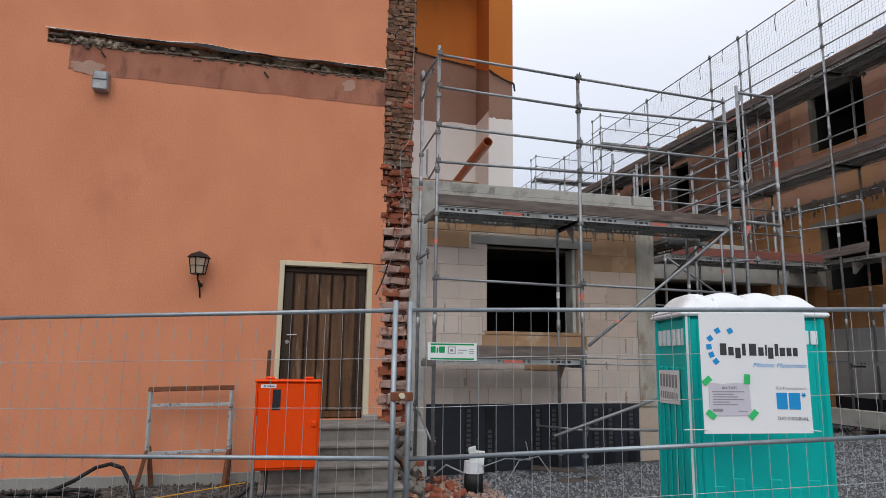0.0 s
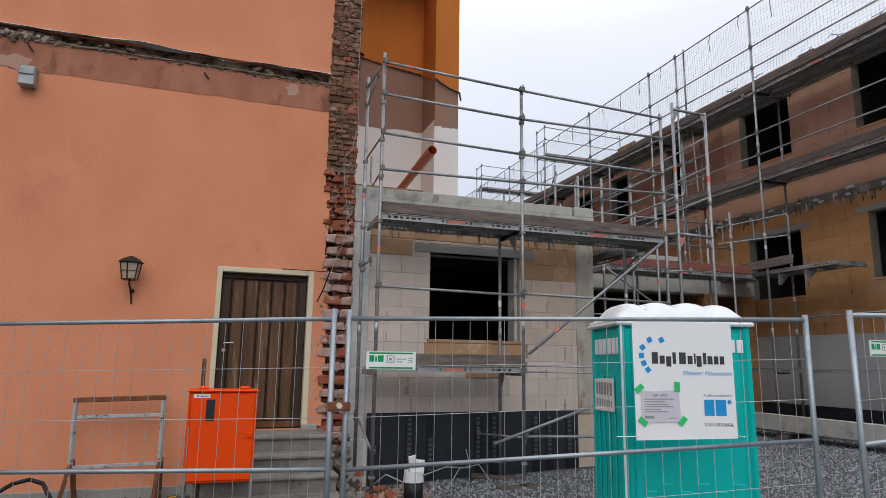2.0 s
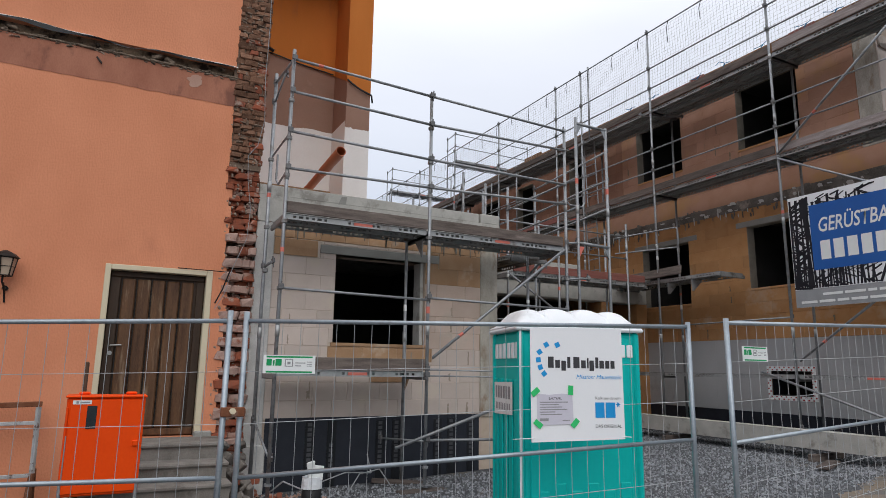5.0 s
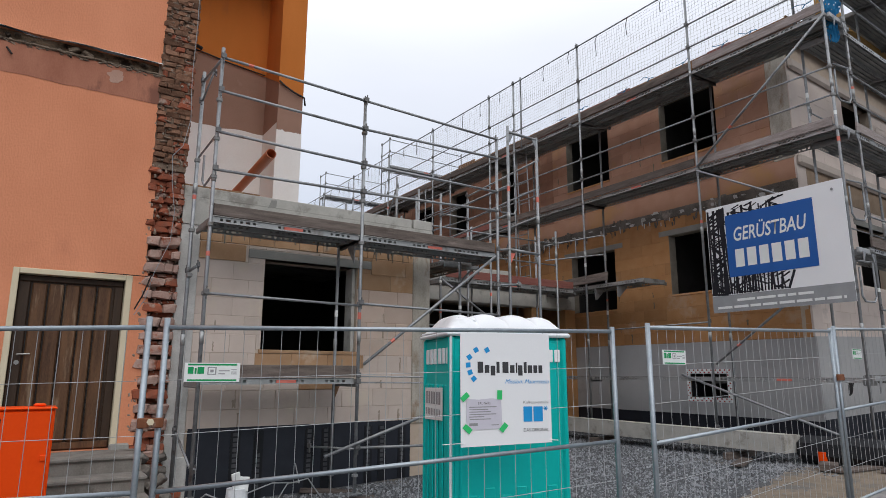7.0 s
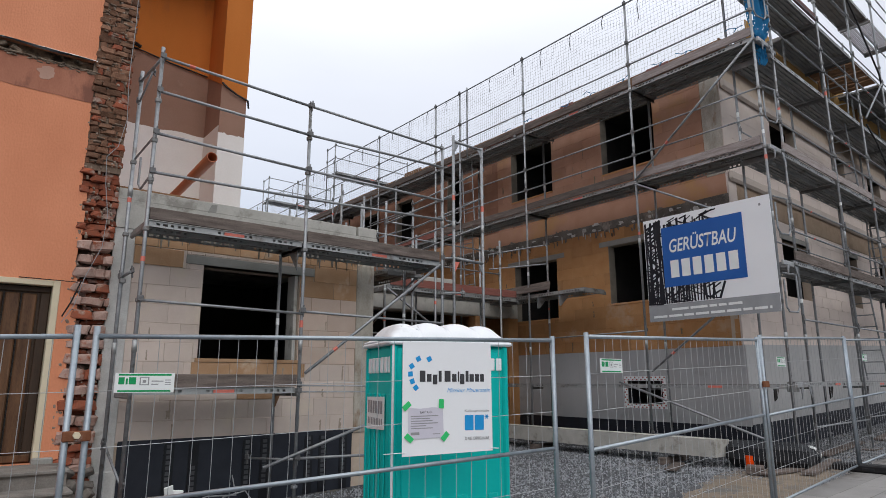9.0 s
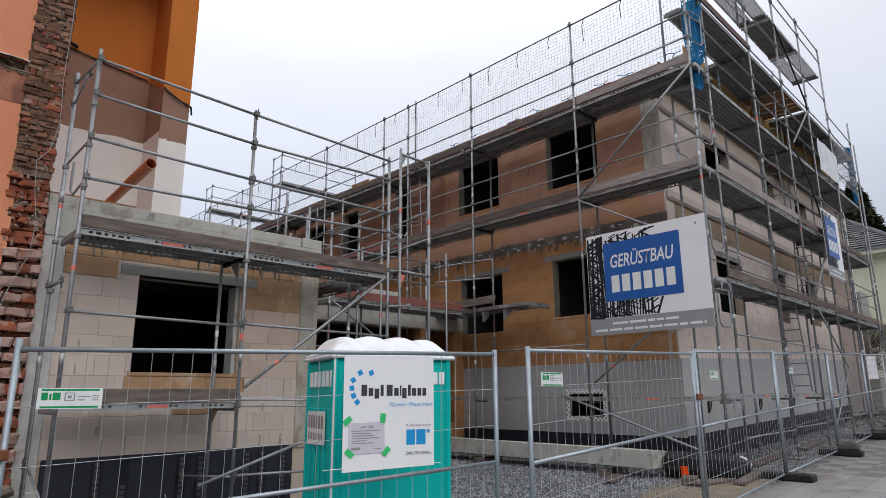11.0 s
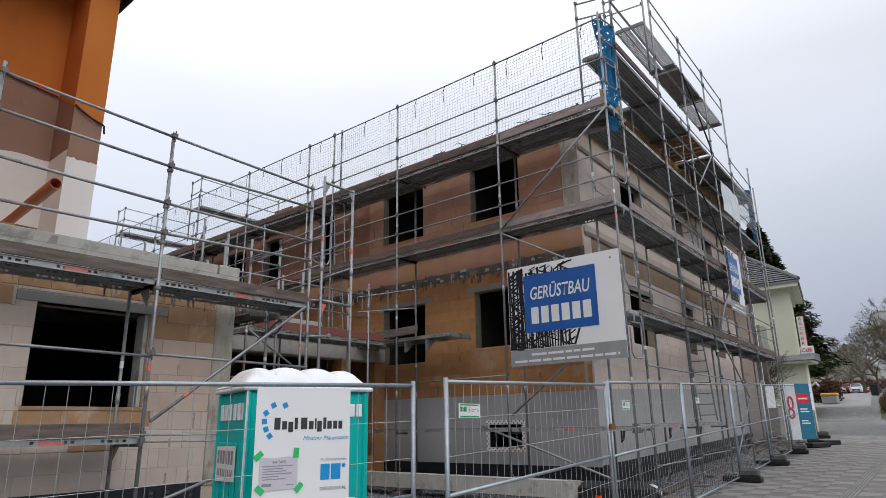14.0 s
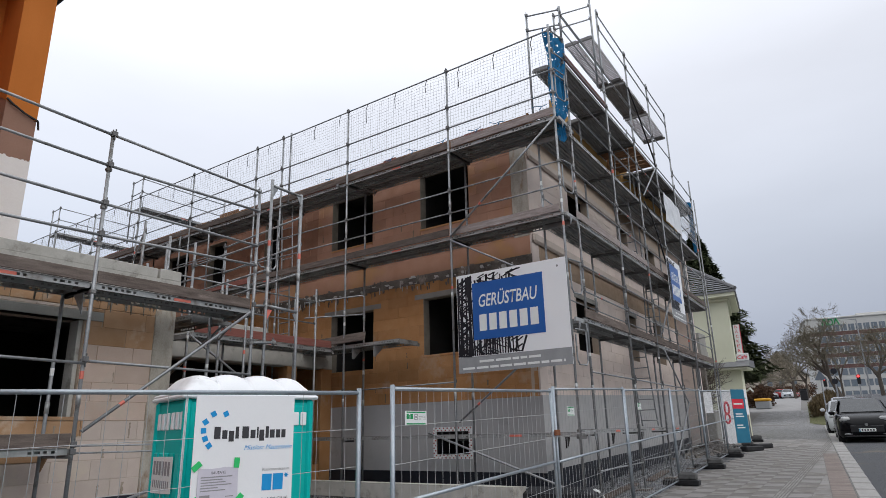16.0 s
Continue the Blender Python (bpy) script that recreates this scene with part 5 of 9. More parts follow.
    part("plinth_panel", Shape().box((RX - 0.055, RY + 1.706, 0.87), (RX - 0.001, RY + 2.5785, 1.2), ch=0.001), "insulation", side)
    part("plinth_panel", Shape().box((RX - 0.055, RY + 1.706, 1.69), (RX - 0.001, RY + 2.5785, 2.312), ch=0.001), "insulation", side)
    for k in range(19):
        a = RY + 2.58 + k * 1.25
        part("plinth_panel", Shape().box((RX - 0.055, a, 0.87), (RX - 0.001, a + 1.2485, 2.312), ch=0.001), "insulation", side)
    part("waterproofing", Shape().box((RX - 0.045, RY - 0.03, -0.2), (RX - 0.001, RY + L1, 0.868)), "bitumen", side, "black waterproofing at the foot")
    s, dots = Shape(), Shape()
    for a, b, c, d in ((1.64, 2.64, 1.68, 1.77), (1.64, 2.64, 1.12, 1.21), (1.64, 1.72, 1.21, 1.68), (2.56, 2.64, 1.21, 1.68)):
        s.box((RX - 0.061, RY + a, c), (RX - 0.05, RY + b, d))
        nu, nv = max(1, round((b - a) / 0.05)), max(1, round((d - c) / 0.05))
        for p in range(nu):
            for q in range(nv):
                if (p + q) % 2:
                    u, v = a + (p + 0.15) * (b - a) / nu, c + (q + 0.2) * (d - c) / nv
                    dots.add([(RX - 0.0625, RY + u, v), (RX - 0.0625, RY + u + 0.032, v), (RX - 0.0625, RY + u + 0.032, v + 0.028), (RX - 0.0625, RY + u, v + 0.028)], [(0, 1, 2, 3)])
    tape = part("opening_tape", s, "sign_white", side, "red and white tape round an opening")
    part("red_dash", dots, "hazard", tape, kind="stuff")
    # dark plates laid over the reveals as the shade of the small opening
    for lo, hi in (((0.0, 1.722, 1.21), (0.33, 1.73, 1.68)), ((0.0, 2.55, 1.21), (0.33, 2.558, 1.68)), ((0.0, 1.73, 1.212), (0.33, 2.55, 1.22)), ((0.0, 1.73, 1.67), (0.33, 2.55, 1.678))):
        part("reveal_lining", Shape().box((RX - 0.02 + lo[0], RY + lo[1], lo[2]), (RX + hi[0], RY + hi[1], hi[2])), "bitumen_dark", side)
    # street side
    o, ux, nz = (RX, RY, 0), (1, 0, 0), (0, -1, 0)
    L2 = 12.6
    st = [(2.31, 3.74, 3.43, 4.68), (6.43, 7.12, 3.51, 4.81), (9.03, 10.2, 3.63, 4.95), (2.31, 3.74, 6.3, 7.5), (6.43, 7.12, 6.35, 7.5), (9.03, 10.2, 6.4, 7.5)]
    stw = slab_wall(h, "street_wall", (RX, RY - 0.002, 0), ux, nz, L2, -0.2, 8.35, 0.20, st, "thin_mortar", "pale block street wall with small openings")
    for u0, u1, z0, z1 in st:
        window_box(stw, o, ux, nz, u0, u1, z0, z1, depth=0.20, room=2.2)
        part("opening_edge", Shape().box((RX + u0 - 0.10, RY - 0.012, z1), (RX + u1 + 0.10, RY + 0.1, z1 + 0.12), ch=0.005), "concrete", stw)
    block_wall(stw, (RX, RY - 0.002, 0), ux, nz, L2, 2.33, 5.05, st, "pale_block", 0.62, 0.249, 15, 240, proud=0.003, joint=0.002)
    block_wall(stw, (RX, RY - 0.002, 0), ux, nz, L2, 5.72, 7.62, st, "pale_block", 0.62, 0.249, 16, 60, proud=0.003, joint=0.002)
    part("stained_band", Shape().box((RX + 0.35, RY - 0.012, 5.055), (RX + L2, RY - 0.001, 5.50), ch=0.003), "stained_mortar", stw, "brown stained band under the ledge")
    for z in (5.50, 7.44):
        part("ledge", Shape().box((RX - 0.012, RY - 0.10, z), (RX + L2, RY - 0.001, z + 0.22), ch=0.085), "ledge_render", stw, "pale rounded ring-beam ledge")
    for k in range(10):                           # the panels climb with the street
        a, d0, d1 = RX - 0.06 + k * 1.25, 0.032 * k * 1.25, 0.032 * (k + 1) * 1.25
        part("plinth_panel", Shape().prism([(0, 0.90 + d0), (1.2485, 0.90 + d1), (1.2485, 2.325 + d1), (0, 2.325 + d0)], plane_pose((a, RY - 0.003, 0), (1, 0, 0), (0, -1, 0)), 0.052), "insulation", stw)
    part("waterproofing", Shape().box((RX - 0.03, RY - 0.05, 0.0), (RX + L2, RY - 0.003, 1.28)), "bitumen", stw)
    part("corner_quoin", Shape().box((RX - 0.012, RY - 0.012, 2.33), (RX + 0.34, RY + 0.03, 7.66), ch=0.004), "pale_block", stw)
    stw.matrix_basis = Matrix.Translation((RX, RY, 0)) @ pose(0, 0, 0, 0, 0, 2.6) @ Matrix.Translation((-RX, -RY, 0))
    part("end_wall", Shape().box((RX + L2 - 0.36, RY, 0.0), (RX + L2, RY + 26, 8.35)), "pale_block", h)
    # roof with timber edge
    part("roof", Shape().box((RX - 0.1, RY - 0.1, 8.30), (RX + L2 + 0.1, RY + 26, 8.42)), "bitumen", h)
    rf = part("roof_edge", Shape().box((RX - 0.14, RY - 0.15, 8.18), (RX - 0.103, RY + 26, 8.40), ch=0.006), "raw_wood", h, "raw timber roof edge")
    res = part("roof_edge_street", Shape().box((RX + 1.2, RY - 0.155, 8.80), (RX + 5.98, RY - 0.125, 9.37), ch=0.006).box((RX + 6.0, RY - 0.155, 8.81), (RX + L2, RY - 0.125, 9.36), ch=0.006), "yellow_wood", h, "yellow formwork boards along the roof edge")
    edge_turn = Matrix.Translation((RX, RY, 0)) @ pose(0, 0, 0, 0, 0, 1.3) @ Matrix.Translation((-RX, -RY, 0))
    res.matrix_basis = edge_turn
    res = part("upstand", Shape().box((RX + 1.25, RY - 0.124, 8.43), (RX + L2, RY + 0.16, 9.2), ch=0.01), "concrete", h, "concrete roof upstand behind the formwork")
    res.matrix_basis = edge_turn
    for k in range(4):
        res = part("formwork_strut", Shape().box((RX + 2.4 + k * 2.6, RY - 0.20, 8.5), (RX + 2.46 + k * 2.6, RY - 0.157, 9.3), ch=0.006), "raw_wood", h)
        res.matrix_basis = edge_turn
    res = part("roof_fascia", Shape().box((RX - 0.09, RY - 0.15, 8.0), (RX + L2, RY - 0.10, 8.465), ch=0.01), "raw_wood", h)
    res.matrix_basis = stw.matrix_basis
    rnd = random.Random(44)
    u = 0.1
    while u < 17:
        ln = rnd.uniform(0.35, 1.5)
        part("edge_board", Shape().box((-0.02, 0.0, -0.06), (0.02, ln, 0.07 + rnd.uniform(0, 0.05)), pose(RX - 0.175 - rnd.uniform(0, 0.02), RY + u, 8.29 + rnd.uniform(-0.10, 0.03), rnd.uniform(-1.0, 1.0), rnd.uniform(-6, 6), 0), 0.005), rnd.choice(("raw_wood", "grey_wood", "red_wood", "yellow_wood" if rnd.random() < 0.25 else "raw_wood")), rf)
        u += ln + rnd.choice((0.02, 0.05, 0.3))
    part("upper_band", Shape().box((RX - 0.02, RY, 7.85), (RX, RY + 26, 8.18)), "dirty_concrete", side)
    part("chimney_wrap", Shape().box((RX + 4.9, RY + 0.4, 8.5), (RX + 5.6, RY + 1.1, 9.35), ch=0.03), "raw_wood", h)


build_main()


# ---- scaffolds ----
def standard(sc, x, y, z0, z1, foot=True, r=0.0245):
    s = Shape().tube((x, y, z0), (x, y, z1), r, 8)
    st = part("standard", s, "galv", sc, smooth=True)
    rnd = random.Random(int(x * 131 + y * 977))
    if z1 - z0 > 3:
        for z, mt in ((z0 + (z1 - z0) * rnd.uniform(0.3, 0.9), "red_mark"), (z0 + (z1 - z0) * rnd.uniform(0.2, 0.8), "sign_white")):
            if rnd.random() < 0.6:
                part("tape_ring", Shape().tube((x, y, z), (x, y, z + rnd.uniform(0.05, 0.10)), r + 0.0015, 8), mt, sc)
        for z in (z0 + 2.0, z0 + 4.0, z0 + 6.0):  # sleeve joints of the frames
            if z < z1 - 0.5:
                part("joint_sleeve", Shape().tube((x, y, z - 0.05), (x, y, z + 0.09), r + 0.005, 8), "galv_edge", sc, smooth=True)
    if foot:
        part("base_plate", Shape().box((x - 0.075, y - 0.075, z0 - 0.01), (x + 0.075, y + 0.075, z0)).tube((x, y, z0), (x, y, z0 + 0.28), 0.019, 8).tube((x, y, z0 + 0.20), (x, y, z0 + 0.23), 0.045, 8), "galv", sc)
    return st


CLIPS = {}                                        # ends of the guardrails, by scaffold


def wedge_clips(sc):
    """The small wedge heads that lock the guardrails to the standards."""
    s = Shape()
    for p, q in CLIPS.get(sc, ()):
        d = (q - p).normalized()
        m = Matrix.Translation(p) @ d.to_track_quat("X", "Z").to_matrix().to_4x4()
        s.box((-0.030, -0.034, -0.016), (0.038, -0.006, 0.052), m, 0.006)
        s.box((0.002, -0.030, -0.075), (0.014, -0.014, 0.085), m)
    if s.v:
        part("wedge_clip", s, "clip_steel", sc, kind="stuff")


def rail(sc, a, b, r=0.017, mark=None, name="guardrail"):
    ob = part(name, Shape().tube(a, b, r, 6), "galv", sc, smooth=True)
    if r < 0.0205:
        CLIPS.setdefault(sc, []).extend(((Vector(a), Vector(b)), (Vector(b), Vector(a))))
    if mark is not None:
        a, b = Vector(a), Vector(b)
        p = a.lerp(b, mark)
        q = p + (b - a).normalized() * 0.07
        part("red_mark", Shape().tube(p, q, r + 0.002, 6), "red_mark", sc)
    return ob


def couplers(sc, pts):
    for p in pts:
        part("coupler", Shape().box((p[0] - 0.035, p[1] - 0.035, p[2] - 0.03), (p[0] + 0.035, p[1] + 0.035, p[2] + 0.03), ch=0.012), "deck", sc)


def deck_bay(sc, a, b, inward, z, planks=2, toe=True, toe_mat="grey_wood", mark=True, seed=0, grid=False, boards=False, pw=0.32):
    """Steel planks from a to b along the outer side, with a bright punched edge channel and a toe board."""
    a, b, n = Vector((a[0], a[1], z)), Vector((b[0], b[1], z)), Vector((inward[0], inward[1], 0))
    d = (b - a).normalized()
    ln = (b - a).length
    m0 = Matrix((d, n, Vector((0, 0, 1)))).transposed().to_4x4()
    m0.translation = a
    rnd = random.Random(seed * 31 + int(z * 10) + int(ln * 100))
    for k in range(planks):
        w0 = 0.03 + k * (0.37 if grid else pw + 0.015)
        w1 = w0 + (0.30 if grid else pw)
        s = Shape()
        if grid:                                 # punched light-metal planks that let the sky through
            for q in range(9):
                s.box((0.04, w0 + q * 0.0345, -0.012), (ln - 0.04, w0 + q * 0.0345 + 0.019, 0.0), m0)
            u = 0.06
            while u < ln - 0.06:
                s.box((u, w0, -0.010), (u + 0.024, w1, -0.004), m0)
                u += 0.075
        elif boards:                             # sawn boards laid across with gaps between them
            u = 0.10
            while u < ln - 0.25:
                bw = rnd.uniform(0.13, 0.19)
                s.box((u, w0, -0.035), (u + bw, w1 + 0.012, rnd.uniform(-0.006, 0.004)), m0, 0.004)
                u += bw + rnd.choice((0.02, 0.03, 0.07))
        else:
            s.box((0.04, w0, -0.012), (ln - 0.04, w1, 0.0), m0)
            for q in range(1, 4):
                s.box((0.05, w0 + q * pw / 4 - 0.012, -0.035), (ln - 0.05, w0 + q * pw / 4 + 0.012, -0.008), m0)
        dk = part("deck_plank", s, "deck_skylit" if grid else "raw_wood" if boards else "deck", sc, "sawn boards laid across" if boards else "punched galvanised steel scaffold plank")
        for e in (0.0, ln - 0.09):
            part("end_claw", Shape().box((e, w0 + 0.007, -0.06), (e + 0.09, w1 - 0.007, -0.0125), m0), "deck", dk)
        s = Shape()                              # edge channels, with holes that go through
        for w in (w0, w1 - 0.006):
            s.box((0.03, w, -0.026), (ln - 0.03, w + 0.006, -0.012), m0)
            s.box((0.03, w, -0.078), (ln - 0.03, w + 0.006, -0.056), m0)
            u, g, last = 0.14, 0, 0.03
            while u < ln - 0.16:
                if g % 9 < 6:
                    wd = 0.030 if g % 3 == 1 else 0.019
                    s.box((last, w, -0.056), (u - wd, w + 0.006, -0.026), m0)
                    last = u + wd
                u += 0.082
                g += 1
            s.box((last, w, -0.056), (ln - 0.03, w + 0.006, -0.026), m0)
        part("edge_channel", s, "galv_edge", dk)
        if mark and k == 0:
            part("red_mark", Shape().box((ln * 0.46, w0 - 0.003, -0.062), (ln * 0.46 + 0.26, w0 - 0.0005, -0.024), m0), "red_mark", sc)
    for e in (0.0, ln):
        part("transom", Shape().tube(m0 @ Vector((e, 0, -0.10)), m0 @ Vector((e, 0.03 + planks * (pw + 0.015), -0.10)), 0.022, 6).box((e - 0.02, 0.0, -0.10), (e + 0.02, 0.03 + planks * (pw + 0.015), -0.05), m0), "deck", sc)
    if toe:
        tilt = m0 @ pose(0, 0, 0, rnd.uniform(-1.5, 1.5), rnd.uniform(-0.25, 0.25), 0)
        part("toe_board", Shape().box((0.02 + rnd.uniform(0, 0.05), -0.012, 0.005), (ln - 0.02 - rnd.uniform(0, 0.05), 0.018, 0.150 + rnd.uniform(0, 0.02)), tilt, 0.004), toe_mat, sc, "weathered toe board")


def annex_scaffold():
    sc = thing("facade_scaffold", "galvanised tube scaffold in front of the block annex", "scaffold", "scaffolds on the site")
    yo, yi = 7.84, 8.55
    g = lambda x, y: ground_z(x, y) + 0.03
    standard(sc, 4.03, yo, g(4.03, yo) + 0.02, 5.80)
    standard(sc, 6.08, yo, g(6.08, yo) + 0.04, 5.57)
    standard(sc, 8.50, yo, g(8.5, yo), 5.53)
    standard(sc, 3.96, yi, 0.05, 5.74)
    standard(sc, 6.05, yi, 0.06, 3.55)
    standard(sc, 8.25, yi, g(8.3, yi), 3.60)
    for a, b in ((4.03, 6.08), (6.08, 8.50)):
        for za, zm, zb in ((4.15, 4.18, 4.26), (4.65, 4.60, 4.58), (5.20, 5.13, 5.16), (5.66, 5.57, 5.49)):
            z0, z1 = (za, zm) if a < 5 else (zm, zb)
            rail(sc, (a, yo - 0.02, z0), (b, yo - 0.02, z1), 0.019, 0.16 if za > 5.4 and a < 5 else None)
        rail(sc, (a, yo - 0.02, 2.60), (b, yo - 0.02, 2.57), 0.019)
        couplers(sc, [(a, yo, z) for z in (4.06, 4.56, 5.08, 2.60)] + [(a, yo, 3.45)])
    rail(sc, (6.08, yo, 1.62), (8.50, yo, 1.60), 0.012)
    rail(sc, (6.08, yo, 1.54), (8.50, yo, 1.52), 0.012)
    deck_bay(sc, (4.03, yo), (6.08, yo), (0, 1), 3.57)
    deck_bay(sc, (6.08, yo), (8.50, yo), (0, 1), 3.57, seed=1)
    deck_bay(sc, (4.03, yo), (6.08, yo), (0, 1), 1.60)
    rail(sc, (6.14, yo - 0.05, 1.78), (8.42, yo - 0.05, 3.50), 0.022, 0.18, "diagonal_brace")
    rail(sc, (5.62, yo - 0.06, 0.62), (7.35, yo - 0.06, 1.16), 0.022, None, "diagonal_brace")
    rail(sc, (6.08, yo - 0.03, 0.70), (7.55, yo - 0.03, 0.66), 0.020)
    rail(sc, (6.10, yo, 0.68), (5.75, yi + 0.05, 0.66), 0.016)
    rail(sc, (4.03, yo, 0.55), (3.96, yi, 0.95), 0.016)
    # end frame and end guard
    rail(sc, (3.96, yi, 5.60), (4.03, yo, 5.66), 0.02)
    rail(sc, (3.96, yi, 5.30), (4.0, yo + 0.3, 5.58), 0.014)
    part("end_guard", Shape().path([(3.97, yi, 4.50), (4.03, yo, 4.62), (4.03, yo + 0.02, 4.12), (4.0, yo + 0.35, 4.02), (3.985, yo + 0.42, 4.10), (3.985, yo + 0.42, 4.45)], 0.015, 6), "galv", sc)
    couplers(sc, [(3.96, yi, 4.46), (3.96, yi, 3.5), (3.97, yi - 0.03, 2.9)])
    rail(sc, (3.96, yi, 2.95), (4.02, yi - 0.2, 3.0), 0.02)
    part("bracket", Shape().prism([(0, 0), (0.26, 0), (0, -0.28)], plane_pose((6.06, yo + 0.18, 3.46), (0, 1, 0), (1, 0, 0)), 0.01), "galv", sc)
    part("bracket", Shape().prism([(0, 0), (0.1, 0), (0.02, -0.2), (0, -0.2)], plane_pose((6.05, yi, 1.52), (1, 0, 0), (0, -1, 0)), 0.02), "raw_wood", sc)
    part("sole_board", Shape().box((5.7, 7.72, 0.035), (6.5, 7.92, 0.075), Matrix.Translation((0, 0, 0)) , 0.008), "grey_wood", sc, "grey wooden sole board")
    part("sole_board", Shape().box((-0.45, -0.1, 0.0), (0.45, 0.1, 0.04), pose(6.05, 8.45, 0.05, 0, 3, -22), 0.008), "grey_wood", sc)
    return sc


def corner_tower():
    sc = thing("scaffold_tower", "narrow scaffold tower with ladder frame beside the annex", "scaffold", "scaffolds on the site")
    y0, y1 = 7.86, 9.93
    for x in (8.76, 9.40):
        standard(sc, x, y0, ground_z(x, y0) + 0.03, 5.80 if x < 9 else 5.72, r=0.025)
        standard(sc, x, y1, ground_z(x, y1) + 0.03, 5.1, r=0.024)
    rail(sc, (8.76, y0, 5.70), (9.40, y0, 5.68), 0.024, None, "top_transom")
    rail(sc, (8.76, y0, 3.66), (9.40, y0, 3.64), 0.026, None, "transom")
    rail(sc, (8.50, 7.84, 3.62), (8.76, y0, 3.66), 0.02, None, "transom")
    for x, sx in ((8.76, 1), (9.40, -1)):
        for z in (5.66, 3.60):
            part("gusset", Shape().prism([(0, 0), (0.11 * sx, 0), (0, -0.20)], plane_pose((x, y0 - 0.006, z), (1, 0, 0), (0, -1, 0)), 0.012), "galv" if z > 4 else "red_mark" if sx > 0 else "galv", sc)
    rail(sc, (8.5, 7.84, 3.05), (8.95, 7.84, 3.09), 0.02)
    rail(sc, (8.76, y0, 2.0), (9.40, y0, 2.05), 0.02)
    rail(sc, (8.5, 7.84, 1.95), (8.76, y0, 2.0), 0.02)
    couplers(sc, [(8.93, 7.84, 3.09), (8.5, 7.84, 3.05)])
    for z in (4.15, 4.65, 5.15):
        rail(sc, (9.40, y0, z + 0.15), (9.40, y1, z), 0.017)
        if z < 5:
            rail(sc, (8.76, y0, z + 0.1), (8.76, y1, z), 0.017)
    for z in (4.2, 4.7):
        rail(sc, (8.76, y1, z), (9.40, y1, z), 0.016)
    # curved end guard
    part("end_guard", Shape().path([(8.82, y0 + 0.4, 5.3), (8.82, y0 + 0.4, 4.5), (8.92, y0 + 0.4, 4.40), (9.2, y0 + 0.4, 4.40), (9.25, y0 + 0.4, 4.48), (9.25, y0 + 0.4, 5.3)], 0.014, 6), "galv", sc)
    # deck along the back
    for a, b in (((9.2, 10.5), (12.85, 10.5)),):
        deck_bay(sc, a, b, (0, 1), 3.58, toe_mat="red_wood")
    for x in (8.6, 10.4, 12.3):
        standard(sc, x, 10.5, ground_z(x, 10.5) + 0.03, 4.9 if x > 9 else 5.3)
        standard(sc, x, 11.2, ground_z(x, 11.2) + 0.03, 4.9)
    for z in (4.1, 4.6, 2.6):
        rail(sc, (8.6, 10.5, z), (12.3, 10.5, z), 0.017)
    rail(sc, (9.15, 10.45, 3.5), (10.9, 10.45, 2.45), 0.022, None, "diagonal_brace")
    # side bays running back past the annex
    deck_bay(sc, (8.66, 8.62), (8.66, 10.45), (-1, 0), 3.52, toe=False, mark=False)
    rail(sc, (8.66, 8.62, 3.40), (9.40, 9.93, 3.40), 0.02)
    rail(sc, (8.60, 8.7, 3.42), (8.60, 10.4, 2.6), 0.02, None, "diagonal_brace")
    deck_bay(sc, (8.1, 10.6), (8.1, 13.5), (-1, 0), 4.3, toe=False, mark=False)
    for y in (10.6, 13.0):
        standard(sc, 8.15, y, 4.0, 5.5, False)
        standard(sc, 9.2, y + 1, 3.9, 5.5, False)
    for z in (4.8, 5.3):
        rail(sc, (8.15, 10.6, z), (9.9, 14.5, z), 0.017)
    return sc


def blue_drape(sc, x, y, z0, z1, width):
    """A folded hanging net, with open meshes."""
    rnd = random.Random(int(z0 * 7 + x))
    s = Shape()
    nu, nv = 48, max(12, int((z1 - z0) / 0.022))

    def at(i, j):
        u, v = i / nu, j / nv
        w = width * (0.45 + 0.55 * v ** 0.7) * (0.8 + 0.2 * math.sin(v * 7 + x))
        fold = 0.06 * math.sin(u * 16 + 1.5 * math.sin(v * 4)) * (0.4 + 0.6 * v)
        return (x + (u - 0.5) * w + 0.02 * math.sin(v * 11), y + fold - 0.25 * (u - 0.5) * w, z0 + (z1 - z0) * v)

    for i in range(nu):
        for j in range(nv):
            if noise.noise((i * 0.55, j * 0.42, x)) + 0.5 * rnd.uniform(-1, 1) * 0.6 > 0.58 - 0.9 * max(0.0, 0.42 - i / nu):
                continue
            s.add([at(i, j), at(i + 1, j), at(i + 1, j + 1), at(i, j + 1)], [(0, 1, 2, 3)])
    part("hanging_net", s, "net_blue", sc, "folded blue safety net tied at the corner", kind="stuff")


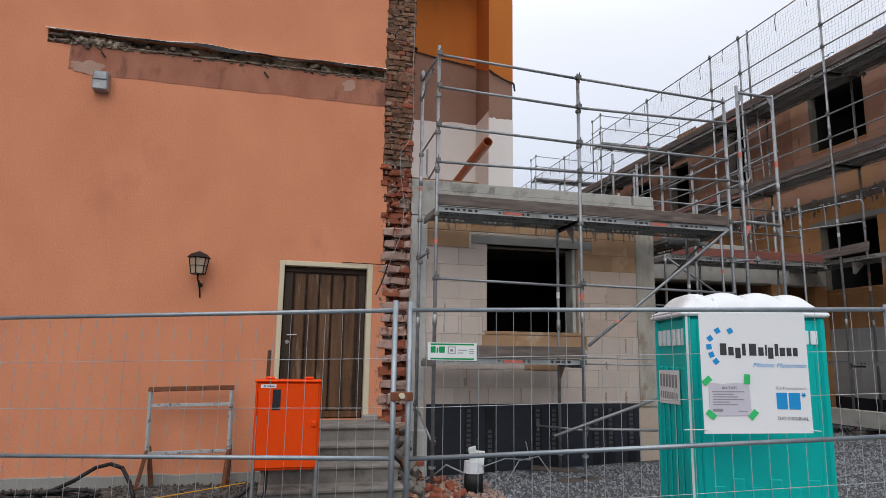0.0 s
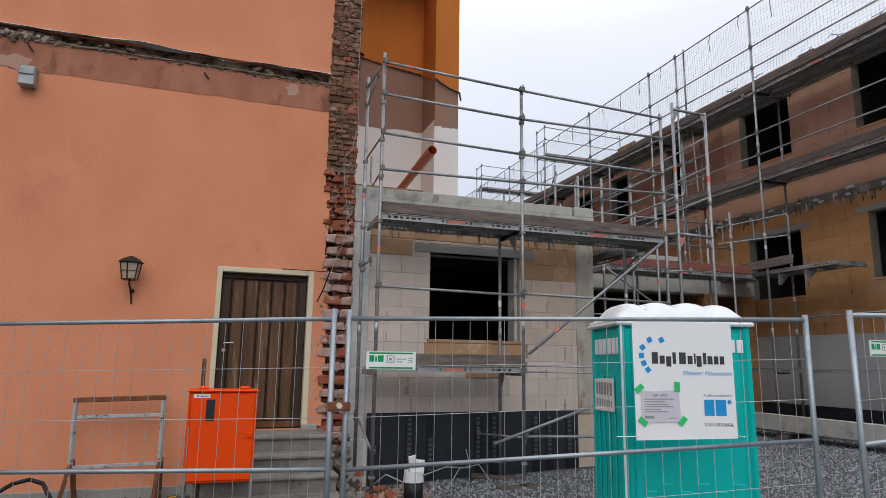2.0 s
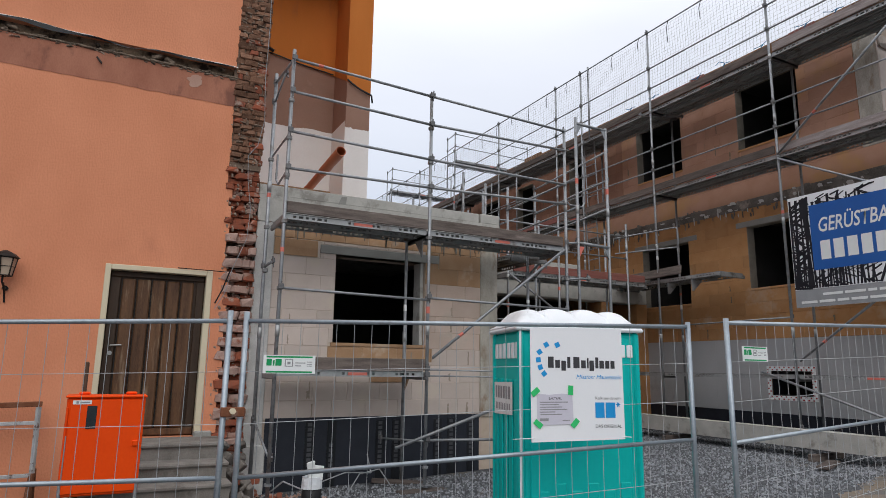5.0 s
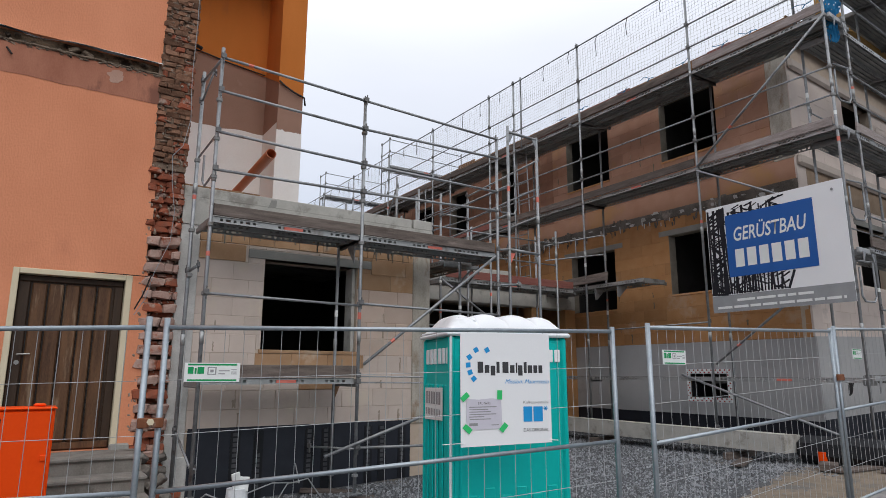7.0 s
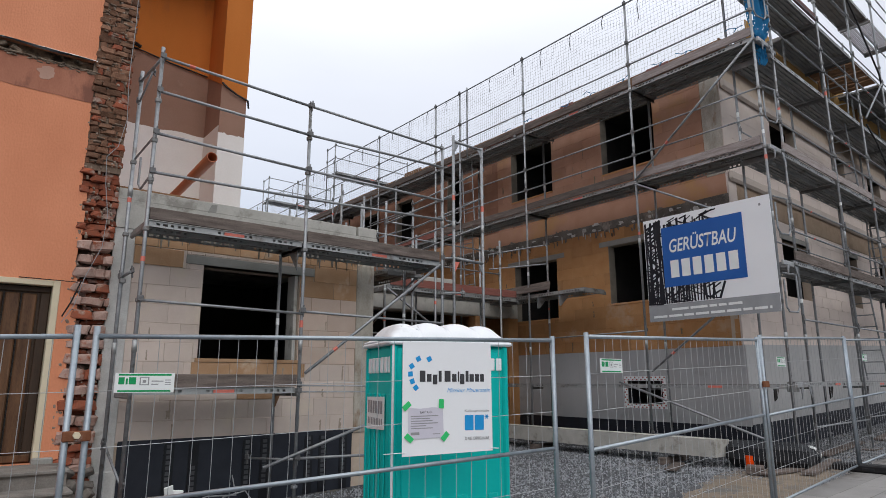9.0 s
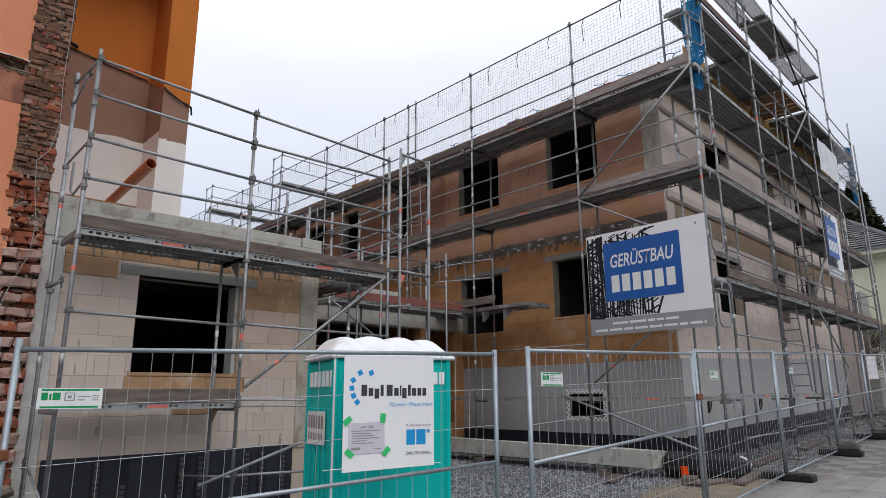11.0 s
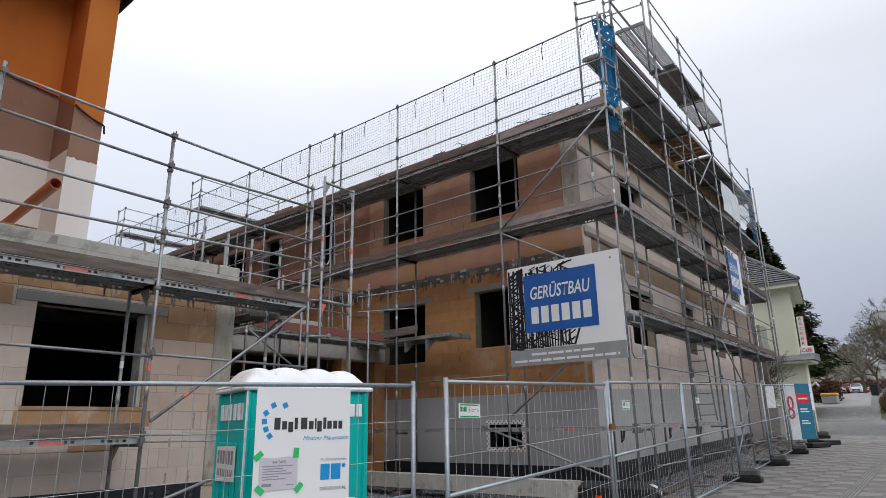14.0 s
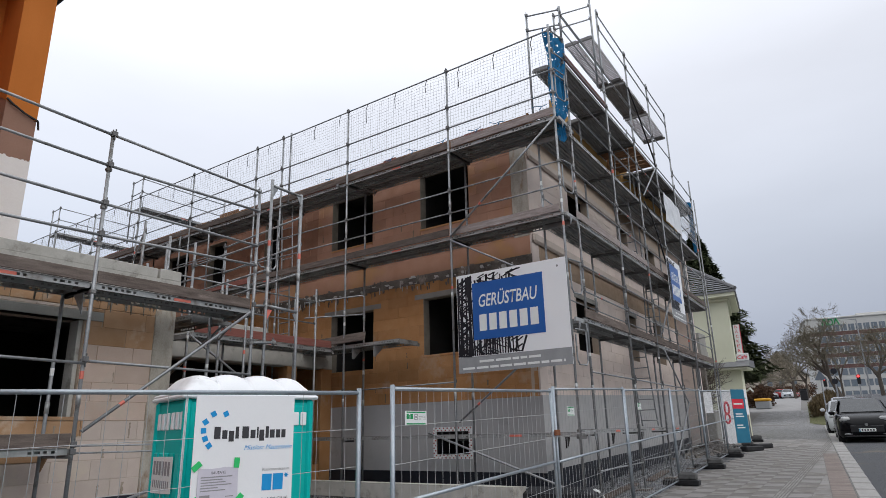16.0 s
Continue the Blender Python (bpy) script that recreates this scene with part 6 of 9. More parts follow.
def yard_scaffold():
    sc = thing("facade_scaffold", "tall galvanised tube scaffold along the yard wall of the new building", "scaffold", "scaffolds on the site")
    xo, xi = 12.9, 13.62
    ys = [4.545, 7.12, 10.18, 12.64, 13.74, 16.8, 19.87, 22.9, 26.0, 29.0]
    for k, y in enumerate(ys):
        gz = ground_z(xo, y) + 0.03
        top = 9.66 if k else 9.72
        standard(sc, xo, y, gz, top)
        standard(sc, xi, y + (0.05 if k else 0.0), gz, 7.6 if k else 9.72)
    standard(sc, xo, 12.33, 7.6, 9.66, False)
    for k, (a, b) in enumerate(zip(ys, ys[1:])):
        for z in (5.66, 7.67):
            deck_bay(sc, (xo, b), (xo, a), (1, 0), z, pw=0.385 if z > 7 else 0.32, seed=k, mark=k in (1, 3), toe_mat="red_wood" if k == 4 and z < 6 else "pink_wood" if k == 0 else "grey_wood")
        for z in (8.16, 8.66, 9.58):
            rail(sc, (xo - 0.01, a, z), (xo - 0.01, b, z), 0.017)
        for z in (6.16, 6.66):
            rail(sc, (xo - 0.01, a, z), (xo - 0.01, b, z), 0.016)
        if k in (1, 2, 3):
            rail(sc, (xo, a, 2.62), (xo, b, 2.60), 0.016)
    for y in ys[:6]:
        couplers(sc, [(xo, y, z) for z in (5.58, 7.58, 6.16, 6.66, 8.16, 8.66)])
    # working platforms lower down
    deck_bay(sc, (xo, 11.5), (xo, 8.55), (1, 0), 3.64, mark=False, toe=False)
    for y in (9.3, 9.95):
        part("console_bracket", Shape().prism([(0, 0), (0.30, 0), (0.26, -0.06), (0.06, -0.24), (0, -0.24)], plane_pose((xo + 0.02, y, 3.55), (1, 0, 0), (0, -1, 0)), 0.02), "galv", sc)
    part("loose_plank", Shape().box((-0.02, -1.1, 0), (0.02, 1.1, 0.20), pose(xo - 0.03, 10.62, 3.665, -1.5, 12, 0), 0.012), "grey_wood", sc, "grey weathered plank lying on the platform")
    deck_bay(sc, (xo, 12.64), (xo, 10.18), (1, 0), 1.62, mark=False, toe=False, planks=1)
    deck_bay(sc, (xo, 10.18), (xo, 7.12), (1, 0), 1.62, mark=False, toe=False, planks=1)
    deck_bay(sc, (xo, 7.12), (xo, 4.60), (1, 0), 1.62, toe=False, planks=1)
    part("guard_ladder", Shape().path([(xo - 0.02, 11.5, 4.80), (xo - 0.02, 9.6, 4.72), (xo - 0.02, 9.55, 4.66), (xo - 0.02, 9.55, 4.34), (xo - 0.02, 9.6, 4.28), (xo - 0.02, 11.5, 4.42)], 0.016, 6)
         .tube((xo - 0.02, 11.35, 4.42), (xo - 0.02, 11.35, 4.8), 0.014, 6).tube((xo - 0.02, 10.45, 4.34), (xo - 0.02, 10.45, 4.76), 0.014, 6), "galv", sc)
    rail(sc, (xo - 0.05, 7.10, 5.62), (xo - 0.05, 4.50, 7.60), 0.022, 0.28, "diagonal_brace")
    rail(sc, (xo - 0.05, 7.10, 5.55), (xo - 0.05, 5.2, 4.5), 0.022, None, "diagonal_brace")
    rail(sc, (xo - 0.05, 7.0, 1.85), (xo - 0.05, 4.8, 3.4), 0.022, 0.2, "diagonal_brace")
    rail(sc, (xo - 0.05, 7.75, 1.66), (xo - 0.05, 4.6, 0.62), 0.022, None, "diagonal_brace")
    rail(sc, (xo, 7.1, 0.72), (xo, 4.6, 0.66), 0.018)
    rail(sc, (xo - 0.02, 10.5, 7.62), (xi, 9.9, 7.52), 0.02)
    # raised platforms across the far roof
    for yy, z, x1 in ((19.9, 9.30, 16.2), (26.0, 9.62, 16.0)):
        deck_bay(sc, (xo + 0.1, yy), (x1, yy), (0, 1), z, toe=False)
        for x, y in ((xo + 0.03, yy), (xo + 0.08, yy + 0.7), (x1, yy)):
            standard(sc, x, y, z - 1.2, z + 1.05, False)
        for dz in (0.5, 0.98):
            rail(sc, (xo + 0.03, yy, z + dz), (x1, yy, z + dz - 0.04), 0.017)
            rail(sc, (xo + 0.03, yy, z + dz), (xo + 0.08, yy + 0.7, z + dz), 0.017)
    for z0 in (5.72, 3.72):
        s = Shape()
        for y in (12.45, 12.86):
            s.tube((xo + 0.34, y, z0), (xo + 0.24, y, z0 + 2.1), 0.018, 6)
        for q in range(7):
            s.tube((xo + 0.33 - 0.013 * q, 12.45, z0 + 0.2 + q * 0.28), (xo + 0.33 - 0.013 * q, 12.86, z0 + 0.2 + q * 0.28), 0.013, 6)
        part("ladder", s, "galv", sc, "aluminium scaffold ladder")
    # guard frames inside the far bays
    for y in (15.8, 17.28):
        standard(sc, xo + 0.02, y, 5.7, 7.86, False)
    for z in (6.2, 6.75, 7.3, 7.8):
        rail(sc, (xo + 0.02, 15.8, z), (xo + 0.02, 17.28, z), 0.015)
    # netting above the roof edge, with strands
    s = Shape()
    rnd = random.Random(6)
    step = 0.078
    y = 4.65
    while y < 29:
        sag = 0.02 * math.sin(y * 3.1)
        s.path([(xo + 0.03, y, 7.85), (xo + 0.05, y + 0.6 * sag + 0.03 * noise.noise((y, 1, 0)), 8.7), (xo + 0.03, y + sag, 9.55 - 0.05 * abs(math.sin(y * 1.05)))], 0.0026, 3)
        y += step if y < 14 else step * 1.6
    z = 7.9
    while z < 9.56:
        pts = [(xo + 0.03 + 0.012 * math.sin(q * 2.3 + z * 5), 4.65 + q * 0.5, z + 0.018 * math.sin(q * 1.7 + z * 3)) for q in range(49)]
        for a, b in zip(pts, pts[1:]):
            s.tube(a, b, 0.0026, 3, caps=False)
        z += step
    part("safety_net", s, "net_white", sc, "white safety net strung above the roof edge", kind="stuff")
    s = Shape()
    for k in range(26):
        y = 4.9 + k * 0.92
        s.path([(xo - 0.02, y, 9.58), (xo - 0.03, y + 0.05, 9.42), (xo - 0.03, y + 0.03, 9.25 - 0.1 * (k % 3))], 0.009, 4)
    part("net_tie", s, "hole", sc, kind="stuff")
    s = Shape()                                  # blue netting strands along the lower edge and bundled at the corner
    pts = []
    for k in range(60):
        y = 4.7 + k * 0.11
        pts.append((xo - 0.02 + rnd.uniform(-0.03, 0.05), y, 7.92 + 0.07 * noise.noise((y * 1.5, 2, 0)) + rnd.uniform(-0.03, 0.03)))
    for k in (0, 9, 14, 22, 30, 36, 47, 54):      # torn scraps of blue net still tied to the edge
        s.path(pts[k:k + 4], 0.008, 4)
        s.path([pts[k + 1], (pts[k + 1][0] - 0.02, pts[k + 1][1] + 0.04, pts[k + 1][2] - 0.07)], 0.009, 4)
    part("blue_net_rest", s, "net_blue", sc, kind="stuff")
    blue_drape(sc, xo + 0.30, 4.56, 7.75, 9.62, 0.80)
    blue_drape(sc, xo + 0.30, 4.56, 7.2, 7.8, 0.32)
    return sc


def street_scaffold():
    sc = thing("facade_scaffold", "tall galvanised tube scaffold along the street wall with ladders and film", "scaffold", "scaffolds on the site")
    yo, yi = 4.47, 5.19
    xs = [13.35, 16.02, 18.25, 20.45, 22.6, 25.3]
    tops = [9.72, 11.95, 11.92, 11.95, 11.88, 10.3]
    for k, x in enumerate(xs):
        gz = ground_z(x, yo) + 0.03
        if k:
            standard(sc, x, yo, gz, tops[k])
            part("sole_board", Shape().box((x - 0.3, yo - 0.12, gz - 0.05), (x + 0.3, yo + 0.12, gz - 0.01), ch=0.006), "grey_wood", sc)
        standard(sc, x + 0.08, yi, gz, 9.6 if k else 8.0)
        couplers(sc, [(x, yo, z) for z in (3.58, 5.58, 7.58, 4.16, 4.66, 6.16, 6.66, 8.16, 9.58)])
    for dx, dy in ((0.45, 0.0), (0.45, 0.6), (0.0, 0.6)):
        standard(sc, 25.35 + dx, yo + dy, ground_z(25, yo) + 0.03, 9.7)
    for z in (2.6, 3.6, 4.6, 5.6, 6.6, 7.6, 8.6):
        rail(sc, (25.35, yo, z), (25.8, yo + 0.6, z), 0.016)
    for k, (a, b) in enumerate(zip(xs, xs[1:])):
        for z in (3.66, 5.60, 7.46):
            deck_bay(sc, (a, yo), (b, yo), (0, 1), z, seed=k, mark=False, toe=z < 7, toe_mat="pink_wood" if k in (0, 1) and 5 < z < 7 else "grey_wood")
            for dz in (0.5, 1.0):
                rail(sc, (a, yo - 0.01, z + dz), (b, yo - 0.01, z + dz), 0.016, 0.35 if (k + int(z)) % 3 == 0 else None)
            rail(sc, (a + 0.08, yi, z + 0.6), (b + 0.08, yi, z + 0.6), 0.014)
        deck_bay(sc, (a, yo), (b, yo), (0, 1), 9.12, seed=k, mark=False, toe=k == 0, toe_mat="maroon_wood", boards=k == 2, planks=3 if k else 2)
        if k < 4:
            rail(sc, (a, yo - 0.01, 10.16), (b, yo - 0.01, 10.16), 0.016)
            rail(sc, (a, yo - 0.01, 9.16), (b, yo - 0.01, 9.16), 0.016)
        if 0 < k < 4:
            rail(sc, (a, yo - 0.01, 11.80), (b, yo - 0.01, 11.80), 0.017)
            rail(sc, (a, yo - 0.01, 11.40), (b, yo - 0.01, 11.40), 0.017)
            deck_bay(sc, (a - (0.62 if k == 1 else 0.3), yo - 0.03), (b - 0.45, yo - 0.03), (0, 1), 10.86, seed=k, toe=False, mark=False, grid=k != 2)
        if k < 3:
            deck_bay(sc, (a, yo), (b, yo), (0, 1), 1.66, seed=k, toe=False, planks=1)
            part("wall_bracket", Shape().prism([(0, 0), (0.22, 0), (0.10, -0.20), (0, -0.24)], plane_pose((a + 0.6, yi + 0.1, 1.56), (1, 0, 0), (0, -1, 0)), 0.02), "black_iron", sc)
        rail(sc, (a, yo - 0.01, 2.66), (b, yo - 0.01, 2.66), 0.016)
        rail(sc, (a, yo, 0.95 + 0.06 * k), (b, yo, 0.97 + 0.06 * k), 0.014)
    for z in (9.2, 8.7):
        rail(sc, (22.6, yo - 0.01, z + 0.5), (25.3, yo - 0.01, z + 0.4), 0.016)
    # guard frames over the corner
    for x, y, z1 in ((13.05, 5.1, 10.28), (13.36, 4.47, 10.40), (14.9, 5.19, 11.45), (15.55, 4.47, 11.95)):
        standard(sc, x, y, 7.7 if y > 5 and x < 14 else 9.5, z1, False)
    for z in (9.85, 10.22):
        rail(sc, (13.05, 5.1, z), (13.36, 4.47, z + 0.1), 0.016)
        rail(sc, (14.9, 5.19, z + 1.15), (15.55, 4.47, z + 1.55), 0.016)
        rail(sc, (13.36, 4.47, z), (16.02, 4.47, z + 0.02), 0.016)
    for z in (9.58, 9.08, 8.58):
        rail(sc, (12.9, 4.545, z), (13.35, 4.47, z), 0.018)
    # ladder bay
    for k, (x, z0) in enumerate(((18.45, 1.7), (19.7, 3.7), (18.35, 5.7), (18.3, 7.7))):
        s = Shape()
        lean = 0.5 if k % 2 == 0 else -0.3
        a, b = Vector((x, yo + 0.25, z0)), Vector((x - lean, yo + 0.25, z0 + 2.0))
        w = Vector((0, 0.38, 0))
        s.tube(a, b, 0.018, 6).tube(a + w, b + w, 0.018, 6)
        for q in range(8):
            p = a.lerp(b, (q + 0.5) / 8)
            s.tube(p, p + w, 0.013, 6)
        part("ladder", s, "galv", sc, "aluminium scaffold ladder")
    rail(sc, (18.70, yo - 0.04, 3.95), (20.5, yo - 0.04, 5.50), 0.024, None, "diagonal_brace")
    rail(sc, (18.47, yo - 0.04, 7.62), (20.3, yo - 0.04, 9.09), 0.024, None, "diagonal_brace")
    rail(sc, (18.69, yo - 0.04, 3.54), (20.7, yo - 0.04, 2.27), 0.022, None, "diagonal_brace")
    part("supply_hose", Shape().path([(18.1, yo - 0.05, 10.7), (18.75, yo - 0.07, 10.2), (19.5, yo - 0.05, 9.75), (20.1, yo - 0.06, 9.25), (20.3, yo - 0.03, 9.0)], 0.022, 7), "black_plastic", sc, "black hose hanging down the scaffold", smooth=True)
    part("supply_hose", Shape().path([(18.4, yo - 0.05, 7.45), (19.0, yo - 0.07, 7.1), (19.5, yo - 0.06, 6.7), (20.05, yo - 0.05, 6.05)], 0.020, 7), "black_plastic", sc, smooth=True)
    rail(sc, (18.6, yo - 0.03, 0.75), (20.8, yo - 0.03, 2.3), 0.022, None, "diagonal_brace")
    # corner guard frames between the two scaffolds
    for z in (4.2, 6.2, 2.9, 8.2):
        part("end_guard", Shape().path([(12.93, 4.54, z + 0.5), (13.31, 4.47, z + 0.5), (13.31, 4.47, z - 0.05), (13.25, 4.48, z - 0.13), (13.02, 4.52, z - 0.13), (12.95, 4.53, z - 0.05), (12.95, 4.53, z + 0.4)], 0.015, 6), "galv", sc)
    for z in (1.6, 3.56, 5.56, 7.56):
        part("corner_transom", Shape().box((12.9, 4.48, z - 0.03), (13.36, 4.52, z + 0.05), ch=0.006), "galv_edge", sc)
        for x, sx in ((12.93, 1), (13.33, -1)):
            part("gusset", Shape().prism([(0, 0), (0.10 * sx, 0), (0, -0.18)], plane_pose((x, 4.45, z - 0.03), (1, 0, 0), (0, -1, 0)), 0.012), "galv", sc)
    # plastic film, net and bundled net at the far end
    s = Shape()
    n = 14
    for i in range(n):
        for j in range(10):
            q = []
            for a, b in ((i, j), (i + 1, j), (i + 1, j + 1), (i, j + 1)):
                x, z = 20.75 + a * (1.95 / n), 7.52 + b * 0.092
                q.append((x, yo - 0.06 + 0.03 * noise.noise((x * 3, z * 3, 2)), z))
            s.add(q, [(0, 1, 2, 3)])
    part("plastic_film", s, "film", sc, "crumpled clear plastic film", smooth=True)
    part("yellow_panel", Shape().box((20.0, yi + 0.15, 7.75), (22.2, yi + 0.2, 8.5), ch=0.01), "yellow_wood", sc, "orange-yellow formwork panel")
    blue_drape(sc, 25.4, yo + 0.1, 7.6, 9.5, 0.30)
    s = Shape()
    for k in range(16):
        s.tube((22.9 + k * 0.15, yo, 7.8), (22.9 + k * 0.15, yo, 9.2), 0.005, 3)
        s.tube((22.9, yo, 7.8 + k * 0.09), (25.2, yo, 7.8 + k * 0.09), 0.005, 3)
    part("safety_net", s, "net_white", sc, kind="stuff")
    sc.matrix_basis = Matrix.Translation((13.6, 4.47, 0)) @ pose(0, 0, 0, 0, 0, 2.6) @ Matrix.Translation((-13.6, -4.47, 0))
    return sc


for raise_scaffold in (annex_scaffold, corner_tower, yard_scaffold, street_scaffold):
    wedge_clips(raise_scaffold())


# ---- site fence ----
def fence_panel(a, b, za, zb, label, stuck=(), ga=None, gb=None, wires=27, mid=0.52, rails=None):
    """A mobile fence panel between two posts; za and zb are the tops of the posts."""
    f = thing("mobile_fence", label, "fence", "mobile fence panels round the site")
    a, b = Vector((*a, 0)), Vector((*b, 0))
    d = (b - a).normalized()
    ln = (b - a).length
    ga = ground_z(a.x, a.y) if ga is None else ga
    gb = ground_z(b.x, b.y) if gb is None else gb
    top = lambda u: za + (zb - za) * u / ln - 0.035
    bot = lambda u: ga + (gb - ga) * u / ln + 0.10
    if rails:                                    # heights of the top and middle rail at both ends
        top = lambda u: rails[0] + (rails[1] - rails[0]) * u / ln
    at = lambda u, z: a + d * u + Vector((0, 0, z))
    for p, z0, z1 in ((a, ga + 0.02, za), (b, gb + 0.02, zb)):
        part("post", Shape().tube((p.x, p.y, z0), (p.x, p.y, z1), 0.021, 10), "galv_fence", f, smooth=True)
    md = lambda u: bot(u) + (top(u) - bot(u)) * mid
    if rails:
        md = lambda u: rails[2] + (rails[3] - rails[2]) * u / ln
    part("top_rail", Shape().tube(at(0, top(0)), at(ln, top(ln)), 0.0165, 8), "galv_fence", f, smooth=True)
    part("middle_rail", Shape().tube(at(0, md(0)), at(ln, md(ln)), 0.0165, 8), "galv_fence", f, smooth=True)
    part("bottom_rail", Shape().tube(at(0, bot(0)), at(ln, bot(ln)), 0.0165, 8), "galv_fence", f, smooth=True)
    s = Shape()
    for k in range(1, wires):
        u = k * ln / wires
        s.tube(at(u, bot(u)), at(u, top(u)), 0.0022, 4, caps=False)
    for q in (0.667, 0.333, -0.34, -0.68):
        n = 6
        for k in range(n):
            u0, u1 = k * ln / n, (k + 1) * ln / n
            s.tube(at(u0, md(u0) + (top(u0) - md(u0)) * q), at(u1, md(u1) + (top(u1) - md(u1)) * q), 0.0022, 4, caps=False)
    part("wire_mesh", s, "wire", f, "thin zinc wire mesh", kind="stuff")
    return f


def fence_sign(origin, ux, w, h):
    n = Vector((Vector(ux).y, -Vector(ux).x, 0))
    m = plane_pose(Vector(origin) + n * 0.012, ux, n)
    t = thing("info_sign", "small white fence sign with green bars", "sign", "signs on the fence")
    part("plate", Shape().prism([(0, 0), (w, 0), (w, h), (0, h)], m, 0.003), "sign_white", t)
    m2 = m @ Matrix.Translation((0, 0, 0.004))
    bars([(0.02, h * 0.04, w - 0.04, h * 0.09), (0.02, h * 0.86, w - 0.04, h * 0.09)], m2, "green_ink", t, "green_bar")
    bars([(w * 0.06, h * 0.42, w * 0.10, h * 0.36), (w * 0.18, h * 0.42, w * 0.035, h * 0.3), (w * 0.23, h * 0.42, w * 0.12, h * 0.36)], m2, "green_ink", t, "logo_shape")
    bars([(w * 0.41, h * 0.38, w * 0.16, h * 0.04), (w * 0.41, h * 0.38, w * 0.02, h * 0.4), (w * 0.55, h * 0.38, w * 0.02, h * 0.4), (w * 0.41, h * 0.74, w * 0.16, h * 0.04), (w * 0.46, h * 0.5, w * 0.06, h * 0.14)], m2, "mid_ink", t, "logo_mark")
    bars([(w * 0.61, h * 0.56, w * 0.2, h * 0.05), (w * 0.61, h * 0.40, w * 0.12, h * 0.05), (w * 0.84, h * 0.5, w * 0.1, h * 0.04), (w * 0.84, h * 0.62, w * 0.1, h * 0.04), (w * 0.84, h * 0.4, w * 0.1, h * 0.04)], m2, "mid_ink", t, "small_print")
    return t


def fence_foot(x, y, turn, label="dark rubber fence foot weighted with a grey concrete block", stacked=True):
    f = thing("ballast_block", label, "ballast block", "feet of the fence")
    g = ground_z(x, y)
    m = pose(x, y, g, 0, 0, turn)
    s = Shape().box((-0.40, -0.13, 0.0), (0.34, 0.13, 0.115), m, 0.02)
    for q in (-0.22, 0.02):
        s.box((q, -0.135, 0.02), (q + 0.16, 0.135, 0.07), m, 0.008)
    part("rubber_foot", s, "black_plastic", f)
    if stacked:
        part("block_top", Shape().box((-0.36, -0.115, 0.115), (0.02, 0.115, 0.255), m @ pose(0, 0, 0, 0, 0, 2), 0.03).box((-0.28, -0.06, 0.25), (-0.06, 0.06, 0.268), m, 0.008), "dark_concrete", f, "weathered grey concrete block")
    return f


F1A, F1B = (-0.25, 5.90), (2.966, 4.59)
F2A, F2B = (3.085, 4.629), (6.402, 3.644)
F3A, F3B = (6.409, 3.282), (9.858, 3.56)
fence_panel(F1A, F1B, 1.95, 2.03, "zinc mesh fence panel in front of the orange house", wires=26, ga=-0.06, gb=-0.02, rails=(1.872, 1.957, 0.802, 0.906))
f2 = fence_panel(F2A, F2B, 2.03, 2.05, "zinc mesh fence panel in front of the annex and toilet", ga=-0.03, gb=0.14, rails=(1.966, 2.013, 0.894, 1.127))
f3 = fence_panel(F3A, F3B, 2.06, 2.18, "zinc mesh fence panel with green sign", gb=0.26, mid=0.52)
street_line = [(9.93, 3.57), (13.40, 3.90), (16.9, 4.13), (20.4, 4.38), (23.9, 4.62), (27.4, 4.90), (30.8, 5.2)]
for k, (p, q) in enumerate(zip(street_line, street_line[1:])):
    fence_panel((p[0] + 0.03, p[1]), (q[0] - 0.03, q[1]), ground_z(*p) + 2.0 + (0.0 if k else 0.0), ground_z(*q) + 2.02, "zinc mesh fence panel along the pavement", wires=26)
for k, (x, y) in enumerate(street_line[1:]):
    if k:
        fence_foot(x, y, 94)
    else:
        fence_foot(x, y, 94, "single grey concrete fence foot on the paving", False)
cl = thing("pipe_clamp", "rusty clamp joining two fence posts", "clamp")
part("plate", Shape().box((2.945, 4.555, 1.305), (3.105, 4.58, 1.37), ch=0.006), "rust", cl)
part("bolt", Shape().tube((3.02, 4.56, 1.345), (3.02, 4.52, 1.345), 0.022, 6), "cream", cl)
cl2 = thing("pipe_clamp", "rusty clamp joining two fence posts", "clamp")
part("plate", Shape().box((9.82, 3.51, 1.60), (9.97, 3.53, 1.67), ch=0.006), "rust", cl2)
d2 = (Vector((*F2B, 0)) - Vector((*F2A, 0))).normalized()
d3 = (Vector((*F3B, 0)) - Vector((*F3A, 0))).normalized()
fence_sign((3.215, 4.585, 1.60), d2, 0.36, 0.128)
fence_sign((6.56, 3.288, 1.74), d3, 0.33, 0.115)
for px, py, k in ((10.40, 3.612, 0), (14.15, 3.945, 1)):
    fence_sign((px, py, ground_z(px, py) + 1.62), (0.9942, 0.1074, 0), 0.30, 0.12)


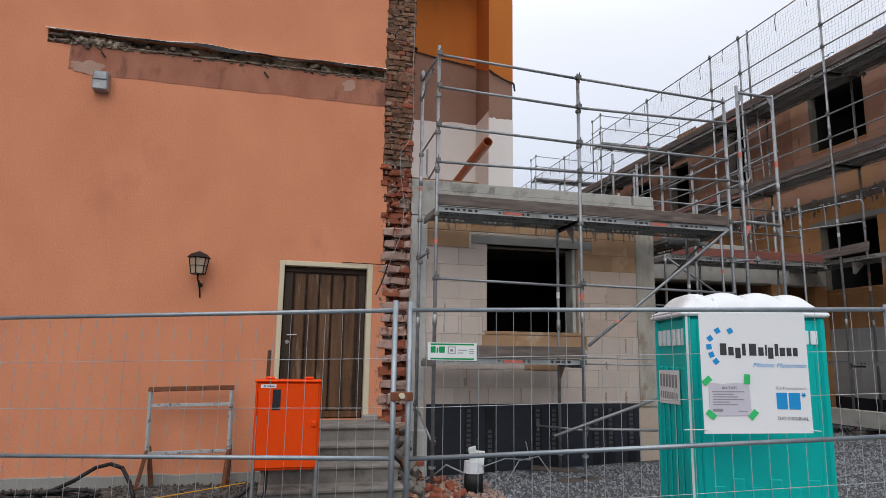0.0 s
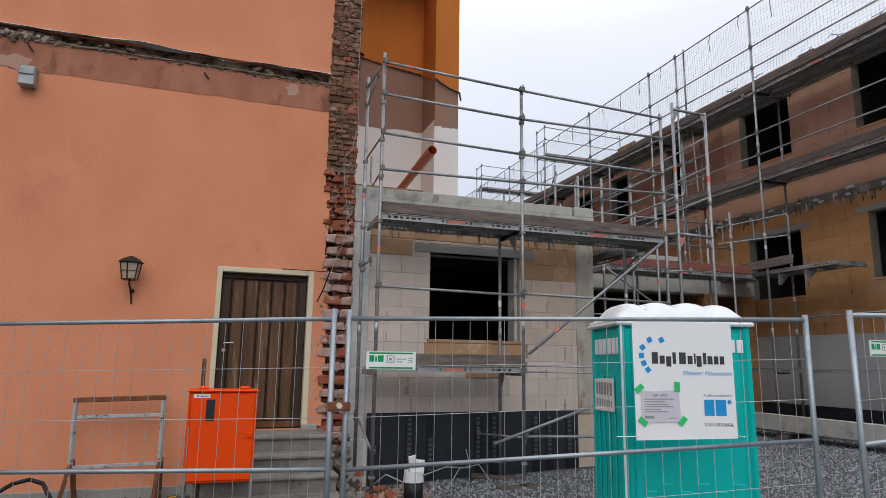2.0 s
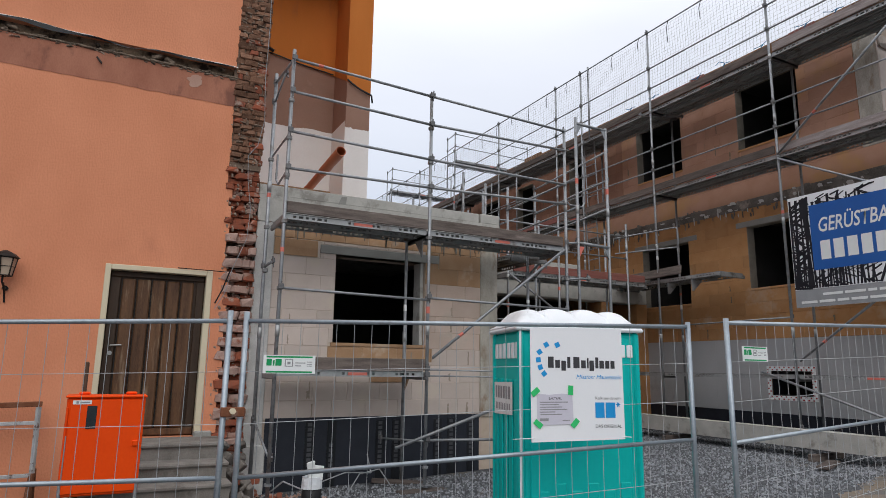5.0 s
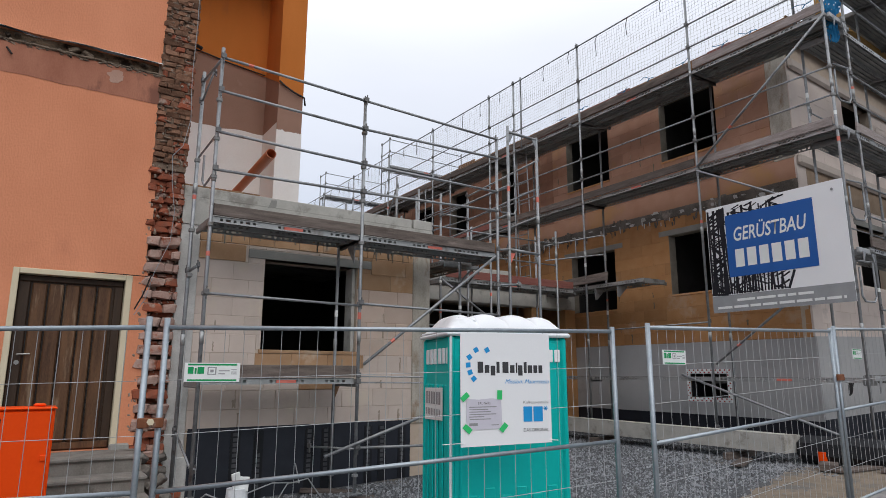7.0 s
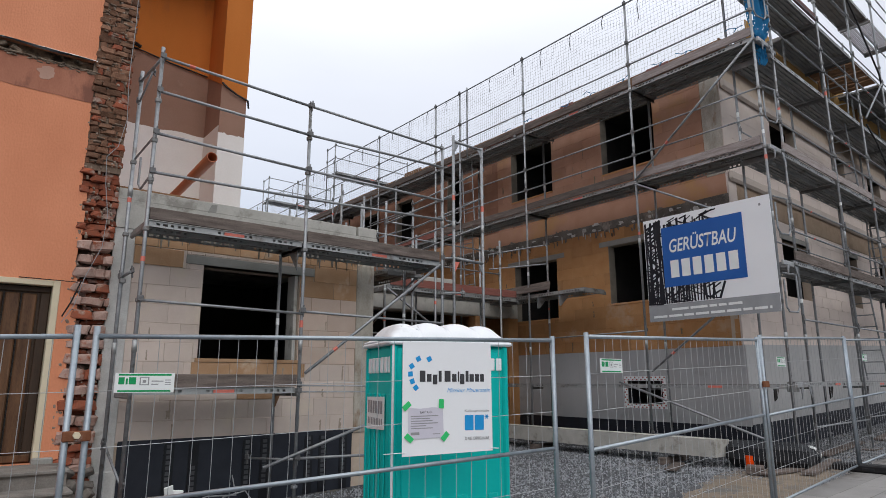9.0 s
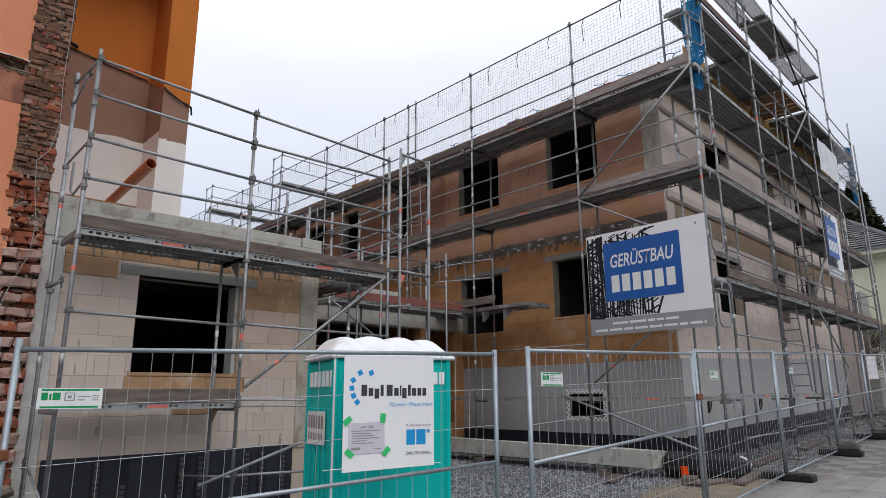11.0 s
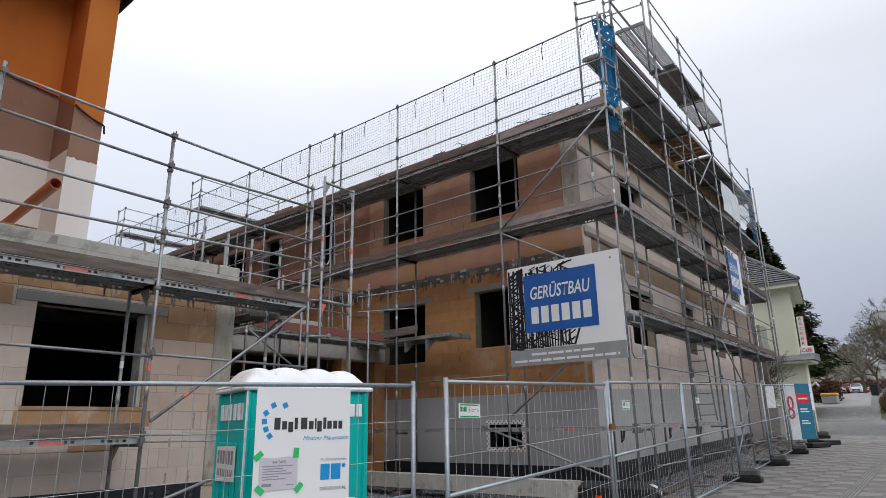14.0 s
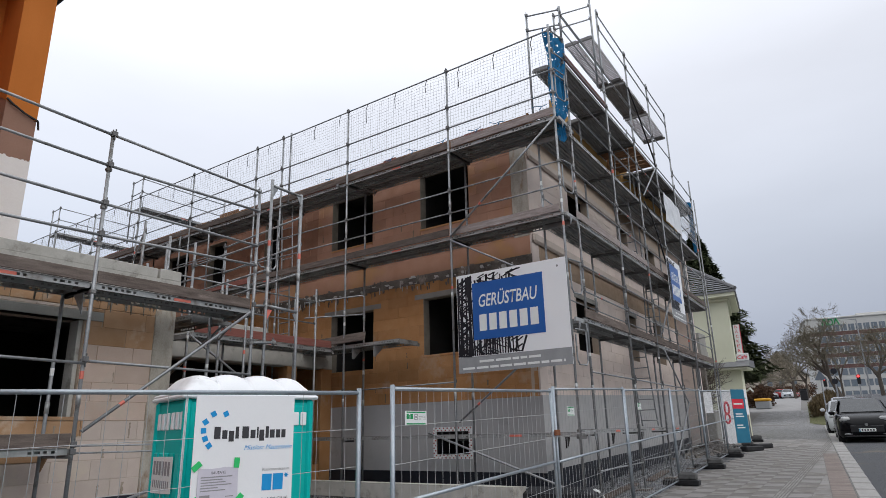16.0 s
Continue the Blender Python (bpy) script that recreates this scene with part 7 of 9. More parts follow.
# ---- advertising board tied to the fence ----
def fence_board():
    t = thing("advert_board", "white printed advertising board tied to the fence", "sign board")
    n = Vector((d2.y, -d2.x, 0))
    o = Vector((5.115, 4.026, 1.115)) + n * 0.004
    m = plane_pose(o, d2, n)
    W, H = 0.755, 0.865
    part("board", Shape().prism([(0, 0), (W, 0.02), (W - 0.004, H), (-0.004, H - 0.005)], m, 0.006), "board_white", t)
    f = m @ Matrix.Translation((0, 0, 0.008))
    for (x, y), r in zip([(0.125, 0.728), (0.215, 0.728), (0.07, 0.672), (0.06, 0.612), (0.075, 0.556), (0.105, 0.508)], (30, 28, 35, 5, 20, 40)):
        c, q = math.cos(radians(r)), math.sin(radians(r))
        part("logo_mark", Shape().add([f @ Vector((x + 0.019 * (c * i - q * j), y + 0.019 * (q * i + c * j), 0)) for i, j in ((-1, -1), (1, -1), (1, 1), (-1, 1))], [(0, 1, 2, 3)]), "cyan", t)
    # brand line as plain letter-sized bars
    x, rows = 0.137, []
    for w, hgt, dy in ((0.055, 0.085, 0), (0.045, 0.06, 0), (0.045, 0.075, -0.02), (0.03, 0.085, 0), (0, 0, 0), (0.06, 0.085, 0), (0.045, 0.06, 0), (0.015, 0.08, 0), (0.045, 0.08, -0.02), (0.03, 0.085, 0), (0.045, 0.06, 0), (0.04, 0.06, 0), (0.04, 0.06, 0)):
        if w:
            rows.append((x, 0.553 + dy, w * 0.84, hgt))
            x += w * 1.0 + 0.004
        else:
            x += 0.016
    bars(rows, f, "ink", t, "brand_print")
    lettering("Mission: Mauerstein", f @ Matrix.Translation((0.365, 0.472, 0)), 0.034, "cyan", t, width=0.375, shear=0.35)
    lettering("Kalksandstein", f @ Matrix.Translation((0.515, 0.318, 0)), 0.022, "mid_ink", t, width=0.21)
    lettering("DAS ORIGINAL", f @ Matrix.Translation((0.515, 0.105, 0)), 0.026, "ink", t, width=0.215)
    rows = [(0.515, 0.18, 0.075, 0.115), (0.60, 0.18, 0.08, 0.115)]
    bars(rows, f, "cyan", t, "logo_print")
    s = Shape()
    for k in range(3):
        a = k * math.pi / 3
        c, q = 0.018 * math.cos(a), 0.018 * math.sin(a)
        s.add([f @ Vector((0.705 + i * c - j * q * 0.22, 0.28 + i * q + j * c * 0.22, 0.0002)) for i, j in ((-1, -1), (1, -1), (1, 1), (-1, 1))], [(0, 1, 2, 3)])
    part("logo_star", s, "cyan", t)
    pm = f @ Matrix.Translation((0.045, 0.125, 0.002)) @ pose(0, 0, 0, 0, 0, 0.8)
    part("notice_sheet", Shape().prism([(0, 0), (0.29, 0.005), (0.285, 0.225), (0.2, 0.232), (0.1, 0.224), (0.002, 0.232)], pm, 0.002), "paper", t, "taped paper notice in a plastic sleeve")
    pf = pm @ Matrix.Translation((0, 0, 0.003))
    lettering("BAUTAFEL", pf @ Matrix.Translation((0.095, 0.188, 0)), 0.018, "ink", t, width=0.105)
    rnd = random.Random(1)
    bars([(0.02 + rnd.uniform(0, 0.005), 0.165 - k * 0.018, rnd.uniform(0.12, 0.245), 0.007) for k in range(6)] + [(0.02, 0.03, 0.07, 0.02), (0.2, 0.03, 0.06, 0.006)], pf, "mid_ink", t, "notice_print")
    for x, y, r in ((0.03, 0.37, 42), (0.315, 0.385, 88), (0.05, 0.135, -38), (0.345, 0.14, 50)):
        c = f @ Matrix.Translation((x, y, 0.006)) @ pose(0, 0, 0, 0, 0, r)
        part("tape_strip", Shape().prism([(-0.035, -0.02), (0.035, -0.021), (0.036, 0.02), (-0.034, 0.021)], c, 0.001), "tape", t)
    for x, y, q in ((0.02, 0.03, -0.17), (0.735, 0.04, 0.07)):
        part("cable_tie", Shape().tube(f @ Vector((x, y, 0.004)), f @ Vector((x + q, y - 0.005, 0.01)), 0.003, 4), "sign_white", t)


fence_board()


# ---- portable toilet ----
def portable_toilet():
    t = thing("portable_toilet", "teal plastic portable toilet with white domed roof on gravel", "portable toilet")
    g = ground_z(5.9, 4.9)
    base = plane_pose((5.348, 4.534, g), d2, (d2.y, -d2.x, 0))      # local x along the front, y up, z out to the street
    W, D, H = 1.125, 0.86, 1.985 - g
    P = lambda x, y, z: base @ Vector((x, y, z))

    def bx(s, lo, hi, ch=0.0):
        return s.box(lo, hi, base, ch)

    part("cabin", bx(Shape(), (0.02, 0.10, -D), (W - 0.02, H, -0.02), 0.03), "teal", t, "teal plastic cabin walls")
    part("skid", bx(bx(Shape(), (0.0, 0.0, -D), (W, 0.10, 0.0), 0.02), (0.05, 0.0, 0.0), (W - 0.05, 0.06, 0.03), 0.01), "teal_dark", t)
    for x, z in ((0.0, -0.06), (W - 0.06, -0.06), (0.0, -D)):
        part("corner_post", bx(Shape(), (x, 0.08, z), (x + 0.06, H, z + 0.06), 0.018), "teal", t)
    part("door_leaf", bx(Shape(), (0.10, 0.16, -0.025), (W - 0.10, H - 0.05, 0.0), 0.015), "teal", t)
    for k in range(6):
        x = 0.17 + k * 0.145
        part("door_rib", bx(Shape(), (x, 0.22, -0.004), (x + 0.095, 0.66 if k % 2 else 0.60, 0.012), 0.01), "teal", t)
    for k in range(5):
        z = -D + 0.08 + k * 0.155
        part("side_rib", bx(Shape(), (0.002, 0.20, z), (0.022, H - 0.42, z + 0.11), 0.009), "teal", t)
    part("edge_strip", Shape().tube(P(0.015, 0.1, -0.0), P(0.015, H, -0.0), 0.010, 8), "roof_white", t, "pale vertical edge strip")
    for k in range(6):
        z = -D + 0.10 + k * 0.125 + (0.02 if k > 2 else 0)
        part("side_vent", bx(Shape(), (0.004, H - 0.24, z), (0.022, H - 0.10, z + 0.075), 0.006), "board_white", t)
    for k in range(2):
        part("front_vent", bx(Shape(), (W - 0.20 + k * 0.07, H - 0.22, -0.004), (W - 0.145 + k * 0.07, H - 0.11, 0.012), 0.005), "board_white", t)
    m = plane_pose(P(-0.002, 1.18, -D + 0.12), base.col[2].xyz, -base.col[0].xyz)
    part("side_sign", Shape().prism([(0, 0), (0.56, 0.02), (0.56, 0.30), (0, 0.29)], m, 0.006), "sign_white", t, "white company sign on the side")
    f = m @ Matrix.Translation((0, 0, 0.0075))
    bars([(0.04 + k * 0.083, 0.15, 0.06, 0.11) for k in range(6)], f, "mid_ink", t, "brand_print")
    bars([(0.05 + k * 0.054, 0.05, 0.03, 0.06) for k in range(9)], f, "mid_ink", t, "number_print")
    # roof: rim, then a humped shell
    part("roof_rim", bx(bx(Shape(), (-0.03, H, -D - 0.03), (W + 0.03, H + 0.035, 0.03), 0.012), (-0.02, H + 0.035, -D - 0.02), (W + 0.02, H + 0.06, 0.02), 0.012), "roof_white", t)
    s = Shape()
    nx, ny = 96, 20
    idx = {}
    for i in range(nx + 1):
        for j in range(ny + 1):
            u, v = i / nx, j / ny
            ex = 1 - abs(2 * u - 1) ** 5
            ey = 1 - abs(2 * v - 1) ** 4
            hump = abs(math.sin(u * math.pi * 4)) ** 0.55
            hgt = 0.10 * min(1, ex) ** 0.7 * min(1, ey) + 0.062 * hump * ey * min(1, ex * 1.6)
            idx[i, j] = len(s.v)
            s.v.append(tuple(P(0.0 + u * W, H + 0.06 + hgt, -D + v * D)))
    for i in range(nx):
        for j in range(ny):
            s.f.append((idx[i, j], idx[i + 1, j], idx[i + 1, j + 1], idx[i, j + 1]))
    part("roof_shell", s, "roof_white", t, "white domed roof with four humps", smooth=True)
    part("vent_box", bx(Shape(), (0.10, H + 0.05, -0.30), (0.30, H + 0.175, -0.10), 0.03), "roof_white", t)


portable_toilet()


# ---- large scaffold signs ----
def scaffold_sign(m, W, H, label, simple=False):
    """m: lower left corner, x along the sign, y up, z out."""
    t = thing("scaffold_sign", label, "sign board", "company boards on the scaffold")
    part("board", Shape().prism([(0, 0), (W, 0), (W, H), (0, H)], m, 0.012), "board_white", t)
    f = m @ Matrix.Translation((0, 0, 0.014))
    part("footer_band", Shape().add([f @ Vector(p) for p in ((0, 0, 0), (W, 0, 0), (W, 0.155 * H, 0), (0, 0.155 * H, 0))], [(0, 1, 2, 3)]), "sign_grey", t)
    # silhouette of tubes behind the blue field
    s = Shape()
    rnd = random.Random(17)

    def stroke(p, q, w, lift):
        p, q = Vector((p[0], p[1], 0)), Vector((q[0], q[1], 0))
        d = (q - p).normalized()
        n = Vector((-d.y, d.x, 0)) * w / 2
        s.add([f @ (v + Vector((0, 0, lift))) for v in (p - n, q - n, q + n, p + n)], [(0, 1, 2, 3)])

    for k in range(30):                           # uprights, leaning, dense at the edge and thinning out
        x = 0.012 * W + 0.60 * W * (k / 30) ** 1.25
        top = 0.97 if x < 0.15 * W else rnd.uniform(0.90, 0.985) if x < 0.52 * W else 0.31
        low_end = 0.16 * H
        lean = rnd.uniform(-0.05, 0.05) * W
        stroke((x, low_end), (max(0.004 * W, x + lean), top * H), rnd.uniform(0.022, 0.045), 0.0008)
    for k in range(40):                           # slanting braces in the left column
        y = (0.17 + 0.78 * k / 40) * H
        x0, x1 = rnd.uniform(0.0, 0.03) * W, rnd.uniform(0.10, 0.16) * W
        rise = rnd.choice((-1, 1)) * rnd.uniform(0.03, 0.13) * H
        stroke((x0, y), (x1, min(0.975 * H, max(0.16 * H, y + rise))), rnd.uniform(0.018, 0.042), 0.0012)
    for k in range(46):                           # lattice below and above the blue field
        x = rnd.uniform(0.10, 0.60) * W
        lowb = k % 3 < 2
        y = (rnd.uniform(0.17, 0.31) if lowb else rnd.uniform(0.90, 0.96)) * H
        dx, dy = rnd.uniform(0.04, 0.12) * W, rnd.choice((-1, 1)) * rnd.uniform(0.02, 0.09) * H
        y1 = max(0.162 * H, min(0.975 * H, y + dy))
        stroke((x, y), (min(x + dx, 0.64 * W), y1), rnd.uniform(0.012, 0.034), 0.0016)
    part("tube_print", s, "sign_black", t, kind="stuff")
    g = m @ Matrix.Translation((0, 0, 0.0165))
    part("blue_field", Shape().add([g @ Vector(p) for p in ((0.155 * W, 0.315 * H, 0), (0.80 * W, 0.315 * H, 0), (0.80 * W, 0.895 * H, 0), (0.155 * W, 0.895 * H, 0))], [(0, 1, 2, 3)]), "sign_blue", t, "blue printed field")
    g2 = m @ Matrix.Translation((0, 0, 0.018))
    lettering("GERÜSTBAU", g2 @ Matrix.Translation((0.215 * W, 0.645 * H, 0)), 0.128 * H, "sign_white", t, width=0.535 * W, bold=0.014, shear=0.2)
    # company name as plain block-shaped bars
    rows = []
    x, w, y, h = 0.215 * W, 0.077 * W, 0.40 * H, 0.165 * H
    for k in range(6):
        a = x + k * 0.0925 * W
        rows.append((a, y, w * 0.9, h))
    bars(rows, g2, "sign_white", t, "name_print")
    rnd = random.Random(2)
    rows = []
    for y, x0, x1 in ((0.092 * H, 0.20, 0.74), (0.032 * H, 0.04, 0.94)):
        x = x0 * W
        while x < x1 * W:
            w = rnd.uniform(0.05, 0.14) * W
            rows.append((x, y, min(w, x1 * W - x + 0.01), 0.022 * H))
            x += w + 0.015 * W
    bars(rows, g2, "sign_white", t, "address_print")
    part("ring_mark", Shape().prism([(0.022 * math.cos(a * 0.5), 0.022 * math.sin(a * 0.5)) for a in range(13)], g @ Matrix.Translation((0.93 * W, 0.925 * H, 0)), 0.001), "mid_ink", t)


va, vb = Vector((12.78, 6.92, 2.757)), Vector((12.80, 4.515, 2.763))
scaffold_sign(plane_pose(va, (vb - va), (-1, 0, 0)) @ Matrix(((1, 0, 0, 0), (0, 1, 0, 0), (0, 0, 1, 0), (0, 0, 0, 1))), 2.405, 1.955, "large white and blue company board tied to the scaffold corner")
scaffold_sign(plane_pose((19.70, 4.62, 4.48), (0.9990, 0.0454, 0), (0.0454, -0.9990, 0)), 1.55, 1.75, "white and blue company board on the street scaffold")


# ---- things by the orange house ----
def wall_lantern():
    t = thing("wall_lantern", "black iron wall lantern with frosted panes on the orange wall", "lantern")
    c = Vector((1.08, 8.47, 0))
    ring = lambda r, z: [(c.x + r * math.cos(k * math.pi / 3 + 0.3), c.y + r * math.sin(k * math.pi / 3 + 0.3), z) for k in range(6)]
    s = Shape()
    lo, hi = ring(0.082, 2.60), ring(0.118, 2.80)
    s.add(lo + hi, [(k, (k + 1) % 6, 6 + (k + 1) % 6, 6 + k) for k in range(6)] + [tuple(range(5, -1, -1)), tuple(range(6, 12))])
    part("pane", s, "lamp_glass", t, "frosted lantern panes")
    s = Shape()
    for a, b in zip(ring(0.086, 2.595), ring(0.122, 2.805)):
        s.tube(a, b, 0.008, 5)
    for r, z in ((0.087, 2.598), (0.104, 2.70), (0.122, 2.80)):
        p = ring(r, z)
        for a, b in zip(p, p[1:] + p[:1]):
            s.tube(a, b, 0.007 if r != 0.104 else 0.004, 5)
    part("cage", s, "black_iron", t)
    s = Shape()
    r0, r1, r2 = ring(0.15, 2.805), ring(0.10, 2.85), ring(0.02, 2.885)
    s.add(r0 + r1 + r2, [(k, (k + 1) % 6, 6 + (k + 1) % 6, 6 + k) for k in range(6)] + [(6 + k, 6 + (k + 1) % 6, 12 + (k + 1) % 6, 12 + k) for k in range(6)] + [tuple(range(5, -1, -1)), tuple(range(12, 18))])
    part("cap", s, "black_iron", t, "dark pointed lantern cap")
    part("bracket", Shape().path([(1.08, 8.47, 2.60), (1.08, 8.47, 2.53), (1.095, 8.55, 2.47), (1.10, 8.63, 2.47)], 0.011, 6).path([(1.09, 8.50, 2.52), (1.10, 8.60, 2.40), (1.105, 8.63, 2.31)], 0.011, 6).tube((1.10, 8.64, 2.47), (1.10, 8.60, 2.47), 0.03, 10), "black_iron", t)


wall_lantern()
t = thing("junction_box", "small grey metal box fixed on the orange wall", "junction box")
part("case", Shape().box((-0.385, 8.50, 4.93), (-0.205, 8.649, 5.18), ch=0.012), "galv", t)
part("lid", Shape().box((-0.375, 8.485, 5.06), (-0.215, 8.50, 5.17), ch=0.006), "galv", t)


def power_box():
    t = thing("power_box", "bright orange site power distribution box on steel legs", "power box")
    m = pose(2.258, 6.70, 0.193) @ Matrix.Scale(0.883, 4)
    low = (ground_z(2.3, 6.7) - 0.193) / 0.883
    B = lambda lo, hi, ch=0.0: Shape().box(lo, hi, m, ch)
    part("cabinet", B((-0.365, 0.0, 0.325), (0.365, 0.30, 1.295), 0.012), "orange_box", t, "orange enamelled cabinet")
    part("roof_lid", B((-0.38, -0.035, 1.295), (0.38, 0.32, 1.32), 0.010), "orange_box", t)
    door = part("door", B((-0.335, -0.02, 0.35), (0.34, 0.002, 1.278), 0.010), "orange_box", t)
    part("window", B((-0.175, -0.026, 0.985), (-0.085, -0.018, 1.215), 0.01), "car_glass", door, "dark inspection window")
    part("maker_label", B((-0.31, -0.024, 1.232), (-0.14, -0.018, 1.272)), "sign_white", door, "small white label")
    bars([(0.03, 0.008, 0.025, 0.024), (0.065, 0.012, 0.09, 0.014)], m @ plane_pose((-0.31, -0.0245, 1.232), (1, 0, 0), (0, -1, 0)), "mid_ink", door)
    part("latch", B((0.27, -0.045, 0.80), (0.325, -0.018, 0.86), 0.008), "orange_box", door)
    for x in (-0.27, 0.17):
        part("lifting_eye", B((x, 0.05, 1.325), (x + 0.11, 0.12, 1.355), 0.015), "orange_box", t)
    part("hinge_rod", Shape().tube(m @ Vector((-0.352, -0.01, 0.5)), m @ Vector((-0.352, -0.01, 1.2)), 0.009, 6), "orange_box", t)
    for x in (-0.36, 0.33):
        for y in (0.0, 0.28):
            part("leg", Shape().tube(m @ Vector((x + 0.015, y, low + 0.005)), m @ Vector((x + 0.015, y, 0.45 if x > 0 else 0.92)), 0.016, 6), "galv", t)
    part("foot_rail", Shape().tube(m @ Vector((-0.345, 0.0, low + 0.07)), m @ Vector((0.345, 0.0, low + 0.07)), 0.014, 6).tube(m @ Vector((-0.345, 0.28, low + 0.07)), m @ Vector((0.345, 0.28, low + 0.07)), 0.014, 6), "galv", t)
    part("cable_stub", Shape().path([m @ Vector(p) for p in ((-0.2, 0.1, 0.40), (-0.2, 0.08, 0.12), (-0.25, 0.0, low + 0.10), (-0.4, -0.05, low + 0.03))], 0.018, 6), "black_plastic", t)


power_box()
t = thing("wooden_stake", "dark weathered wooden post behind the power box", "post")
part("stake", Shape().box((2.00, 8.05, 0.02), (2.045, 8.09, 1.66), ch=0.012), "stake_wood", t)


def trestle():
    t = thing("steel_trestle", "rusty steel trestle frame leaning by the orange wall", "trestle")
    s = lambda a, b, w, mt, nm="leg": part(nm, Shape().box((-w / 2, -0.02, 0), (w / 2, 0.02, (Vector(b) - Vector(a)).length), Matrix.Translation(a) @ (Vector(b) - Vector(a)).to_track_quat("Z", "Y").to_matrix().to_4x4(), 0.006), mt, t)
    for xt, xb, fr, re in ((0.66, 0.675, -0.085, 0.05), (1.59, 1.605, -0.03, 0.012)):
        s((xb, 8.40, 0.40), (xt, 8.41, 1.16), 0.05, "pale_steel")
        s((xb + fr, 8.36, 0.0), (xb, 8.39, 0.46), 0.06, "rust")
        s((xb + re, 8.56, 0.02), (xb + 0.012, 8.42, 0.50), 0.05, "rust", "rear_leg")
    part("top_bar", Shape().box((0.0, -0.03, -0.028), (0.985, 0.03, 0.028), pose(0.635, 8.41, 1.165, 0, -1.6, 0), 0.006), "rust", t, "rusty top bar")
    part("cross_bar", Shape().box((0.0, -0.015, -0.02), (0.89, 0.015, 0.02), pose(0.69, 8.41, 0.975, 0, -1.0, 0), 0.004), "pale_steel", t)
    part("cross_bar", Shape().box((0.0, -0.015, -0.02), (0.91, 0.015, 0.02), pose(0.69, 8.40, 0.42, 0, -1.2, 0), 0.004), "pale_steel", t)


trestle()


def front_steps():
    t = thing("front_steps", "worn grey stone steps up to the oak door", "steps")
    g = 0.0
    for k, (z, y) in enumerate(((0.765, 7.98), (0.585, 7.66), (0.405, 7.36), (0.22, 7.05))):
        st = part("step", Shape().box((2.02, y, z - 0.185), (3.52, 8.66, z - 0.045)), "step_stone", t)
        part("tread", Shape().box((2.0, y - 0.035, z - 0.045), (3.54, 8.655, z + 0.0), ch=0.012), "step_stone", st)
    part("foundation", Shape().box((2.02, 7.1, -0.15), (3.52, 8.66, 0.04)), "step_stone", t)


front_steps()


def rubble():
    t = thing("brick_rubble", "broken bricks and mortar beside the steps", "rubble", kind="stuff")
    rnd = random.Random(11)
    s = Shape()
    for k in range(46):
        x, y = rnd.uniform(3.5, 3.85), rnd.uniform(7.5, 8.6)
        z = max(0.02, (y - 7.4) * 0.55 * rnd.uniform(0.3, 1.0))
        w = rnd.uniform(0.04, 0.10)
        s.box((-w, -w * 0.6, -w * 0.5), (w, w * 0.6, w * 0.5), pose(x, y, z, rnd.uniform(0, 60), rnd.uniform(0, 60), rnd.uniform(0, 180)), 0.012)
    part("rubble_heap", s, "dirty_concrete", t)
    s = Shape()
    for k in range(26):
        row, i = divmod(k, 2)
        s.box((3.66 + i * 0.15 + 0.03 * (row % 2), 8.0 + 0.1 * (row % 3), 0.02 + row * 0.078), (3.79 + i * 0.15 + 0.03 * (row % 2), 8.3, 0.088 + row * 0.078), None, 0.008) if row < 4 else None
    for k in range(14):
        x, y, w = rnd.uniform(3.5, 4.3), rnd.uniform(7.2, 8.3), rnd.uniform(0.05, 0.11)
        s.box((-w, -w * 0.5, -0.03), (w, w * 0.5, 0.03), pose(x, y, 0.05, rnd.uniform(-20, 20), rnd.uniform(-20, 20), rnd.uniform(0, 180)), 0.01)
    part("loose_bricks", s, "brick", t)
    s = Shape()
    for k in range(420):
        x, y, w = rnd.uniform(3.4, 4.8), rnd.uniform(7.0, 8.55), rnd.uniform(0.008, 0.03)
        s.box((-w, -w * 0.7, -w * 0.4), (w, w * 0.7, w * 0.6), pose(x, y, 0.02, rnd.uniform(-30, 30), rnd.uniform(-30, 30), rnd.uniform(0, 180)))
    part("chips", s, "pale_patch", t)


rubble()


def hose_coil():
    t = thing("black_hose", "coiled black rubber hose lying along the wall", "hose")
    pts = [(-1.2, 7.1, 0.03), (-0.8, 7.3, 0.04), (-0.45, 7.45, 0.05)]
    for k in range(70):
        a = k * 0.30
        r = 0.40 + 0.05 * math.sin(k * 0.7)
        pts.append((-0.05 + 1.05 * r * math.cos(a + 2.6), 7.55 + 0.45 * r * math.sin(a + 2.6), 0.045 + 0.0018 * k + 0.012 * math.sin(k)))
    part("hose", Shape().path(pts, 0.022, 7), "black_plastic", t, smooth=True)
    part("hose_loop", Shape().path([(-0.2, 7.7, 0.12), (0.05, 7.9, 0.22), (0.22, 8.05, 0.33), (0.36, 8.1, 0.36), (0.5, 8.05, 0.32), (0.62, 7.9, 0.18), (0.7, 7.75, 0.05)], 0.022, 7), "black_plastic", t, smooth=True)
    part("hose_end", Shape().path([(0.2, 7.4, 0.04), (0.7, 7.35, 0.035), (1.3, 7.4, 0.035), (1.75, 7.5, 0.05), (1.95, 7.6, 0.18)], 0.022, 7), "black_plastic", t, smooth=True)
    part("yellow_cord", Shape().path([(-0.5, 7.2, 0.04), (0.3, 7.25, 0.06), (1.0, 7.4, 0.12), (1.85, 7.62, 0.20)], 0.006, 5), "yellow_paint", t)


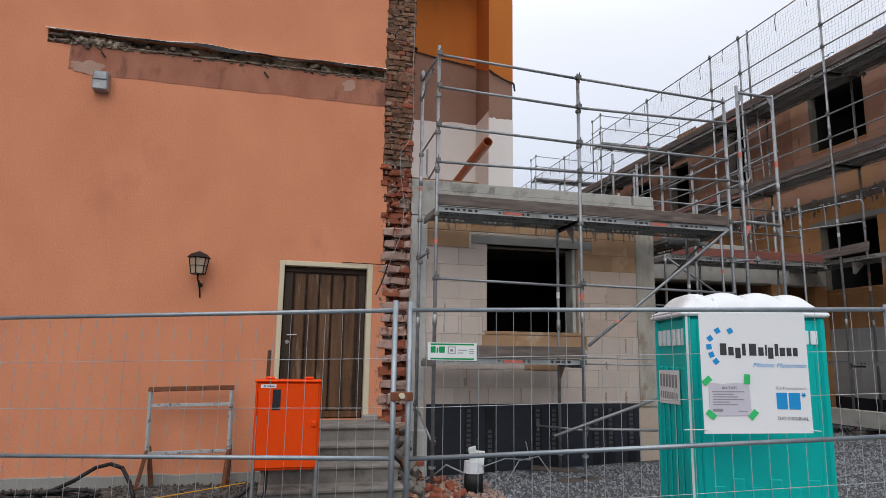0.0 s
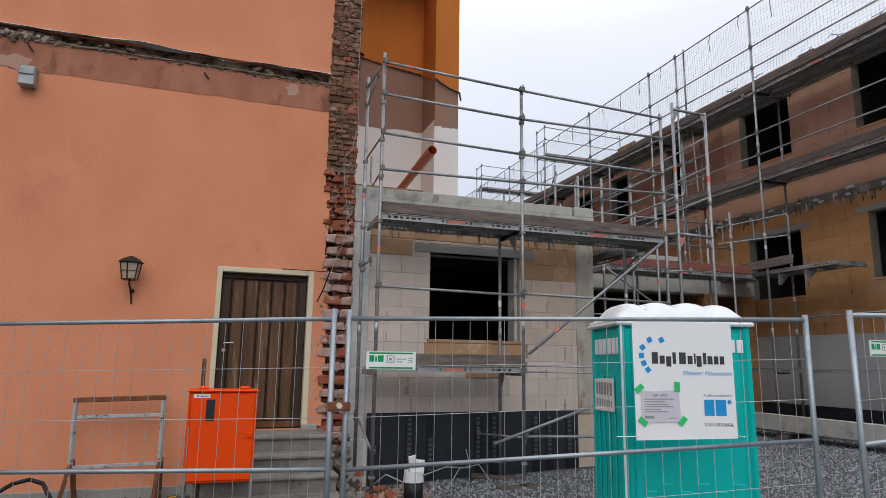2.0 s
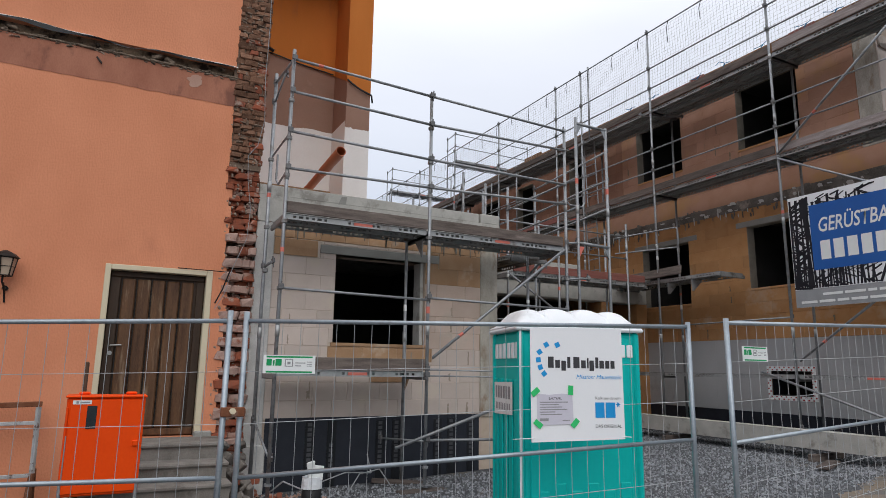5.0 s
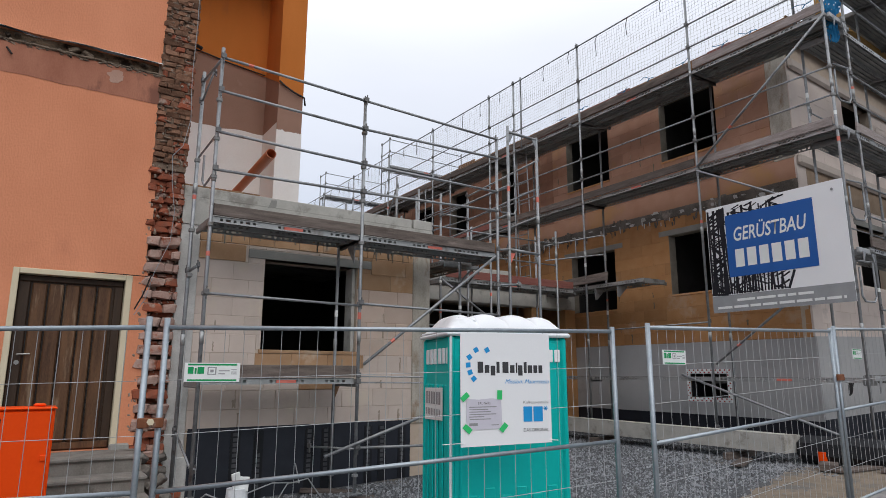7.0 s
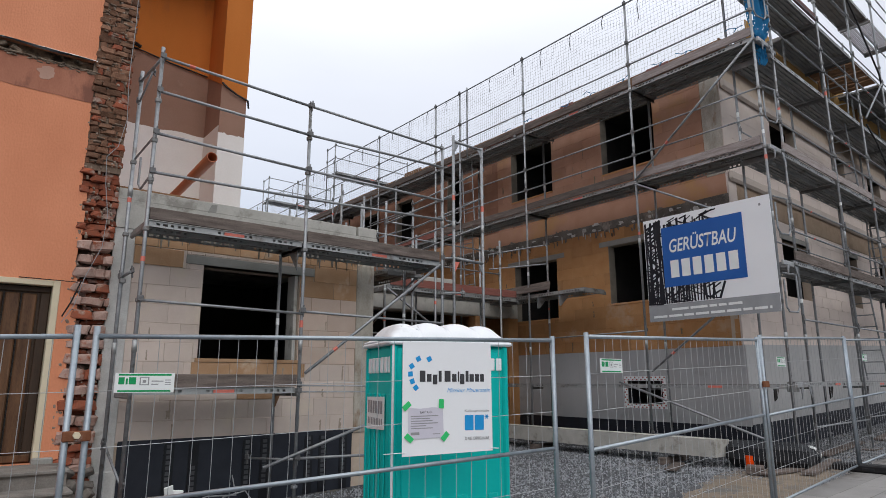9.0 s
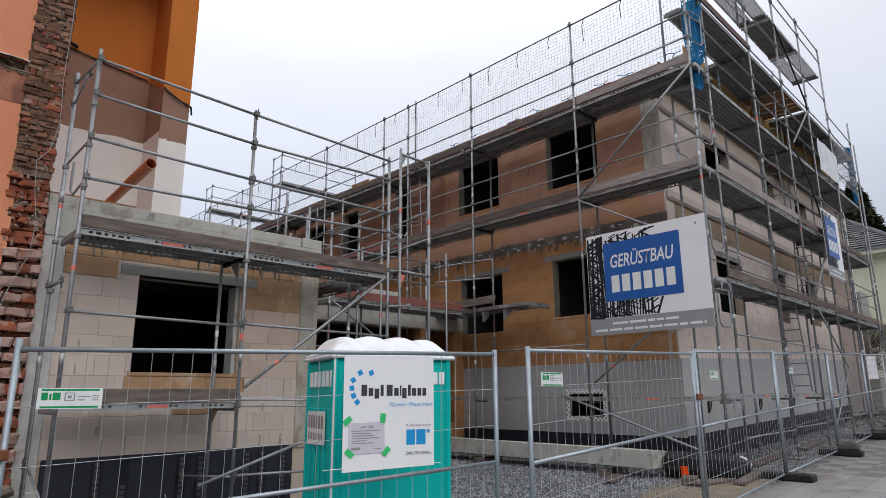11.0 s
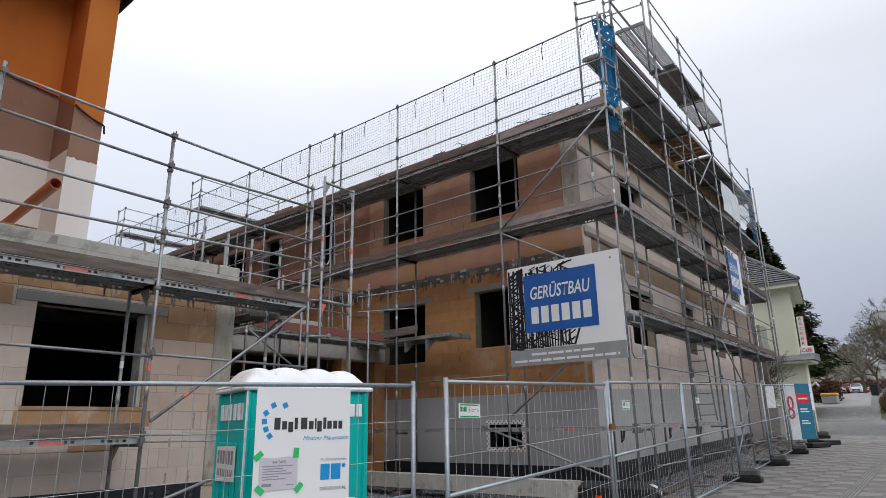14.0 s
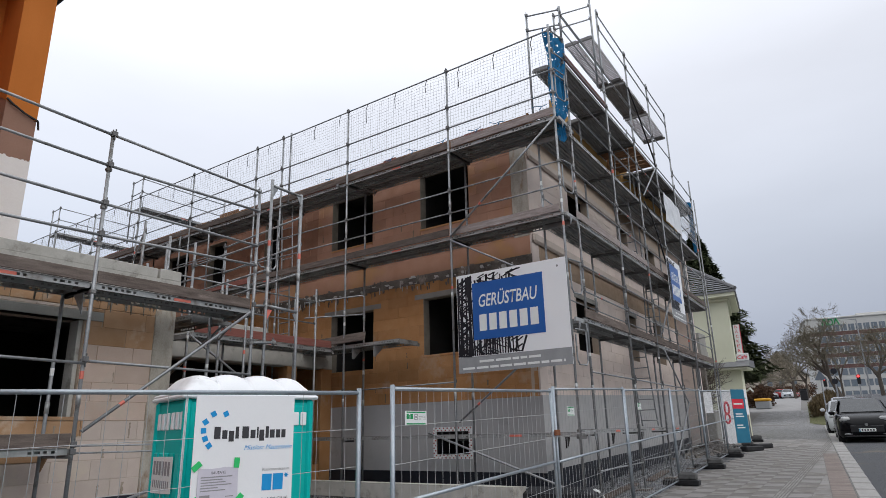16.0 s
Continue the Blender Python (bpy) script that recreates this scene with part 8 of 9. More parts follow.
hose_coil()
t = thing("cobble_strip", "small dark worn setts along the foot of the orange wall", "cobbles", kind="structure")
s = Shape()
rnd = random.Random(31)
for i in range(52):
    for j in range(18):
        x, y = -1.7 + i * 0.078 + 0.039 * (j % 2) + rnd.uniform(-0.012, 0.012), 7.15 + j * 0.081 + rnd.uniform(-0.012, 0.012)
        w = rnd.uniform(0.062, 0.078)
        s.box((-w / 2, -w / 2, -0.08), (w / 2, w / 2, rnd.uniform(-0.007, 0.007)), pose(x, y, ground_z(x, y) + 0.014, rnd.uniform(-3, 3), rnd.uniform(-3, 3), rnd.uniform(-10, 10)), 0.010)
part("cobble_field", s, "sett_stone", t, kind="stuff")
s = Shape()
for k in range(1500):                             # grit and crumbs between the setts
    x, y, w = rnd.uniform(-1.8, 2.3), rnd.uniform(7.0, 8.6), rnd.uniform(0.005, 0.016)
    s.box((-w, -w, -w), (w, w, w * 0.8), pose(x, y, ground_z(x, y) + 0.02, rnd.uniform(0, 60), rnd.uniform(0, 60), rnd.uniform(0, 180)))
part("grit", s, "sett_stone", t, kind="stuff")

t = thing("drain_pipe", "orange-brown plastic drain pipe standing out of the annex roof", "pipe")
p, q = Vector((4.785, 9.62, 4.43)), Vector((4.848, 8.20, 4.632))
s = Shape()
d = (q - p).normalized().to_track_quat("Z", "Y")
n = 18
ln = (q - p).length
prof = [(0.062, 0.0), (0.062, ln * 0.45), (0.072, ln * 0.47), (0.072, ln), (0.064, ln), (0.062, ln - 0.8), (0.0, ln - 0.8)]
for r, z in prof:
    s.v += [tuple(p + d @ Vector((r * math.cos(2 * math.pi * k / n), r * math.sin(2 * math.pi * k / n), z))) for k in range(n)]
s.f = [(i * n + k, i * n + (k + 1) % n, (i + 1) * n + (k + 1) % n, (i + 1) * n + k) for i in range(len(prof) - 1) for k in range(n)]
part("tube", s, "clay_pipe", t)
part("elbow", Shape().path([(4.74, 9.80, 3.98), (4.75, 9.78, 4.2), (4.76, 9.74, 4.33), (4.775, 9.68, 4.41), (4.785, 9.61, 4.43)], 0.066, 14), "clay_pipe", t, smooth=True)

t = thing("pipe_stub", "black standing pipe wrapped with white plastic sheet on the gravel", "pipe")
s = Shape().tube((4.49, 7.6, 0.0), (4.49, 7.6, 0.26), 0.115, 20)
part("stub", s, "black_plastic", t, smooth=True)
part("white_wrap", Shape().tube((4.49, 7.6, 0.24), (4.49, 7.6, 0.37), 0.125, 14, 0.115).box((4.42, 7.52, 0.34), (4.56, 7.6, 0.47), pose(0, 0, 0, 0, 3, 0), 0.02), "film", t, "crumpled white plastic wrapping")
part("white_flag", Shape().box((-0.05, -0.01, 0), (0.05, 0.01, 0.20), pose(4.47, 7.53, 0.36, 8, -12, 10), 0.006).box((-0.07, -0.01, 0), (0.05, 0.01, 0.16), pose(4.54, 7.52, 0.34, -5, 6, -8), 0.006), "sign_white", t)
for pts, r in (([(4.40, 7.58, 0.22), (4.2, 7.8, 0.30), (4.05, 8.0, 0.12), (3.95, 8.1, 0.05)], 0.01), ([(4.6, 7.6, 0.30), (5.0, 7.9, 0.34), (5.5, 8.3, 0.25), (5.55, 8.6, 0.45)], 0.008), ([(5.1, 8.1, 0.03), (5.3, 8.2, 0.26), (5.6, 8.25, 0.30), (5.8, 8.2, 0.02)], 0.008)):
    part("cord", Shape().path(pts, r, 5), "sign_grey", t)

t = thing("concrete_beam", "long pale concrete beam lying in front of the wall", "beam")
part("beam", Shape().prism([(0, 0), (0.42, 0.0), (0.46, 0.26), (0.0, 0.28)], Matrix.Translation((12.25, 5.55, 0.47)) @ Matrix(((1, 0, 0), (0, 0, 1), (0, 1, 0))).to_4x4(), 7.2), "pale_concrete", t)
t = thing("support_timber", "grey timber bearer under the concrete beam", "timber")
for yy in (6.4, 9.4):
    part("bearer", Shape().box((12.1, yy, 0.27), (12.9, yy + 0.12, 0.40), ch=0.01), "grey_wood", t)
t = thing("tar_roll", "black bitumen sheet piled by the wall corner", "bitumen sheet")
s = Shape()
s.box((-0.35, -0.6, 0), (0.35, 0.6, 0.42), pose(12.9, 5.0, 0.30, 0, 6, 12), 0.12).box((-0.3, -0.4, 0), (0.3, 0.4, 0.30), pose(13.45, 4.95, 0.33, 5, 0, -20), 0.10)
part("sheet", s, "bitumen_dark", t)
t = thing("orange_cap", "small orange plastic pipe cap on the gravel", "pipe cap")
part("cap", Shape().tube((12.55, 5.15, 0.30), (12.55, 5.15, 0.52), 0.06, 12), "orange_box", t)
t = thing("plastic_bag", "crumpled white plastic bag under the scaffold", "bag")
s = Shape()
for i in range(7):                                # crumpled rings from the foot to the tied top
    for j in range(14):
        a, q = j * math.tau / 14, i / 6
        r = 0.20 * math.sin(0.35 + 2.6 * q) ** 0.8 * (1 + 0.35 * noise.noise((math.cos(a) * 1.7, math.sin(a) * 1.7, q * 3.1)))
        s.v.append((13.75 + r * math.cos(a), 4.75 + r * 0.8 * math.sin(a), ground_z(13.75, 4.75) + 0.005 + 0.27 * q + 0.02 * noise.noise((a, q * 4, 2))))
s.f += [(i * 14 + j, i * 14 + (j + 1) % 14, (i + 1) * 14 + (j + 1) % 14, (i + 1) * 14 + j) for i in range(6) for j in range(14)]
s.f += [tuple(range(13, -1, -1)), tuple(range(84, 98))]
part("bag", s, "sign_white", t)
t = thing("loose_boards", "weathered boards lying on the ground by the scaffold", "boards")
for x, y, r, l in ((13.2, 4.35, 8, 1.6), (12.4, 4.6, -12, 0.8), (15.5, 4.9, 5, 2.2), (18.2, 5.0, 7, 2.0), (11.8, 6.0, 20, 0.7)):
    part("board", Shape().box((-l / 2, -0.09, 0.0), (l / 2, 0.09, 0.04), pose(x, y, ground_z(x, y) + 0.03, 0, -2, r), 0.006), "grey_wood", t)
for x, y in ((12.2, 4.9), (13.9, 5.1)):
    part("block", Shape().box((-0.2, -0.12, 0), (0.2, 0.12, 0.10), pose(x, y, ground_z(x, y) + 0.02, 0, 0, 25), 0.01), "grey_wood", t)


def end_clutter():
    """Leftovers lying by the end of the building."""
    rnd = random.Random(77)
    t = thing("debris_heap", "dark heap of soil, boards and broken concrete behind the fence", "debris")
    s = Shape()
    for k in range(420):
        x, y = rnd.gauss(26.6, 1.3), rnd.gauss(5.75, 0.35)
        w = rnd.uniform(0.03, 0.14)
        z = ground_z(x, y) + 0.28 * math.exp(-((x - 26.6) / 1.4) ** 2 - ((y - 5.8) / 0.45) ** 2) * rnd.uniform(0.6, 1.0)
        s.box((-w, -w * 0.6, -w * 0.5), (w, w * 0.6, w * 0.5), pose(x, y, z, rnd.uniform(-30, 30), rnd.uniform(-30, 30), rnd.uniform(0, 180)), 0.01)
    part("rubble", s, "dirty_concrete", t, kind="stuff")
    for k in range(9):
        x, y, ln = rnd.uniform(24.6, 28.0), rnd.uniform(5.3, 6.1), rnd.uniform(0.5, 1.5)
        part("board", Shape().box((-ln / 2, -0.06, 0), (ln / 2, 0.06, 0.035), pose(x, y, ground_z(x, y) + 0.17 + 0.02 * k, rnd.uniform(-12, 12), rnd.uniform(-9, 9), rnd.uniform(-35, 35)), 0.004), rnd.choice(("grey_wood", "raw_wood", "grey_wood")), t)
    t = thing("concrete_post", "stout grey concrete post with a cap behind the fence", "post")
    g = ground_z(28.5, 6.05)
    part("body", Shape().box((-0.32, -0.17, 0), (0.32, 0.17, 1.25), pose(28.6, 6.04, g), 0.03), "concrete", t)
    part("cap", Shape().box((-0.36, -0.20, 1.25), (0.36, 0.20, 1.33), pose(28.6, 6.04, g), 0.02), "rough_concrete", t)
    t = thing("garden_wall", "grey rendered wall with a balcony box beyond the building", "wall")
    part("wall", Shape().box((29.2, 6.25, 0.8), (29.45, 7.6, 4.30), ch=0.01), "step_stone", t, "grey rendered wall")
    part("balcony_box", Shape().box((28.9, 6.23, 4.56), (29.9, 7.0, 5.25), ch=0.015), "concrete", t, "grey balcony parapet")
    part("balcony_slab", Shape().box((28.85, 6.20, 4.302), (29.95, 7.6, 4.555), ch=0.01), "concrete", t)


end_clutter()


# ---- banners on the fence ----
def banner(x, y, w, h, cols, label, turn, lift=0.27):
    t = thing("cloth_banner", label, "banner", "banners on the fence")
    m = plane_pose((x, y, ground_z(x, y) + lift), (math.cos(turn), math.sin(turn), 0), (math.sin(turn), -math.cos(turn), 0))
    for a, b, mt in cols:
        part("cloth", Shape().prism([(a * w, 0), (b * w, 0), (b * w, h), (a * w, h)], m, 0.01), mt, t)
    return t, m @ Matrix.Translation((0, 0, 0.012))


bt, bm_ = banner(25.75, 5.16, 0.54, 1.76, [(0, 1, "board_white")], "white banner with red letter shapes hanging on the fence", -0.72)
s = Shape()
for k, (rx_, rz_) in enumerate(((0.10, 0.15), (0.085, 0.20))):
    c = Vector((0.30 + 0.02 * k, 0.82 + k * 0.33, 0))
    pts = [bm_ @ (c + Vector((rx_ * math.cos(a * 0.524), rz_ * math.sin(a * 0.524), 0))) for a in range(13)]
    s.path(pts, 0.038, 4)
part("letter_ring", s, "banner_red", bt)
bt, bm_ = banner(26.2, 4.80, 0.58, 1.76, [(0, 1, "banner_blue")], "blue banner with red stripe hanging on the fence", -0.60)
bars([(0.0, 1.12, 0.5, 0.32)], bm_, "banner_red", bt, "red_stripe")
bars([(0.06, 1.25, 0.38, 0.05), (0.08, 0.92, 0.30, 0.04), (0.08, 0.84, 0.36, 0.04), (0.08, 0.55, 0.26, 0.04), (0.08, 0.47, 0.34, 0.04)], bm_ @ Matrix.Translation((0, 0, 0.002)), "sign_white", bt, "print_print")
bt, bm_ = banner(29.4, 5.12, 0.34, 0.95, [(0, 1, "board_white")], "plain white banner hanging on the fence", -0.5, 1.10)
bars([(0.06, 0.60, 0.2, 0.04), (0.06, 0.32, 0.16, 0.03)], bm_, "mid_ink", bt, "print_print")
bt, bm_ = banner(23.0, 4.92, 0.30, 0.62, [(0, 1, "board_white")], "plain white sheet hanging on the fence", -0.6, 1.34)
for x, y in ((26.3, 4.40), (27.5, 4.30)):
    f = thing("ballast_block", "dark rubber ballast block under the banners", "ballast block", "feet of the fence")
    part("block", Shape().box((-0.4, -0.15, 0), (0.4, 0.15, 0.16), pose(x, y, ground_z(x, y), 0, 0, -30), 0.03), "black_plastic", f)


# ---- pale house beyond the site ----
def pale_house():
    h = thing("pale_house", "pale yellow rendered house with grey hipped roof and shop signs", "house")
    x0, g = 33.0, 0.9

    def storey(s, grow, z0, z1):
        """The plan of the house, whose street side runs back at an angle, pushed out by grow."""
        plan = [(x0 - grow, 5.81 - grow), (37.6, 6.64 - grow), (37.6, 17.0 + grow), (x0 - grow, 17.0 + grow)]
        return s.add([(x, y, z) for z in (z0, z1) for x, y in plan], [(3, 2, 1, 0), (4, 5, 6, 7), (0, 1, 5, 4), (1, 2, 6, 5), (2, 3, 7, 6), (3, 0, 4, 7)])

    part("wall", storey(Shape(), 0.0, g, 7.28), "house_cream", h, "pale yellow rendered wall")
    part("soffit", storey(storey(Shape(), 0.47, 7.24, 7.40), 0.12, 7.10, 7.24), "house_cream", h, "pale boxed eaves")
    part("gutter", storey(Shape(), 0.53, 7.40, 7.50), "roof_edge_grey", h)
    s = Shape()
    n = 22
    A0, A1, A2, B0, B1 = Vector((32.45, 5.27, 7.5)), Vector((32.45, 17.6, 7.5)), Vector((37.6, 6.1, 7.5)), Vector((37.2, 9.3, 10.5)), Vector((37.2, 13.5, 10.5))
    up = Vector((0, 0, 0.045))
    for k in range(n):                            # tile courses of the two slopes
        a, b = k / n, (k + 1) / n
        s.add([A0.lerp(B0, a) + up, A1.lerp(B1, a) + up, A1.lerp(B1, b), A0.lerp(B0, b)], [(0, 1, 2, 3)])
        s.add([A0.lerp(B0, a) + up, A2.lerp(B0, a) + up, A2.lerp(B0, b), A0.lerp(B0, b)], [(0, 1, 2, 3)])
    rf = part("roof", s, "roof_tile", h, "grey tiled hipped roof", kind="stuff")
    part("hip_tiles", Shape().tube(A0 + Vector((0, 0, 0.03)), B0 + Vector((0, 0, 0.03)), 0.09, 6), "roof_tile", rf)
    part("porch", Shape().box((33.1, 5.66, g), (33.6, 5.90, 3.98)), "house_cream", h)
    part("porch_soffit", Shape().box((32.62, 5.30, 3.98), (33.9, 6.9, 4.10), ch=0.03), "house_cream", h)
    part("porch_roof", Shape().prism([(0, 0), (1.4, 0), (1.4, 0.30), (0.5, 0.28)], plane_pose((32.55, 5.22, 4.102), (1, 0, 0), (0, -1, 0)), -1.8), "roof_edge_grey", h, "grey sheet roof over the shop entrance")
    sign = part("shop_sign", Shape().box((33.3, 5.50, 4.66), (33.36, 5.76, 6.02), ch=0.01), "sign_white", h, "tall white shop sign")
    part("sign_edge", Shape().box((33.29, 5.488, 4.64), (33.37, 5.50, 6.04)), "banner_red", sign)
    for k, ch in enumerate("BÄCKER"):
        lettering(ch, plane_pose((33.29, 5.69, 5.86 - k * 0.215), (0, -1, 0), (-1, 0, 0)), 0.13, "banner_red", sign, width=0.11)
    s2 = part("name_sign", Shape().box((33.0, 5.24, 4.37), (33.08, 5.74, 4.70), ch=0.02), "sign_white", h, "small white sign")
    lettering("Café", plane_pose((32.99, 5.70, 4.46), (0, -1, 0), (-1, 0, 0)), 0.16, "banner_red", s2, width=0.40, bold=0.012, shear=0.25)
    part("window", Shape().box((x0 - 0.03, 9.6, 5.0), (x0 + 0.05, 10.7, 6.6), ch=0.01), "office_glass", h)
    part("lamp_arm", Shape().path([(33.9, 5.7, 3.1), (33.7, 5.5, 3.2), (33.4, 5.35, 3.05)], 0.04, 6), "sign_white", h)


pale_house()


# ---- trees ----
def conifer(x, y, height, radius, seed, n, low=1.2):
    t = thing("conifer", "tall dark green conifer behind the pale house", "tree")
    g = ground_z(x, y)
    part("trunk", Shape().tube((x, y, g), (x, y, g + height * 0.95), 0.28, 8, 0.04), "bark", t)
    rnd = random.Random(seed)
    s = Shape()
    for k in range(n):
        q = rnd.random() ** 1.25
        z = g + low + q * (height - low - 0.1)
        a = rnd.uniform(0, 2 * math.pi)
        tier = 0.78 + 0.5 * noise.noise((q * 11, seed, math.cos(a) * 1.6)) + 0.25 * noise.noise((math.sin(a) * 2.5, q * 26, seed))
        r = radius * (1 - q) ** 0.8 * (0.35 + 0.65 * rnd.random() ** 0.5) * tier
        c = Vector((x + r * math.cos(a), y + r * math.sin(a), z))
        out = Vector((math.cos(a) + rnd.gauss(0, 0.5), math.sin(a) + rnd.gauss(0, 0.5), rnd.gauss(-0.25, 0.4))).normalized()
        side = Vector((-math.sin(a), math.cos(a), rnd.uniform(-0.4, 0.4)))
        ln, w = rnd.uniform(0.16, 0.44), rnd.uniform(0.06, 0.15)
        s.add([c - side * w, c + out * ln * 0.5 - side * w * 0.7, c + out * ln, c + out * ln * 0.5 + side * w * 0.7, c + side * w, c - out * 0.15 + Vector((0, 0, 0.06))], [(0, 1, 2, 3, 4, 5)])
    part("crown", s, "needle", t, kind="stuff")


conifer(51.0, 10.95, 13.8, 4.2, 3, 30000, 2.6)
conifer(56.0, 10.7, 8.9, 2.9, 4, 16000, 2.7)
conifer(50.5, 15.3, 15.4, 4.1, 5, 10000)


def bare_tree(name, x, y, height, spread, seed, depth, label, leafy=0, r0=0.15, mat="twig", lean=0.0):
    t = thing(name, label, "tree", "bare trees along the street")
    g = ground_z(x, y)
    rnd = random.Random(seed)
    trunk, twigs, tips = Shape(), Shape(), []
    thin = 0.013 if x > 60 else 0.006

    def grow(p, d, ln, r, k):
        q = p + d * ln
        r = max(r, thin)
        (trunk if k < 2 else twigs).tube(p, q, r, 7 if k < 2 else 3 if k > 3 else 4, r * 0.72, caps=False)
        if k >= depth:
            tips.append(q)
            return
        for _ in range(3 if k else 4):
            e = (d + Vector((rnd.gauss(0, 0.52), rnd.gauss(0, 0.52), rnd.gauss(0.10, 0.30))) * (spread if k else spread * 1.45)).normalized()
            grow(p + d * ln * rnd.uniform(0.72, 1.0), e, ln * rnd.uniform(0.62, 0.84), r * (0.60 if k < 2 else 0.52), k + 1)

    grow(Vector((x, y, g)), Vector((rnd.gauss(0, 0.04), rnd.gauss(0, 0.04) + lean, 1)).normalized(), height * 0.27, r0, 0)
    part("trunk", trunk, "bark", t)
    part("crown", twigs, mat, t, kind="stuff")
    if leafy:
        s = Shape()
        for k in range(leafy):
            c = rnd.choice(tips) + Vector((rnd.gauss(0, 0.1), rnd.gauss(0, 0.1), rnd.gauss(0, 0.1)))
            u = Vector((rnd.gauss(0, 1), rnd.gauss(0, 1), rnd.gauss(0, 1))).normalized() * 0.04
            v = Vector((rnd.gauss(0, 1), rnd.gauss(0, 1), rnd.gauss(0, 1))).normalized() * 0.04
            s.add([c - u, c + v, c + u, c - v], [(0, 1, 2, 3)])
        part("bud_haze", s, "shrub", t, kind="stuff")


bare_tree("street_tree", 80, 5.4, 11.0, 1.35, 7, 7, "broad bare street tree with spreading mossy limbs", 700, 0.24, lean=0.32)
bare_tree("street_tree", 97, 11.6, 9.5, 1.2, 9, 6, "bare branched street tree with winter buds", 500)
bare_tree("street_tree", 84, 1.9, 9.0, 1.2, 12, 6, "bare street tree with yellowish spring buds", 1500, 0.2)
bare_tree("street_tree", 98, 6.4, 8.5, 1.0, 15, 6, "bare street tree with yellowish spring buds", 700)
bare_tree("street_tree", 112, 13.6, 9.5, 1.2, 31, 6, "bare branched street tree with winter buds", 600)
bare_tree("street_tree", 118, 19.0, 8.5, 1.0, 35, 6, "bare branched street tree with winter buds", 400)
bare_tree("street_tree", 92, 9.6, 8.5, 1.3, 41, 6, "bare branched street tree with winter buds", 300)
bare_tree("street_tree", 126, 17.0, 8.5, 1.3, 43, 6, "bare branched street tree with winter buds", 500)
bare_tree("street_tree", 130, 20.5, 9.0, 1.3, 45, 6, "bare branched street tree with winter buds", 500)
bare_tree("street_tree", 100, 2.4, 10.5, 1.3, 47, 6, "bare branched street tree with winter buds", 500)
bare_tree("bare_shrub", 30.5, 7.1, 5.2, 1.15, 21, 5, "bare thorny shrub by the end of the scaffold", 0, 0.09, "bark")
bare_tree("bare_shrub", 29.4, 6.7, 4.6, 1.2, 27, 5, "bare thorny shrub by the end of the scaffold", 0, 0.09, "bark")
bare_tree("bare_shrub", 28.6, 6.9, 3.6, 1.3, 23, 5, "bare thorny shrub by the end of the scaffold", 0, 0.07, "bark")
bare_tree("bare_shrub", 27.6, 6.75, 3.0, 1.1, 29, 5, "dense bare shrub behind the site fence", 0, 0.06, "bark")


def bush(name, label, x0, x1, y0, y1, h, mat, n, seed):
    t = thing(name, label, "hedge")
    rnd = random.Random(seed)
    s = Shape()
    for k in range(n):
        x, y = rnd.uniform(x0, x1), rnd.uniform(y0, y1)
        g = ground_z(x, y)
        top = h * (0.75 + 0.35 * noise.noise((x * 0.9, y * 0.9, seed)))
        c = Vector((x, y, g + top * rnd.random() ** 0.6))
        if mat == "hedge":
            u = Vector((rnd.gauss(0, 1), rnd.gauss(0, 1), rnd.gauss(0, 1))).normalized() * 0.10
            v = Vector((rnd.gauss(0, 1), rnd.gauss(0, 1), rnd.gauss(0, 1))).normalized() * 0.10
        else:                                     # upright dry stalks
            u = Vector((rnd.gauss(0, 0.35), rnd.gauss(0, 0.35), 1)) * rnd.uniform(0.10, 0.26)
            v = Vector((rnd.gauss(0, 1), rnd.gauss(0, 1), 0)).normalized() * 0.018
        s.add([c - u, c + v, c + u, c - v], [(0, 1, 2, 3)])
    part("leaves", s, mat, t, kind="stuff")


bush("hedge", "low brown winter hedge beside the footpath", 63.5, 67, 9.5, 12.8, 1.95, "hedge", 4200, 3)
bush("far_hedge", "brown tangle of shrubs at the end of the footpath", 128, 133, 12.5, 23.0, 2.6, "hedge", 5200, 8)
bush("verge_shrub", "brownish shrubs on the verge beside the parked cars", 51, 64, 4.55, 5.3, 1.25, "shrub", 8000, 5)
part("verge", Shape().add([(45, 3.9, ground_z(45, 4) + 0.012), (66, 5.9, ground_z(66, 4) + 0.02), (66, 7.0, ground_z(66, 4) + 0.02), (47, 4.9, ground_z(47, 4) + 0.012)], [(0, 1, 2, 3)]), "grass", None, "winter grass verge beside the footpath", category="verge", kind="structure")

t = thing("grit_bin", "grey grit bin with yellow lid beside the hedge", "grit bin")
gz = ground_z(62, 9.7)
part("tub", Shape().box((-0.5, -0.55, 0), (0.5, 0.55, 0.62), pose(62, 9.75, gz), 0.06), "sign_grey", t)
part("lid", Shape().box((-0.55, -0.6, 0.62), (0.55, 0.6, 0.85), pose(62, 9.75, gz), 0.08), "yellow_paint", t, "yellow lid")
t = thing("waste_bin", "black wheeled waste bin on the footpath", "waste bin")
gz = ground_z(72, 7.8)
part("body", Shape().box((-0.27, -0.3, 0.04), (0.27, 0.3, 0.98), pose(72, 7.8, gz), 0.05), "black_plastic", t)
part("lid", Shape().box((-0.31, -0.33, 0.98), (0.31, 0.33, 1.07), pose(72, 7.8, gz, 0, 4, 0), 0.03), "black_plastic", t)


